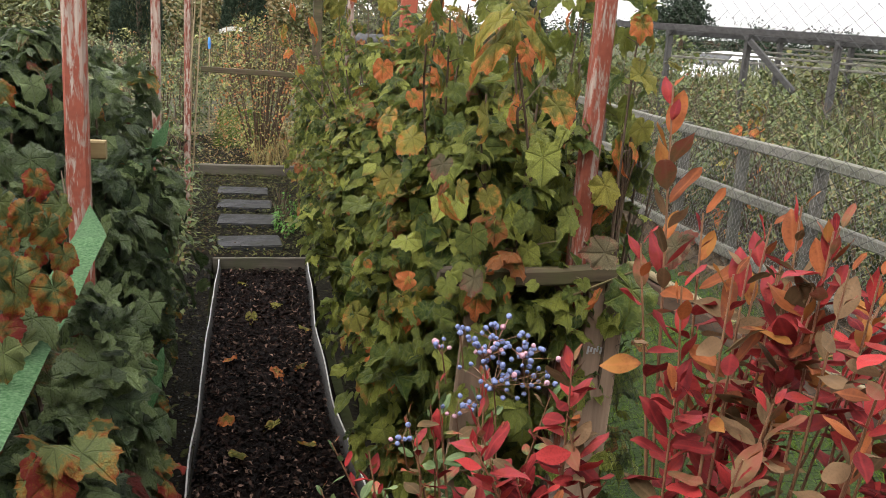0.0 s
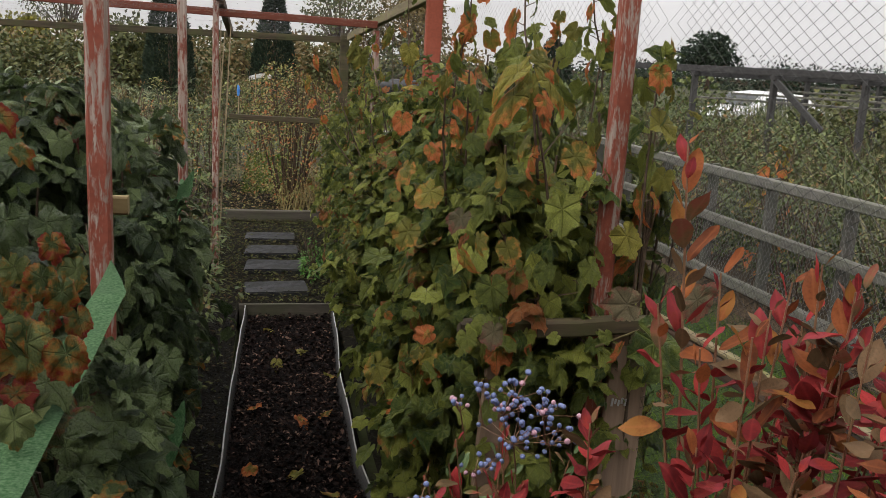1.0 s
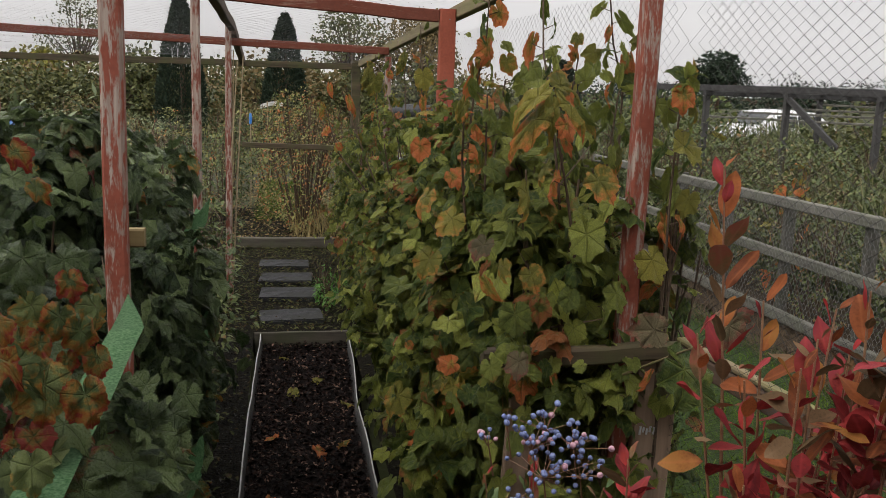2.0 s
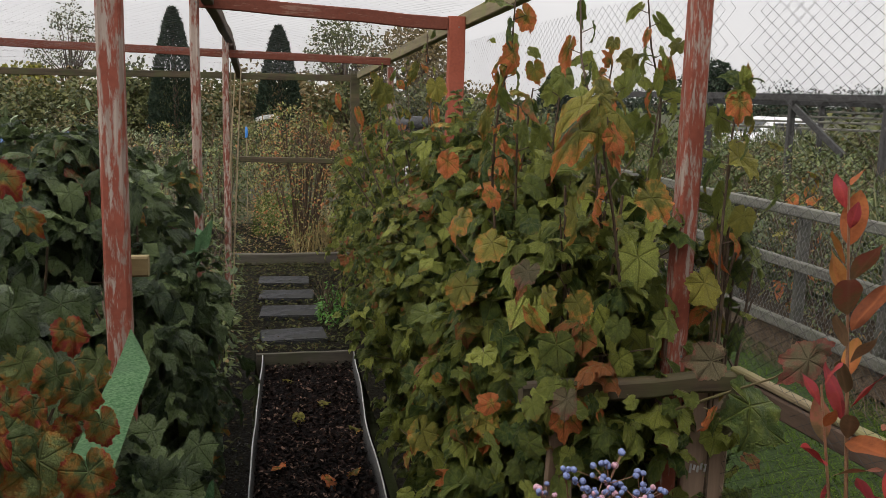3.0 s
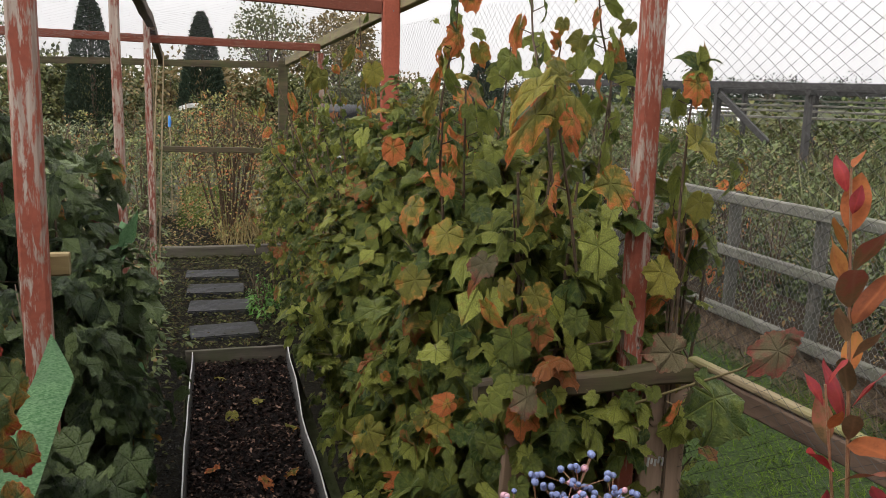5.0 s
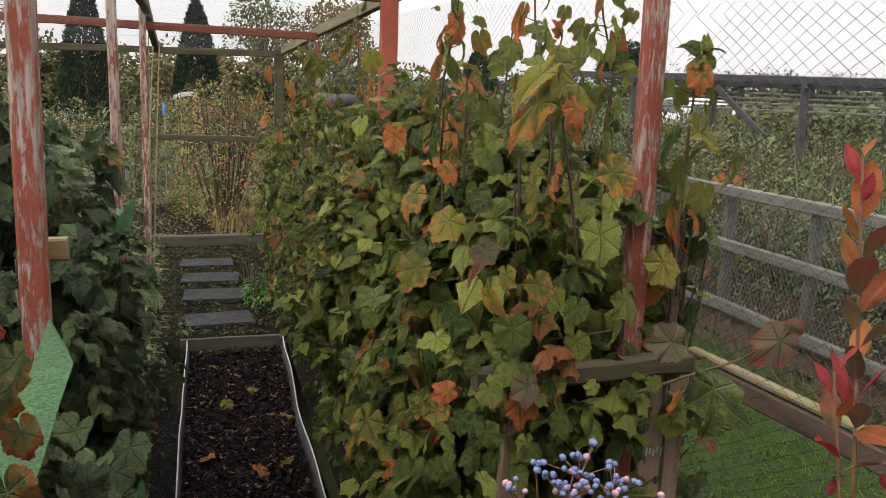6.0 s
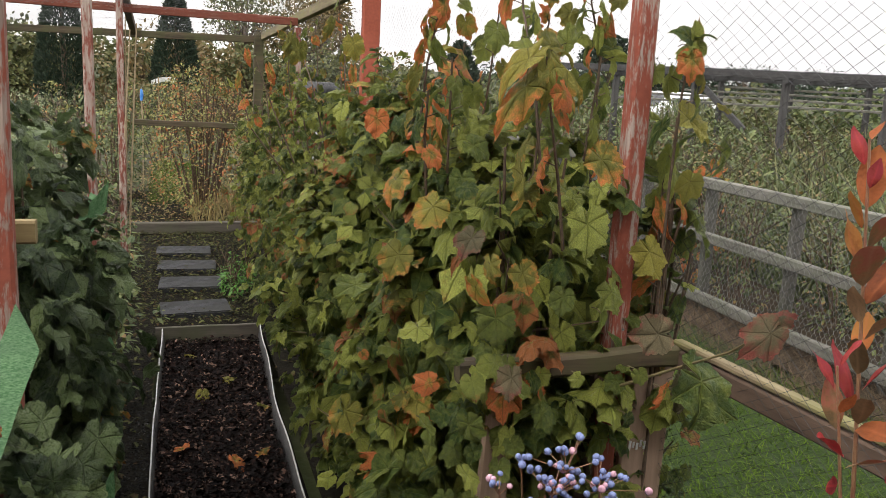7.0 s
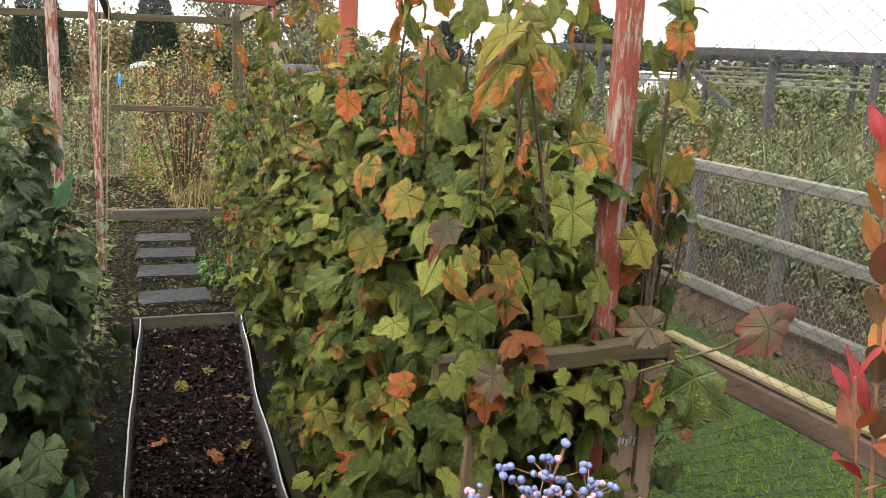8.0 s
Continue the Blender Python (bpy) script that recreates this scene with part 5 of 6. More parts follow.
# wrinkled leaves gone orange and dark red at their rims, over the felted rail
lone_leaf(autumn_bush, (-0.267, 1.145, 1.264), (-0.264, 1.131, 1.213), (0.31, -0.78, 0.17), 0.66, 0)
lone_leaf(autumn_bush, (-0.221, 1.146, 1.249), (-0.209, 1.136, 1.207), (0.41, -1.22, 0.31), 0.75, 2)
lone_leaf(autumn_bush, (-0.296, 1.217, 1.345), (-0.308, 1.209, 1.314), (0.62, -0.81, 0.2), 0.61, 1)
lone_leaf(autumn_bush, (-0.259, 1.197, 1.335), (-0.266, 1.189, 1.302), (0.33, -0.85, 0.6), 0.67, 2)
lone_leaf(autumn_bush, (-0.258, 1.257, 1.368), (-0.249, 1.249, 1.341), (0.43, -0.79, -0.05), 0.80, 0)
lone_leaf(autumn_bush, (-0.235, 1.197, 1.317), (-0.231, 1.189, 1.283), (0.34, -0.62, 0.22), 0.69, 1)
lone_leaf(autumn_bush, (-0.262, 1.056, 1.199), (-0.258, 1.043, 1.164), (0.09, -0.71, 1.0), 0.46, 2)
lone_leaf(autumn_bush, (-0.360, 1.417, 1.521), (-0.338, 1.409, 1.500), (0.35, -0.79, 0.18), 0.82, 3)
lone_leaf(autumn_bush, (-0.335, 1.417, 1.471), (-0.317, 1.409, 1.454), (0.1, -1.02, 0.47), 0.69, 1)
lone_leaf(autumn_bush, (-0.287, 1.154, 1.418), (-0.293, 1.138, 1.377), (-0.03, -0.55, 0.72), 0.38, 2)
lone_leaf(autumn_bush, (-0.273, 1.296, 1.388), (-0.241, 1.283, 1.367), (-0.13, -0.59, 0.44), 0.20, 0)
lone_leaf(autumn_bush, (-0.228, 1.257, 1.333), (-0.218, 1.249, 1.302), (0.81, -0.8, 0.2), 0.59, 4)
lone_leaf(autumn_bush, (-0.278, 1.177, 1.307), (-0.286, 1.169, 1.283), (0.15, -0.67, 0.79), 0.78, 5)
lone_leaf(autumn_bush, (-0.220, 1.219, 1.274), (-0.212, 1.214, 1.244), (0.25, -0.98, 0.47), 0.74, 6)
lone_leaf(autumn_bush, (-0.252, 1.199, 1.279), (-0.248, 1.194, 1.257), (0.37, -1.02, 0.83), 0.81, 1)
lone_leaf(autumn_bush, (-0.293, 1.504, 1.345), (-0.269, 1.514, 1.366), (-0.01, -0.55, 0.52), 0.15, 2)
# large dark leaves under the felted rail
lone_leaf(autumn_bush, (-0.229, 1.555, 1.057), (-0.248, 1.569, 1.095), (0.2, -0.92, 0.52), 0.05, 0)
lone_leaf(autumn_bush, (-0.204, 1.554, 1.056), (-0.174, 1.564, 1.080), (0.64, -0.79, 0.3), 0.05, 2)
lone_leaf(autumn_bush, (-0.214, 1.546, 1.028), (-0.198, 1.536, 0.990), (0.54, -0.91, 0.81), 0.05, 1)
lone_leaf(autumn_bush, (-0.180, 1.576, 0.976), (-0.159, 1.563, 0.910), (0.76, -0.73, 0.28), 0.05, 0)
lone_leaf(autumn_bush, (-0.263, 1.496, 0.993), (-0.219, 1.483, 0.954), (0.52, -0.47, 0.51), 0.10, 2)
lone_leaf(autumn_bush, (-0.282, 1.397, 1.006), (-0.250, 1.389, 0.992), (0.51, -0.69, 0.45), 0.10, 1)
lone_leaf(autumn_bush, (-0.273, 1.397, 0.965), (-0.287, 1.389, 0.948), (0.15, -0.44, 0.64), 0.10, 0)
rnd = random.Random(91)
for i in range(18):
    at = (rnd.uniform(-0.42, -0.3), rnd.uniform(1.1, 1.32), rnd.uniform(1.1, 1.37))
    set_leaf(autumn_bush, at, rnd.uniform(0.055, 0.08), (rnd.uniform(-0.6, 0.8), rnd.uniform(-0.7, 0.0), rnd.uniform(-0.9, -0.2)), (rnd.uniform(-0.6, 0.6), -0.5, 0.9), rnd.choice((0.25, 0.5, 0.6, 0.7, 0.75, 0.85)), BLACKCURRANT_FALL, CRINKLED, k=i % 7)
for i in range(11):
    at = (rnd.uniform(-0.32, -0.25), rnd.uniform(1.1, 1.24), rnd.uniform(1.12, 1.2))
    set_leaf(autumn_bush, at, rnd.uniform(0.06, 0.08), (rnd.uniform(-0.5, 0.8), rnd.uniform(-0.7, 0.0), rnd.uniform(-0.5, -0.1)), (rnd.uniform(-0.4, 0.4), -0.4, 1.0), rnd.choice((0.1, 0.35, 0.6, 0.9)), BLACKCURRANT_FALL if i % 2 else BLACKCURRANT, k=i % 7)
for i in range(9):
    # dark leaves that hide the foot of the post
    at = (rnd.uniform(-0.37, -0.26), rnd.uniform(1.9, 2.0), rnd.uniform(0.82, 1.06))
    set_leaf(autumn_bush, at, rnd.uniform(0.08, 0.11), (rnd.uniform(-0.6, 0.9), rnd.uniform(-0.8, -0.1), rnd.uniform(-0.8, -0.1)), (rnd.uniform(-0.3, 0.3), -0.5, 0.9), 0.1, BLACKCURRANT, k=i % 6)
for i in range(10):
    at = (rnd.uniform(-0.26, -0.15), rnd.uniform(1.6, 1.78), rnd.uniform(0.92, 1.04))
    set_leaf(autumn_bush, at, rnd.uniform(0.08, 0.11), (rnd.uniform(-0.6, 0.9), rnd.uniform(-0.8, -0.1), rnd.uniform(-0.5, 0.0)), (rnd.uniform(-0.3, 0.3), -0.4, 1.0), 0.1, BLACKCURRANT, k=i % 6)
bush("blackcurrant_bush", (-0.24, 1.5, 0), (0.11, 0.42, 1.06), 620, 240, LOBED_MID, LOBED_NEAR, BLACKCURRANT, BLACKCURRANT_FALL, 0.06,
     "low dark blackcurrant growth under the felted rail", "bush", 35, blacks, 0.1, 5, (), (0.7, -0.7), core=1200)
bush("blackcurrant_bush", (-0.37, 2.85, 0), (0.17, 0.55, 1.3), 700, 200, LOBED_MID, LOBED_NEAR, BLACKCURRANT, BLACKCURRANT_FALL, 0.05,
     "dark blackcurrant growth along the torn felt", "bush", 42, blacks, 0.06, 6, (), (0.9, -0.5), core=1500)
bush("weedy_shrub", (-0.55, 4.7, 0), (0.34, 0.7, 0.95), 1600, 0, OVAL, OVAL, WEED, WEED, 0.05,
     "tangled green weeds along the path edge", "weeds", 36, "", 0.1, 10, (), (0.9, -0.4), droop=0.2)
bush("weedy_shrub", (-0.6, 6.6, 0), (0.34, 1.0, 0.85), 1500, 0, OVAL, OVAL, WEED, WEED, 0.05,
     "tangled green weeds along the path edge", "weeds", 37, "", 0.15, 10, (), (0.9, -0.4), droop=0.2)
bush("tall_grey_weed", (-1.15, 5.4, 0), (0.5, 0.8, 1.5), 1500, 0, LANCE, LANCE, GREYWEED, GREYWEED, 0.075,
     "tall grey green weed with narrow leaves", "weeds", 38, "tall weeds", 0.1, 14, (), (0.9, -0.4), droop=0.1)
bush("tall_grey_weed", (-2.2, 6.0, 0), (0.7, 0.8, 1.3), 1300, 0, LANCE, LANCE, GREYWEED, GREYWEED, 0.075,
     "tall grey green weed with narrow leaves", "weeds", 39, "tall weeds", 0.1, 14, (), (0.9, -0.4), droop=0.1)
bush("herb_clump", (0.42, 6.55, 0), (0.13, 0.2, 0.2), 500, 0, OVAL, OVAL, BRIGHTWEED, BRIGHTWEED, 0.035,
     "fresh green herb clump growing beside the slabs", "weeds", 40, "", 0.02, 5, (), (0.9, -0.4), droop=0.1)
bush("berry_shrub", (0.3, 9.8, 0), (0.5, 0.5, 1.5), 4500, 0, OVAL, OVAL, DRYGREEN, DRYGREEN, 0.042,
     "twiggy shrub with sparse dry yellow leaves", "bush", 41, "", 0.5, 34, (), (0, -1), droop=0.1)

# ---- blueberry in the foreground ----
def blueberry(place, shoots, clusters, label, seed, leafy=0.0):
    rnd = random.Random(seed)
    root = thing("blueberry_bush", place, label, "bush")
    base = Vector(place)
    single, laid, cache = [], [], {}
    for tip_at, bend, leaves, size, green in shoots:
        foot = Vector((rnd.uniform(-0.08, 0.08), rnd.uniform(-0.08, 0.08), 0))
        top = Vector(tip_at) - base
        mid = foot.lerp(top, 0.55) + Vector((bend, 0, 0.05))
        ps = [foot, mid, mid.lerp(top, 0.5) + Vector((bend * 0.3, 0, 0.01)), top]
        part("stem", tube(bmesh.new(), ps, [0.005, 0.0033, 0.0023, 0.0013], 5), RED_STEM, root)
        for j in range(leaves):
            f = 1 - min(0.62, (0.48 if size > 0.06 else 0.34) / (top - foot).length) * (j / leaves) ** 0.9
            g = f * 3
            i = min(int(g), 2)
            q = ps[i].lerp(ps[i + 1], g - i)
            a = j * 2.4 + rnd.uniform(-0.6, 0.6)
            o = Vector((math.cos(a), math.sin(a), 0))
            tip = o * rnd.uniform(0.4, 1.1) + Vector((rnd.uniform(-0.3, 0.3), rnd.uniform(-0.3, 0.3), rnd.uniform(0.9, 2.4) if j < 4 or size > 0.06 else rnd.uniform(-0.3, 0.9)))
            turn = rnd.random()
            tone = 3 if rnd.random() < leafy else 1 if rnd.random() < green else 2 if rnd.random() < 1.35 - 1.5 * (q.z + base.z - 0.75) else 0
            single.append((rnd.randrange(4), turn_to(tip, Vector((0, 0, 0.6)) - o * 0.9 + Vector((rnd.uniform(-0.5, 0.5), rnd.uniform(-0.5, 0.5), 0))), q + o * 0.004, size * rnd.uniform(0.65, 1.15) * (0.6 if j < 3 else 1), turn, tone))
    for k, rot, p, sz, turn, green in single:
        lv = min(2, int(turn * 3))
        key = (k, lv, green)
        if key not in cache:
            cache[key] = leaf_mesh("leaf", [(k, np.eye(3), (0, 0, 0), 1.0, (0.0, 0.4, 0.85)[lv])], OVAL_NEAR, (BLUEBERRY, BLUEBERRY_GREEN, BLUEBERRY_RED, BLUEBERRY_LEAF)[green])
        ob = new("leaf", cache[key])
        ob.parent = root
        ob.matrix_basis = as_pose(rot, p, sz)
    fruit = []
    for mat, tone in ((BERRY, 0), (BERRY_PINK, 1)):
        bm = bmesh.new()
        bmesh.ops.create_icosphere(bm, subdivisions=2, radius=1.0)
        for v in bm.verts:
            if v.co.z > 0.86:
                v.co.z = 0.74
            v.co.z *= 0.9
        me = mesh_of("berry", bm, mat)
        me.shade_smooth()
        fruit.append(me)
    bm = bmesh.new()
    bmesh.ops.create_cone(bm, cap_ends=False, segments=10, radius1=0.5, radius2=0.62, depth=0.22)
    crown = mesh_of("berry_crown", bm, BERRY_EYE)
    for c, spread, n in clusters:
        c = Vector(c) - base
        twig = bmesh.new()
        tube(twig, [c + Vector((0.02, 0.03, -0.09)), c + Vector((0, 0, -0.01))], [0.002, 0.0012], 4)
        for j in range(n):
            p = c + Vector((rnd.gauss(0, spread), rnd.gauss(0, spread), rnd.gauss(0, spread * 0.6)))
            r = rnd.uniform(0.0042, 0.0062)
            ob = new("berry", fruit[1 if rnd.random() < 0.2 else 0])
            ob.parent = root
            ob.matrix_basis = pose(*p, rnd.uniform(20, 130), 0, rnd.uniform(-60, 60)) @ Matrix.Diagonal((r, r, r, 1))
            eye = new("berry_crown", crown)
            eye.parent = ob
            eye.matrix_basis = pose(0, 0, 0.7)
            tube(twig, [c + Vector((0, 0, -0.02)), p], [0.0008, 0.0006], 3)
        part("fruit_stalk", twig, RED_STEM, root)
    return root


OVAL_NEAR = [leaf_pattern("slim", s, 10, c, f, 0.05) for s, c, f in ((21, 0.12, 0.3), (22, -0.12, 0.2), (23, 0.25, 0.12), (24, 0.05, -0.15))]
rnd = random.Random(77)
SHOOT_TIPS = [((0.565, 1.09, 1.55), 0.0, 16, 0.061, 0.4)]
for i in range(38):
    x = rnd.uniform(0.24, 1.0)
    y = rnd.uniform(0.7, 1.08) + 0.1 * (x - 0.3)
    z = 0.98 + 0.24 * min(1, (x - 0.2) / 0.5) + rnd.uniform(-0.12, 0.06)
    SHOOT_TIPS.append(((x, y, z), rnd.uniform(-0.05, 0.05), rnd.randint(18, 26), 0.054, 0.2))
for i in range(5):
    x = 0.62 + 0.08 * i
    SHOOT_TIPS.append(((x, rnd.uniform(0.66, 0.95), rnd.uniform(1.27, 1.41)), rnd.uniform(-0.05, 0.05), 18, 0.055, 0.25))
for tip in ((0.584, 1.000, 1.398), (0.628, 0.950, 1.364), (0.689, 0.950, 1.421), (0.710, 0.900, 1.405), (0.577, 0.900, 1.346), (0.709, 1.000, 1.334), (0.694, 0.850, 1.367), (0.540, 0.950, 1.316), (0.688, 0.900, 1.330), (0.528, 1.050, 1.344), (0.719, 1.050, 1.374)):
    SHOOT_TIPS.append((tip, rnd.uniform(-0.03, 0.03), 11, 0.06, 0.3))
blueberry((0.62, 0.95, 0), SHOOT_TIPS, [], "blueberry bush with bright red and purple autumn leaves", 5)
BERRY_TIPS = [((0.40 + rnd.uniform(-0.14, 0.18), 1.45 + rnd.uniform(-0.08, 0.12), rnd.uniform(0.85, 1.0)), rnd.uniform(-0.04, 0.04), 9, 0.05, 0.35) for i in range(9)]
BERRY_TIPS += [((rnd.uniform(0.16, 0.4), rnd.uniform(1.4, 1.6), rnd.uniform(0.6, 0.86)), rnd.uniform(-0.04, 0.04), 12, 0.042, 0.1) for i in range(12)]
CLUSTERS = [((0.405, 1.47, 1.07), 0.008, 4), ((0.45, 1.46, 1.035), 0.02, 24), ((0.48, 1.48, 1.06), 0.02, 18), ((0.53, 1.47, 1.03), 0.022, 26), ((0.37, 1.46, 1.045), 0.012, 8), ((0.47, 1.45, 0.985), 0.03, 28), ((0.4, 1.44, 0.93), 0.02, 12), ((0.55, 1.48, 0.965), 0.02, 14), ((0.3, 1.43, 0.89), 0.012, 6)]
blueberry((0.45, 1.5, 0), BERRY_TIPS, CLUSTERS, "blueberry bush hung with clusters of ripe blue berries", 6, 0.75)

# ---- low wire fence beyond the lawn ----
FX = 3.52
fence_root = thing("wire_fence", (FX, 4.0, 0), "low grey timber fence covered with hexagonal chicken wire", "fence")
for z, h in ((0.955, 0.075), (0.58, 0.07), (0.15, 0.08)):
    part("fence_rail", beam(bmesh.new(), (0, -5.5, z), (0.0, 5.5, z - 0.06), 0.05, h, chamfer=0.008, cuts=14, wobble=0.006, rnd=rnd), GREY_WOOD_Y, fence_root)
for i in range(13):
    y = -5.2 + i * 0.86
    part("fence_post", beam(bmesh.new(), (0.06, y, -0.05), (0.06, y + rnd.uniform(-0.03, 0.03), 0.95), 0.075, 0.05, up=(0, 1, 0), cuts=4, wobble=0.003, rnd=rnd), GREY_WOOD_Z, fence_root)


def hex_wire(name, y0, y1, z0, z1, cell, r, parent):
    """Chicken wire: hexagons of twisted wire, as thin rods."""
    verts, faces = [], []

    def rod(a, b):
        base = len(verts)
        for p in (a, b):
            for c in range(3):
                an = 2.0944 * c
                verts.append((math.cos(an) * r, p[0] + math.sin(an) * r * 0.7, p[1] + math.sin(an) * r * 0.7))
        for c in range(3):
            e = (c + 1) % 3
            faces.append((base + c, base + e, base + 3 + e, base + 3 + c))

    h = cell * 0.866
    ny, nz = int((y1 - y0) / cell), int((z1 - z0) / (h * 0.95))
    for j in range(nz):
        for i in range(ny):
            y = y0 + (i + 0.5 * (j % 2)) * cell
            z = z0 + j * h * 0.95 + 0.004 * noise.noise((i * 0.3, j * 0.3, 1))
            a, b = (y, z), (y, z + h * 0.42)
            c1, c2 = (y - cell / 2, z + h * 0.95), (y + cell / 2, z + h * 0.95)
            rod(a, b)
            rod(b, c1)
            rod(b, c2)
    me = bpy.data.meshes.new(name)
    me.from_pydata(verts, [], faces)
    me.materials.append(WIRE)
    ob = new(name, me)
    ob.parent = parent
    ob.location = (-0.035, 0, 0)
    return tagged(ob, kind="stuff")


DEAD = leaf_material("dead_grass_blade", (0.028, 0.02, 0.012), (0.11, 0.078, 0.045), (0.09, 0.058, 0.03), (0.06, 0.036, 0.022), veins=False, gloss=0.7)
hex_wire("chicken_wire", -2.6, 3.4, 0.08, 0.95, 0.042, 0.0014, fence_root)

# ---- grass, litter, field ----
tufts("lawn_grass", (1.05, 3.4, 1.4, 7.5), 48000, GRASS, 0.066, "short mown lawn grass", "grass", 50, upright=0.62, patterns=TUFT, fall=(0, 0.55), keep=lambda x, y, r: y < 4.5 or r.random() < 0.4)
tufts("dead_grass", (3.05, 3.65, 1.6, 8.8), 9000, DEAD, 0.22, "dead stalks and dry grass along the fence foot", "dry grass", 51, upright=0.45, fall=(0.2, 0.9), patterns=STALK)
field_height = lambda x, y: 0.55 + 0.5 * max(0, noise.noise((x * 0.35, y * 0.35, 4)) + 0.4)
tufts("seeding_stalks", (4.6, 12, 3.5, 16), 9000, TALLGRASS, 1.35, "pale seeding grass stalks in the meadow", "grass", 58, upright=0.9, height=field_height, fall=(0.3, 0.9), patterns=STALK)
tufts("tall_field_grass", (4.5, 17, 2.5, 22), 26000, TALLGRASS, 1.15, "tall unmown meadow grass behind the fence", "grass", 52, upright=0.82, height=field_height, fall=(0, 0.9))
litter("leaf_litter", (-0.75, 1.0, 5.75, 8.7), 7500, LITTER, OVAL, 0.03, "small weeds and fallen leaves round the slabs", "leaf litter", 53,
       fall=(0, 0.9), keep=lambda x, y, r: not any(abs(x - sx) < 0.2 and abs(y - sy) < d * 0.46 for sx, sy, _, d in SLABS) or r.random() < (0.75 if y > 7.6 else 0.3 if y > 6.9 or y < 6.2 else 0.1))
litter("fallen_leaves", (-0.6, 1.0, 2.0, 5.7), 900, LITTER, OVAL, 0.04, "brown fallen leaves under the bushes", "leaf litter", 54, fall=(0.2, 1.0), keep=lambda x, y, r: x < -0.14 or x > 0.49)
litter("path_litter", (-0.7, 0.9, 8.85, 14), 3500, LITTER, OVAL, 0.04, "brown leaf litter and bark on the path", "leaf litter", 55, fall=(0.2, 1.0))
litter("dry_litter", (-0.5, 0.7, 8.9, 13), 1800, DRY, OVAL, 0.035, "dry straw coloured litter on the far path", "leaf litter", 61, fall=(0.2, 1.0))
tufts("path_grass", (-0.25, 0.4, 10.4, 14.5), 3500, GRASS, 0.11, "patch of bright grass on the far path", "grass", 56, upright=0.6)
grit = []
rnd = random.Random(9)
GRITPAT = [leaf_pattern("round", s, 2, 0.5, 0.4, 0.3) for s in (1, 2, 3)]
for i in range(4500):
    a = rnd.uniform(0, 6.28)
    grit.append((rnd.randrange(3), turn_to((math.cos(a), math.sin(a), 0.3), (rnd.uniform(-0.8, 0.8), rnd.uniform(-0.8, 0.8), 1)), (rnd.uniform(-0.36, -0.135), rnd.uniform(2.2, 5.6), rnd.uniform(0, 0.02)), rnd.uniform(0.006, 0.014), 0))
tagged(new("black_grit", leaf_mesh("black_grit", grit, GRITPAT, GRIT)), "damp black grit and soil beside the edging, coloured darker for bush shade", "grit", "", "stuff")
for i, (x, y, turn) in enumerate(((-0.01, 4.05, 0.95), (0.325, 3.98, 0.8), (-0.02, 3.42, 0.9), (0.2, 3.9, 0.95), (0.06, 5.3, 0.3), (0.29, 3.15, 0.7), (0.17, 3.35, 0.6), (0.1, 4.7, 0.5), (0.37, 4.5, 0.6), (0.02, 3.1, 0.6), (0.25, 4.9, 0.5))):
    ob = new("fallen_leaf", leaf_mesh("fallen_leaf", [(i % 6, np.eye(3), (0, 0, 0), 0.055, turn)], LOBED_NEAR, CURRANT_FALL))
    ob.matrix_basis = pose(x, y, -0.03, rnd.uniform(-20, 20), rnd.uniform(-20, 20), i * 77)
    tagged(ob, "curled orange brown fallen leaf on the mulch", "leaf", "fallen leaves on the mulch")

# brambles behind the fence
for i, (x, y, h) in enumerate(((4.7, 7.2, 1.15), (5.4, 8.5, 1.25), (4.5, 8.9, 1.3), (6.6, 7.8, 1.15), (5.2, 5.8, 0.95), (6.3, 6.4, 1.0), (7.9, 8.2, 1.2), (6.2, 11.6, 1.4), (8.2, 10.6, 1.4), (4.2, 11.0, 1.4), (9.6, 9.2, 1.3), (5.0, 10.4, 1.35), (7.2, 9.4, 1.3), (6.0, 9.9, 1.3), (4.9, 7.9, 1.2))):
    bush("bramble", (x, y, 0), (0.8, 0.9, h), 1900, 0, OVAL, OVAL, WEED, WEED, 0.055, "overgrown green bramble behind the wire fence", "bramble", 60 + i, "brambles", 0.12, 10, (), (-0.5, -0.8), droop=0.2)
for i in range(8):
    bush("bramble", (3.95 + 0.25 * (i % 2), 2.6 + 0.8 * i, 0), (0.3, 0.5, 0.8 + 0.12 * (i % 3)), 1100, 0, OVAL, OVAL, WEED, WEED, 0.045, "low dark bramble pressed against the wire fence", "bramble", 260 + i, "brambles", 0.3, 7, (), (-0.9, -0.4), droop=0.2)
vine = bush("vine", (4.0, 6.35, 0), (0.16, 0.12, 1.25), 60, 14, LOBED, LOBED, CURRANT_FALL, CURRANT_FALL, 0.06, "climbing stem with orange autumn leaves at the fence", "vine", 70, "", 0.9, 4, (), (-0.5, -0.8), inner=0.6)

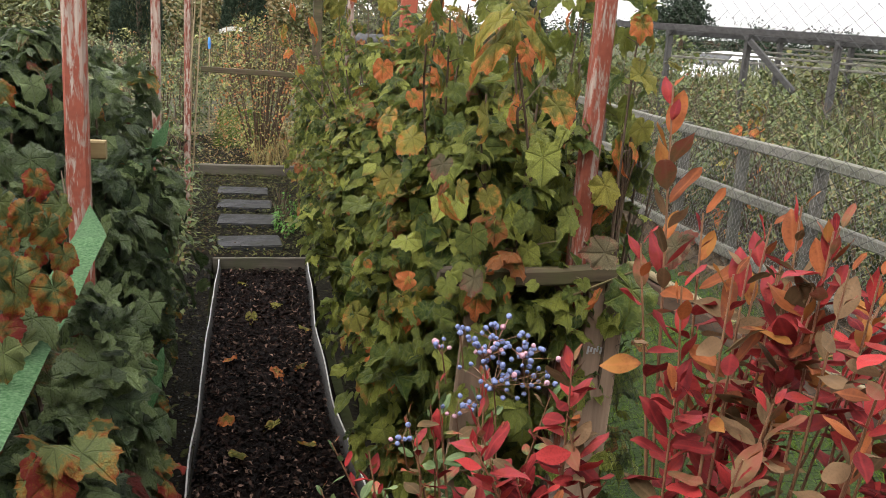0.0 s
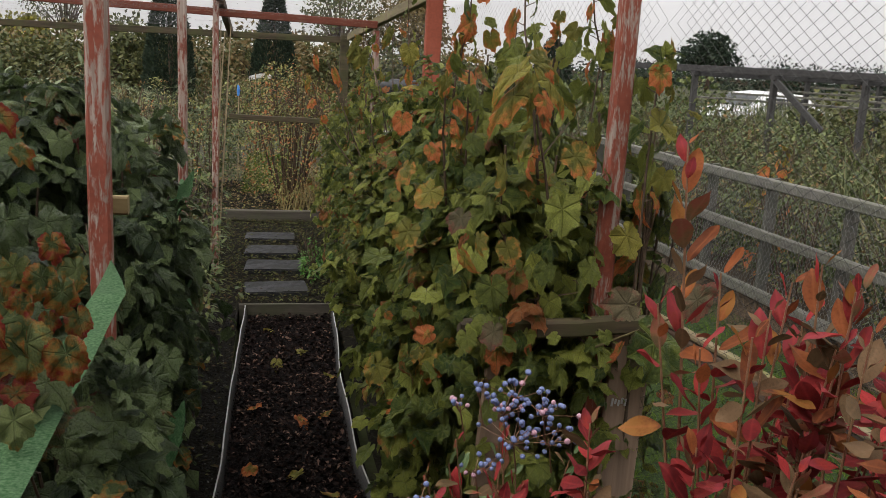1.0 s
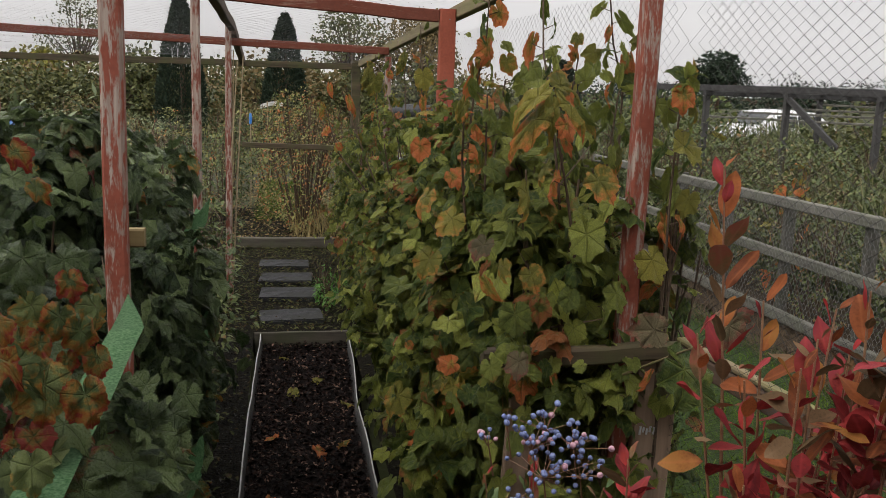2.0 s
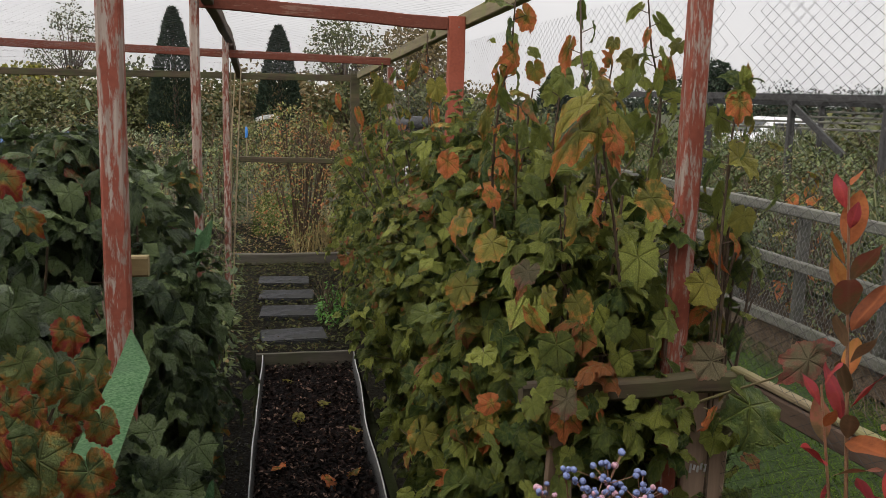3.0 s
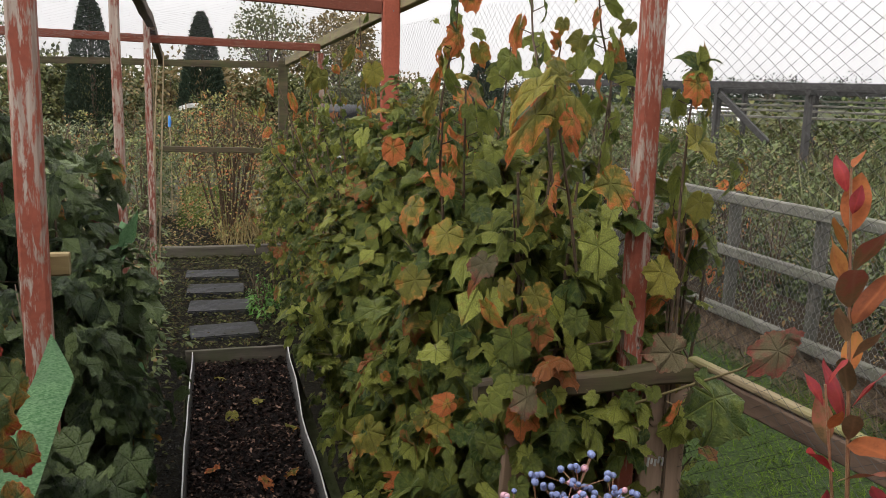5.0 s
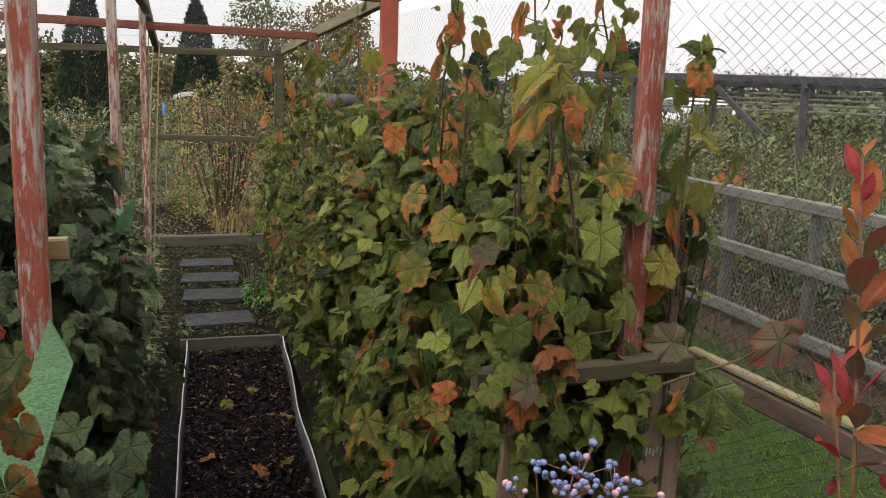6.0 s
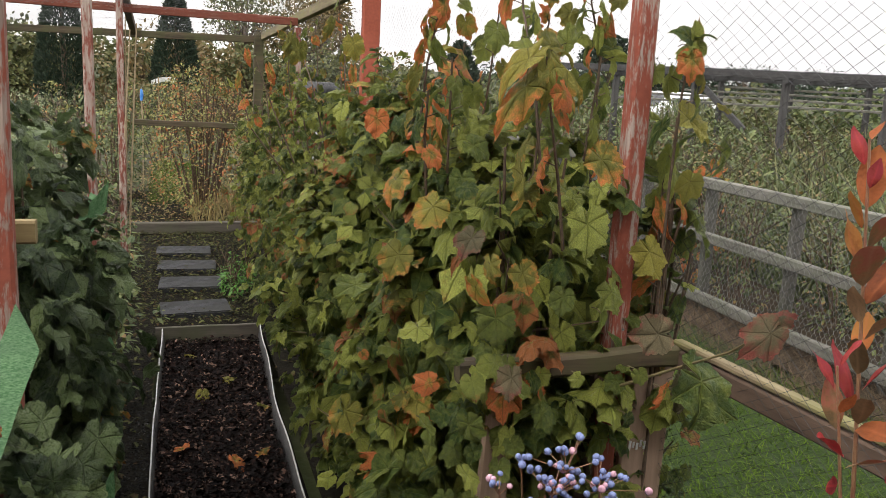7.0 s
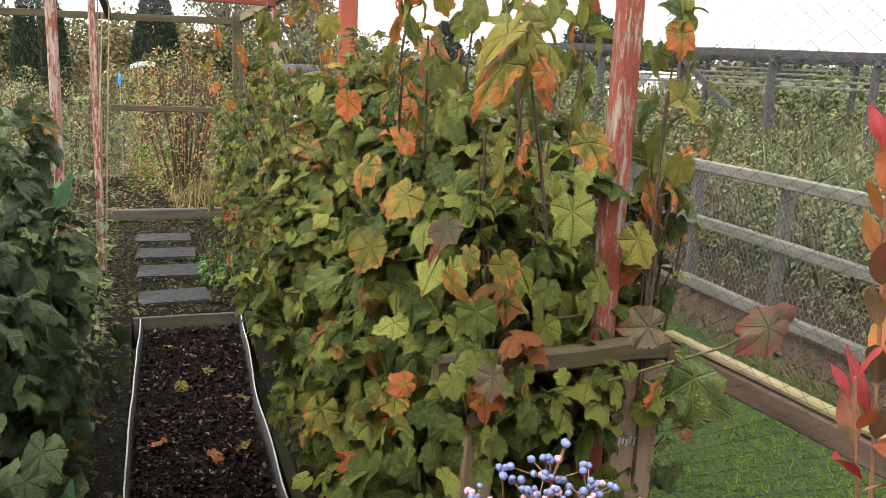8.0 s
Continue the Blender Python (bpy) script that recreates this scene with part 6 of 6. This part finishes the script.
# ---- the timber frame of another cage, out in the field ----
fr = thing("timber_frame", (5.05, 9.95, 0), "dark weathered timber frame of a disused fruit cage", "frame")
along, inward = Vector((0.532, -0.847, 0)), Vector((0.847, 0.532, 0))
for i in range(4):
    for row in (0, 2):
        q = along * (-0.02 + 1.0 * i) + inward * row * 1.5
        part("frame_post", beam(bmesh.new(), (q.x, q.y, -0.05), (q.x, q.y, 1.68), 0.065, 0.06, up=(0, 1, 0), cuts=3, wobble=0.004, rnd=rnd), DARK_FRAME_Z, fr)
for row in range(5):
    a, b = along * -1.2 + inward * row * 0.75, along * 3.05 + inward * row * 0.75
    part("frame_beam", beam(bmesh.new(), (a.x, a.y, 1.715), (b.x, b.y, 1.715 - 0.01 * row), 0.06, 0.07, cuts=4, wobble=0.006, rnd=rnd), DARK_FRAME, fr)
for i in range(4):
    a, b = along * (1.0 * i) + inward * -0.1, along * (1.0 * i) + inward * 3.1
    part("frame_beam", beam(bmesh.new(), (a.x, a.y, 1.655), (b.x, b.y, 1.65), 0.05, 0.055, cuts=3, wobble=0.004, rnd=rnd), DARK_FRAME, fr)
for row in range(4):
    # pale slats lying lower, across the back of the frame
    a, b = along * (-0.9 + 0.25 * row) + inward * (1.6 + 0.5 * row), along * 2.9 + inward * (1.6 + 0.5 * row)
    part("slat", beam(bmesh.new(), (a.x, a.y, 1.34 + 0.07 * row), (b.x, b.y, 1.36 + 0.065 * row), 0.12, 0.028, cuts=4, wobble=0.006, rnd=rnd), GREY_WOOD_Y, fr, "pale grey weathered slat")
a, b = along * 1.02 + inward * -0.05, along * 1.6 + inward * -0.05
part("brace", beam(bmesh.new(), (a.x, a.y, 1.62), (b.x, b.y, 1.12), 0.06, 0.06), DARK_FRAME, fr)

# ---- things on the plots ----
SHEET_BLUE = plain_material("blue_tarpaulin", (0.03, 0.14, 0.42), (0.08, 0.27, 0.62), 6, 0.4)
SHEET_WHITE = plain_material("white_plastic_sheet", (0.5, 0.51, 0.5), (0.75, 0.76, 0.75), 5, 0.4)
BLACK_PLASTIC = plain_material("black_plastic", (0.012, 0.012, 0.013), (0.03, 0.03, 0.032), 10, 0.5)
CAR_PAINT = plain_material("white_car_paint", (0.62, 0.63, 0.64), (0.7, 0.71, 0.72), 3, 0.25, bump=0.0, spec=0.5)
CAR_GLASS = plain_material("dark_car_glass", (0.01, 0.012, 0.014), (0.025, 0.028, 0.03), 4, 0.08, bump=0.0, spec=0.6)
SHED_WOOD = wood_material("shed_board", (0.2, 0.17, 0.13), (0.09, 0.075, 0.06), None, along=0)
SHED_ROOF = plain_material("grey_felt_roof", (0.16, 0.165, 0.16), (0.26, 0.265, 0.26), 8, 0.8)


def hooped_tarp(place, width, length, height, turn, label, material=None, group="blue cloches"):
    """A low hooped cloche under a wrinkled sheet, with its hoops showing at the ends."""
    root = thing("cloche", place, label, "cloche", group, turn)
    bm = bmesh.new()
    rows = []
    for i in range(15):
        a = math.pi * i / 14
        rows.append([bm.verts.new((math.cos(a) * width / 2 * (1 + 0.03 * noise.noise((i, j * 0.7, 1))), length * (j / 12 - 0.5), math.sin(a) * height * (1 + 0.05 * noise.noise((i * 0.6, j, 2))))) for j in range(13)])
    for r0, r1 in zip(rows, rows[1:]):
        for j in range(12):
            bm.faces.new((r0[j], r0[j + 1], r1[j + 1], r1[j]))
    bmesh.ops.solidify(bm, geom=bm.faces[:], thickness=0.01)
    part("sheet", bm, material or SHEET_BLUE, root, smooth=True)
    for y in (-0.5, 0, 0.5):
        bm = tube(bmesh.new(), [(math.cos(math.pi * i / 10) * (width / 2 + 0.02), length * y, math.sin(math.pi * i / 10) * (height + 0.02)) for i in range(11)], 0.012, 6)
        part("hoop", bm, BLACK_PLASTIC, root)
    return root


hooped_tarp((-4.45, 17.5, -0.16), 1.0, 1.6, 0.95, 20, "low cloche hoop covered with bright blue sheet")
hooped_tarp((-3.95, 18.6, -0.16), 0.9, 1.4, 0.9, 10, "low cloche hoop covered with bright blue sheet")

shed = thing("garden_shed", (-7.1, 28.6, -0.16), "small weathered timber garden shed with grey felt roof", "shed")
for x in range(9):
    part("wall_board", beam(bmesh.new(), (-0.7 + x * 0.175, -0.6, 0), (-0.7 + x * 0.175, -0.6, 0.85), 0.165, 0.02, up=(0, 1, 0)), SHED_WOOD, shed)
for x in (-0.79, 0.79):
    part("side_wall", beam(bmesh.new(), (x, 0, 0), (x, 0, 0.9), 0.03, 1.2, up=(0, 1, 0)), SHED_WOOD, shed)
part("back_wall", beam(bmesh.new(), (0, 0.6, 0), (0, 0.6, 0.85), 1.55, 0.03, up=(0, 1, 0)), SHED_WOOD, shed)
for s in (-1, 1):
    bm = bmesh.new()
    beam(bm, (-0.9, s * 0.36, 0.99), (0.9, s * 0.36, 0.99), 0.85, 0.03, up=(0, s * 0.35, 0.94))
    part("roof_panel", bm, SHED_ROOF, shed)

bin_ = thing("compost_bin", (1.9, 12.5, -0.16), "tall black plastic compost bin with a lid", "compost bin")
bm = bmesh.new()
bmesh.ops.create_cone(bm, cap_ends=True, segments=24, radius1=0.42, radius2=0.32, depth=1.35)
bmesh.ops.translate(bm, vec=(0, 0, 0.68), verts=bm.verts)
part("body", bm, BLACK_PLASTIC, bin_, smooth=True)
bm = bmesh.new()
bmesh.ops.create_cone(bm, cap_ends=True, segments=24, radius1=0.36, radius2=0.26, depth=0.14)
bmesh.ops.translate(bm, vec=(0, 0, 1.43), verts=bm.verts)
part("lid", bm, BLACK_PLASTIC, bin_, smooth=True)
flag = thing("tagged_stake", (-0.15, 15.1, -0.16), "thin stake with a torn white plastic bag", "stake")
part("stake", tube(bmesh.new(), [(0, 0, -0.02), (0.01, 0, 0.7), (0, 0, 1.42)], 0.01, 6), CANE, flag)
bm = bmesh.new()
g = [[bm.verts.new(((i / 8 - 0.3) * 0.36, 0.02 * noise.noise((i * 0.9, j, 3)), 1.42 - 0.12 * (i / 8 - 0.3) ** 2 - 0.07 * j / 4 + 0.1 * (i / 8 - 0.5) + 0.012 * noise.noise((i, j * 1.3, 7)))) for i in range(9)] for j in range(5)]
for j in range(4):
    for i in range(8):
        bm.faces.new((g[j][i], g[j][i + 1], g[j + 1][i + 1], g[j + 1][i]))
bmesh.ops.solidify(bm, geom=bm.faces[:], thickness=0.004)
part("bag", bm, SHEET_WHITE, flag, "torn white plastic bag")
barrel = part("barrel", tube(bmesh.new(), [(0, 0, 0), (0, 0, 0.05), (0, 0, 0.55), (0, 0, 1.06), (0, 0, 1.1)], [0.15, 0.17, 0.19, 0.17, 0.14], 20), SHEET_WHITE, None, "white plastic barrel beside the compost bin", smooth=True)
barrel.location = (1.68, 11.6, -0.16)
tagged(barrel, "", "barrel")
tie = thing("taped_stake", (-0.33, 11.9, -0.16), "garden cane with blue tape near its tip", "stake")
part("cane", tube(bmesh.new(), [(0, 0, 0), (0.01, 0, 0.7), (0, 0, 1.36)], 0.007, 6), CANE, tie)
part("tape", tube(bmesh.new(), [(0, 0, 1.2), (0.004, 0, 1.27), (0, 0, 1.34)], [0.014, 0.022, 0.012], 8), SHEET_BLUE, tie, "blue tape")


def parked_car(place, turn):
    """A small white hatchback: lofted body, glass, wheels and lamps."""
    root = thing("parked_car", place, "parked white hatchback seen through the brambles", "car", "", turn)
    profile = [(-1.95, 0.35, 0.75, 0.7), (-1.8, 0.3, 0.95, 0.8), (-1.2, 0.28, 1.0, 0.83), (-0.75, 0.28, 1.38, 0.8), (0.0, 0.28, 1.46, 0.8), (0.75, 0.28, 1.4, 0.8), (1.4, 0.28, 1.02, 0.83), (1.85, 0.32, 0.9, 0.78)]
    bm = bmesh.new()
    rows = []
    for x, z0, z1, w in profile:
        zs = min(0.92, z1)
        rows.append([bm.verts.new(p) for p in ((x, -w, z0), (x, -w - 0.02, (z0 + zs) / 2), (x, -w, zs), (x, -w * 0.8, z1), (x, w * 0.8, z1), (x, w, zs), (x, w + 0.02, (z0 + zs) / 2), (x, w, z0))])
    for r0, r1 in zip(rows, rows[1:]):
        for i in range(7):
            bm.faces.new((r0[i], r0[i + 1], r1[i + 1], r1[i]))
    bm.faces.new(rows[0])
    bm.faces.new(rows[-1][::-1])
    part("body", bm, CAR_PAINT, root, smooth=True)
    for s in (-1, 1):
        for x0, x1 in ((-0.68, -0.02), (0.04, 0.72)):
            part("side_window", beam(bmesh.new(), (x0, s * 0.765, 1.15), (x1, s * 0.765, 1.15), 0.03, 0.32, up=(0, -s * 0.35, 0.94)), CAR_GLASS, root)
    for x0, x1, z0, z1 in ((-1.15, -0.8, 1.03, 1.34), (1.35, 0.82, 1.06, 1.36)):
        bm = bmesh.new()
        beam(bm, ((x0 + x1) / 2, -0.6, (z0 + z1) / 2 + 0.03), ((x0 + x1) / 2, 0.6, (z0 + z1) / 2 + 0.03), math.hypot(x1 - x0, z1 - z0), 0.02, up=(z0 - z1 if x0 < x1 else z1 - z0, 0, abs(x1 - x0)))
        part("windscreen", bm, CAR_GLASS, root)
    for x in (-1.25, 1.25):
        for s in (-1, 1):
            bm = bmesh.new()
            bmesh.ops.create_cone(bm, cap_ends=True, segments=20, radius1=0.31, radius2=0.31, depth=0.2)
            tyre = part("wheel", bm, BLACK_PLASTIC, root, smooth=False)
            tyre.matrix_basis = pose(x, s * 0.76, 0.31, 90)
    return root


parked_car((13.6, 22.6, -0.16), 12)

# ---- distance: hedges, trees, conifers ----
def crown_tree(name, place, r, h, trunk, count, material, size, label, seed, shape="round", group=""):
    """A tree: tapered trunk, forking limbs and a crown of many small leaves in clumps, with gaps."""
    rnd = random.Random(seed)
    root = thing(name, place, label, "tree", group)
    wood = bmesh.new()
    tube(wood, [(0, 0, -0.2), (0.05, 0, h * 0.3), (0, 0.05, h * (0.95 if shape == "cone" else 0.7))], [trunk, trunk * 0.7, trunk * 0.2], 8)
    laid, clumps = [], []
    if shape != "cone":
        for i in range(26):
            a, e = rnd.uniform(0, 6.28), rnd.uniform(-0.3 if shape == "round" else -1.3, 1.0)
            c = Vector((math.cos(a) * r * math.sqrt(max(0.1, 1 - e * e)) * rnd.uniform(0.5, 0.95), math.sin(a) * r * math.sqrt(max(0.1, 1 - e * e)) * rnd.uniform(0.5, 0.95), h * 0.58 + e * h * 0.4))
            clumps.append((c, r * rnd.uniform(0.2, 0.42)))
            tube(wood, [(0, 0, h * rnd.uniform(0.2, 0.5)), c * 0.6 + Vector((0, 0, h * 0.15)), c], [trunk * 0.4, trunk * 0.2, trunk * 0.06], 5)
    for i in range(count):
        if shape != "cone":
            c, cr = clumps[i % len(clumps)]
            d = Vector((rnd.gauss(0, 1), rnd.gauss(0, 1), rnd.gauss(0, 1))).normalized()
            p = c + d * cr * rnd.random() ** 0.4
        else:
            z = rnd.random() ** 1.15
            a = rnd.uniform(0, 6.28)
            rr = r * (1 - z ** 2.6) ** 0.7 * (0.8 + 0.2 * math.sin(math.pi * min(1, z + 0.2))) * (1 + 0.13 * noise.noise((math.cos(a) * 2, math.sin(a) * 2, z * 7 + seed))) * (1 - abs(rnd.gauss(0, 0.1)))
            p = Vector((math.cos(a) * rr, math.sin(a) * rr, 0.03 * h + z * h * 0.97))
            d = Vector((math.cos(a) * 0.5, math.sin(a) * 0.5, 1.0))
        laid.append((rnd.randrange(3), turn_to(d + Vector((rnd.uniform(-0.5, 0.5), rnd.uniform(-0.5, 0.5), rnd.uniform(-0.5, 0.3))), (rnd.uniform(-1, 1), rnd.uniform(-1, 1), 0.6)), p, size * rnd.uniform(0.6, 1.3), rnd.random() * 0.6))
    part("trunk", wood, STEM, root, smooth=True)
    tagged(part("crown", leaf_mesh("crown", laid, SPRAY if shape == "cone" else ROUND, material), None, root), kind="stuff")
    return root


def far(bearing, distance):
    """A place by its bearing (degrees to the right of the path) and distance from the path's start."""
    a = radians(bearing)
    return (distance * math.sin(a), distance * math.cos(a), -0.16)


conifers = "columnar conifers"
crown_tree("conifer", far(0.5, 22.5), 0.56, 3.3, 0.1, 15000, CONIFER, 0.1, "dark columnar conifer tree behind the hedge", 81, "cone", conifers)
crown_tree("conifer", far(-5.75, 22.5), 0.58, 3.62, 0.1, 15000, CONIFER, 0.1, "dark columnar conifer tree behind the hedge", 82, "cone", conifers)
crown_tree("deciduous_tree", far(4.6, 41), 2.3, 4.9, 0.2, 3200, TREE_LEAF, 0.13, "half bare deciduous tree against the sky", 83)
crown_tree("copper_tree", far(9.0, 39), 2.4, 4.2, 0.25, 5000, BROWN_LEAF, 0.15, "rounded brown autumn tree behind the hedge", 84)
crown_tree("birch_tree", far(-11.5, 40), 1.6, 5.0, 0.12, 2200, TREE_LEAF, 0.09, "thin birch tree with few leaves", 85)
crown_tree("yellow_tree", far(-13.9, 66), 1.8, 2.9, 0.2, 1500, CURRANT_FALL, 0.3, "small bright yellow tree far off", 86)
crown_tree("conifer", far(18.0, 46), 1.0, 3.0, 0.15, 3000, CONIFER, 0.3, "small dark conifer beyond the currant row", 88, "cone", conifers)
crown_tree("dark_tree", far(27.5, 95), 3.3, 5.6, 0.3, 6000, CONIFER, 0.3, "dark rounded tree beyond the field", 87)
rnd = random.Random(12)
for i in range(26):
    b = -23 + i * 1.55
    mat, tint = ((TREE_LEAF, "dull green"), (TREE_LEAF, "dark green"), (TREE_LEAF, "dark green"), (BROWN_LEAF, "brownish"))[i % 4]
    crown_tree("hedge_shrub", far(b, rnd.uniform(24, 30)), rnd.uniform(1.2, 1.7), rnd.uniform(1.75, 2.25) - 0.02 * max(0, b) - (0.2 if b < -13 else 0), 0.1, 3000, mat, 0.12, tint + " hedge shrub at the back of the plots", 100 + i, "shrub", "hedge shrubs")
for i in range(16):
    if 4 <= i <= 7:
        continue
    crown_tree("field_shrub", far(19 + i * 2.1, rnd.uniform(15, 27)), rnd.uniform(1.0, 1.6), rnd.uniform(1.15, 1.5), 0.06, 2000, (WEED, TREE_LEAF)[i % 3 == 2], 0.11, "grey green scrub growing in the unmown field", 200 + i, "shrub", "scrub in the field")
for i in range(12):
    crown_tree("far_tree", far(20 + i * 2.6, rnd.uniform(120, 150)), rnd.uniform(4, 7), rnd.uniform(1.8, 3.2), 0.3, 2600, CONIFER, 0.32, "distant dark woodland tree on the horizon", 130 + i, "shrub", "far woods")
# overgrown plots between the cage and the hedge
PLOT = ((GREYWEED, LANCE, "grey green overgrown weeds on the plots"), (DRY, LANCE, "dry tan weed stalks on the plots"), (WEED, OVAL, "green overgrown weeds on the plots"), (TALLGRASS, LANCE, "pale seeding weeds on the plots"))
bush("plot_weeds", (-1.15, 9.9, 0), (0.55, 0.8, 1.25), 1500, 0, OVAL, OVAL, DRYGREEN, DRYGREEN, 0.04, "yellowing weeds beside the far path", "weeds", 158, "overgrown plots", 0.2, 9, (), (0, -1), droop=0.1)
bush("plot_weeds", (-0.1, 14.6, 0), (0.9, 0.6, 1.2), 1800, 0, OVAL, OVAL, DRYGREEN, DRYGREEN, 0.06, "yellowing weeds at the end of the path", "weeds", 157, "overgrown plots", 0.2, 9, (), (0, -1), droop=0.1)
bush("plot_weeds", (-0.62, 10.9, 0), (0.34, 0.5, 1.02), 1200, 0, OVAL, OVAL, WEED, WEED, 0.05, "green weeds at the edge of the far path", "weeds", 156, "overgrown plots", 0.2, 9, (), (0, -1), droop=0.1)
bush("plot_weeds", (-0.9, 11.6, 0), (0.6, 0.8, 1.3), 1300, 0, LANCE, LANCE, TALLGRASS, TALLGRASS, 0.08, "pale seeding weeds beside the far path", "weeds", 159, "overgrown plots", 0.2, 9, (), (0, -1), droop=0.1)
tufts("dead_stalks", (-0.45, 0.9, 9.0, 10.6), 600, DRY, 0.34, "reddish dry stalks behind the back rail", "dry grass", 57, upright=0.78, patterns=STALK, fall=(0.3, 0.9), keep=lambda x, y, r: x > 0.2)
for i in range(30):
    b = -24 + (i * 37 % 100) * 0.4
    dist = 10.6 + (i * 53 % 100) * 0.11
    mat, pats, text = PLOT[i % 4]
    place = far(b, dist)
    if abs(place[0] - 0.1) < 1.1 and place[1] < 14:
        place = (place[0] + 1.8 * (1 if place[0] > 0 else -1), place[1], place[2])
    low = 0.62 if -17 < b < -9 and dist < 18 else 1.0
    bush("plot_weeds", place, (0.9, 0.9, rnd.uniform(1.0, 1.5) * low), 1400, 0, pats, pats, mat, mat, 0.07, text, "weeds", 160 + i, "overgrown plots", 0.2, 7, (), (0, -1), droop=0.1)
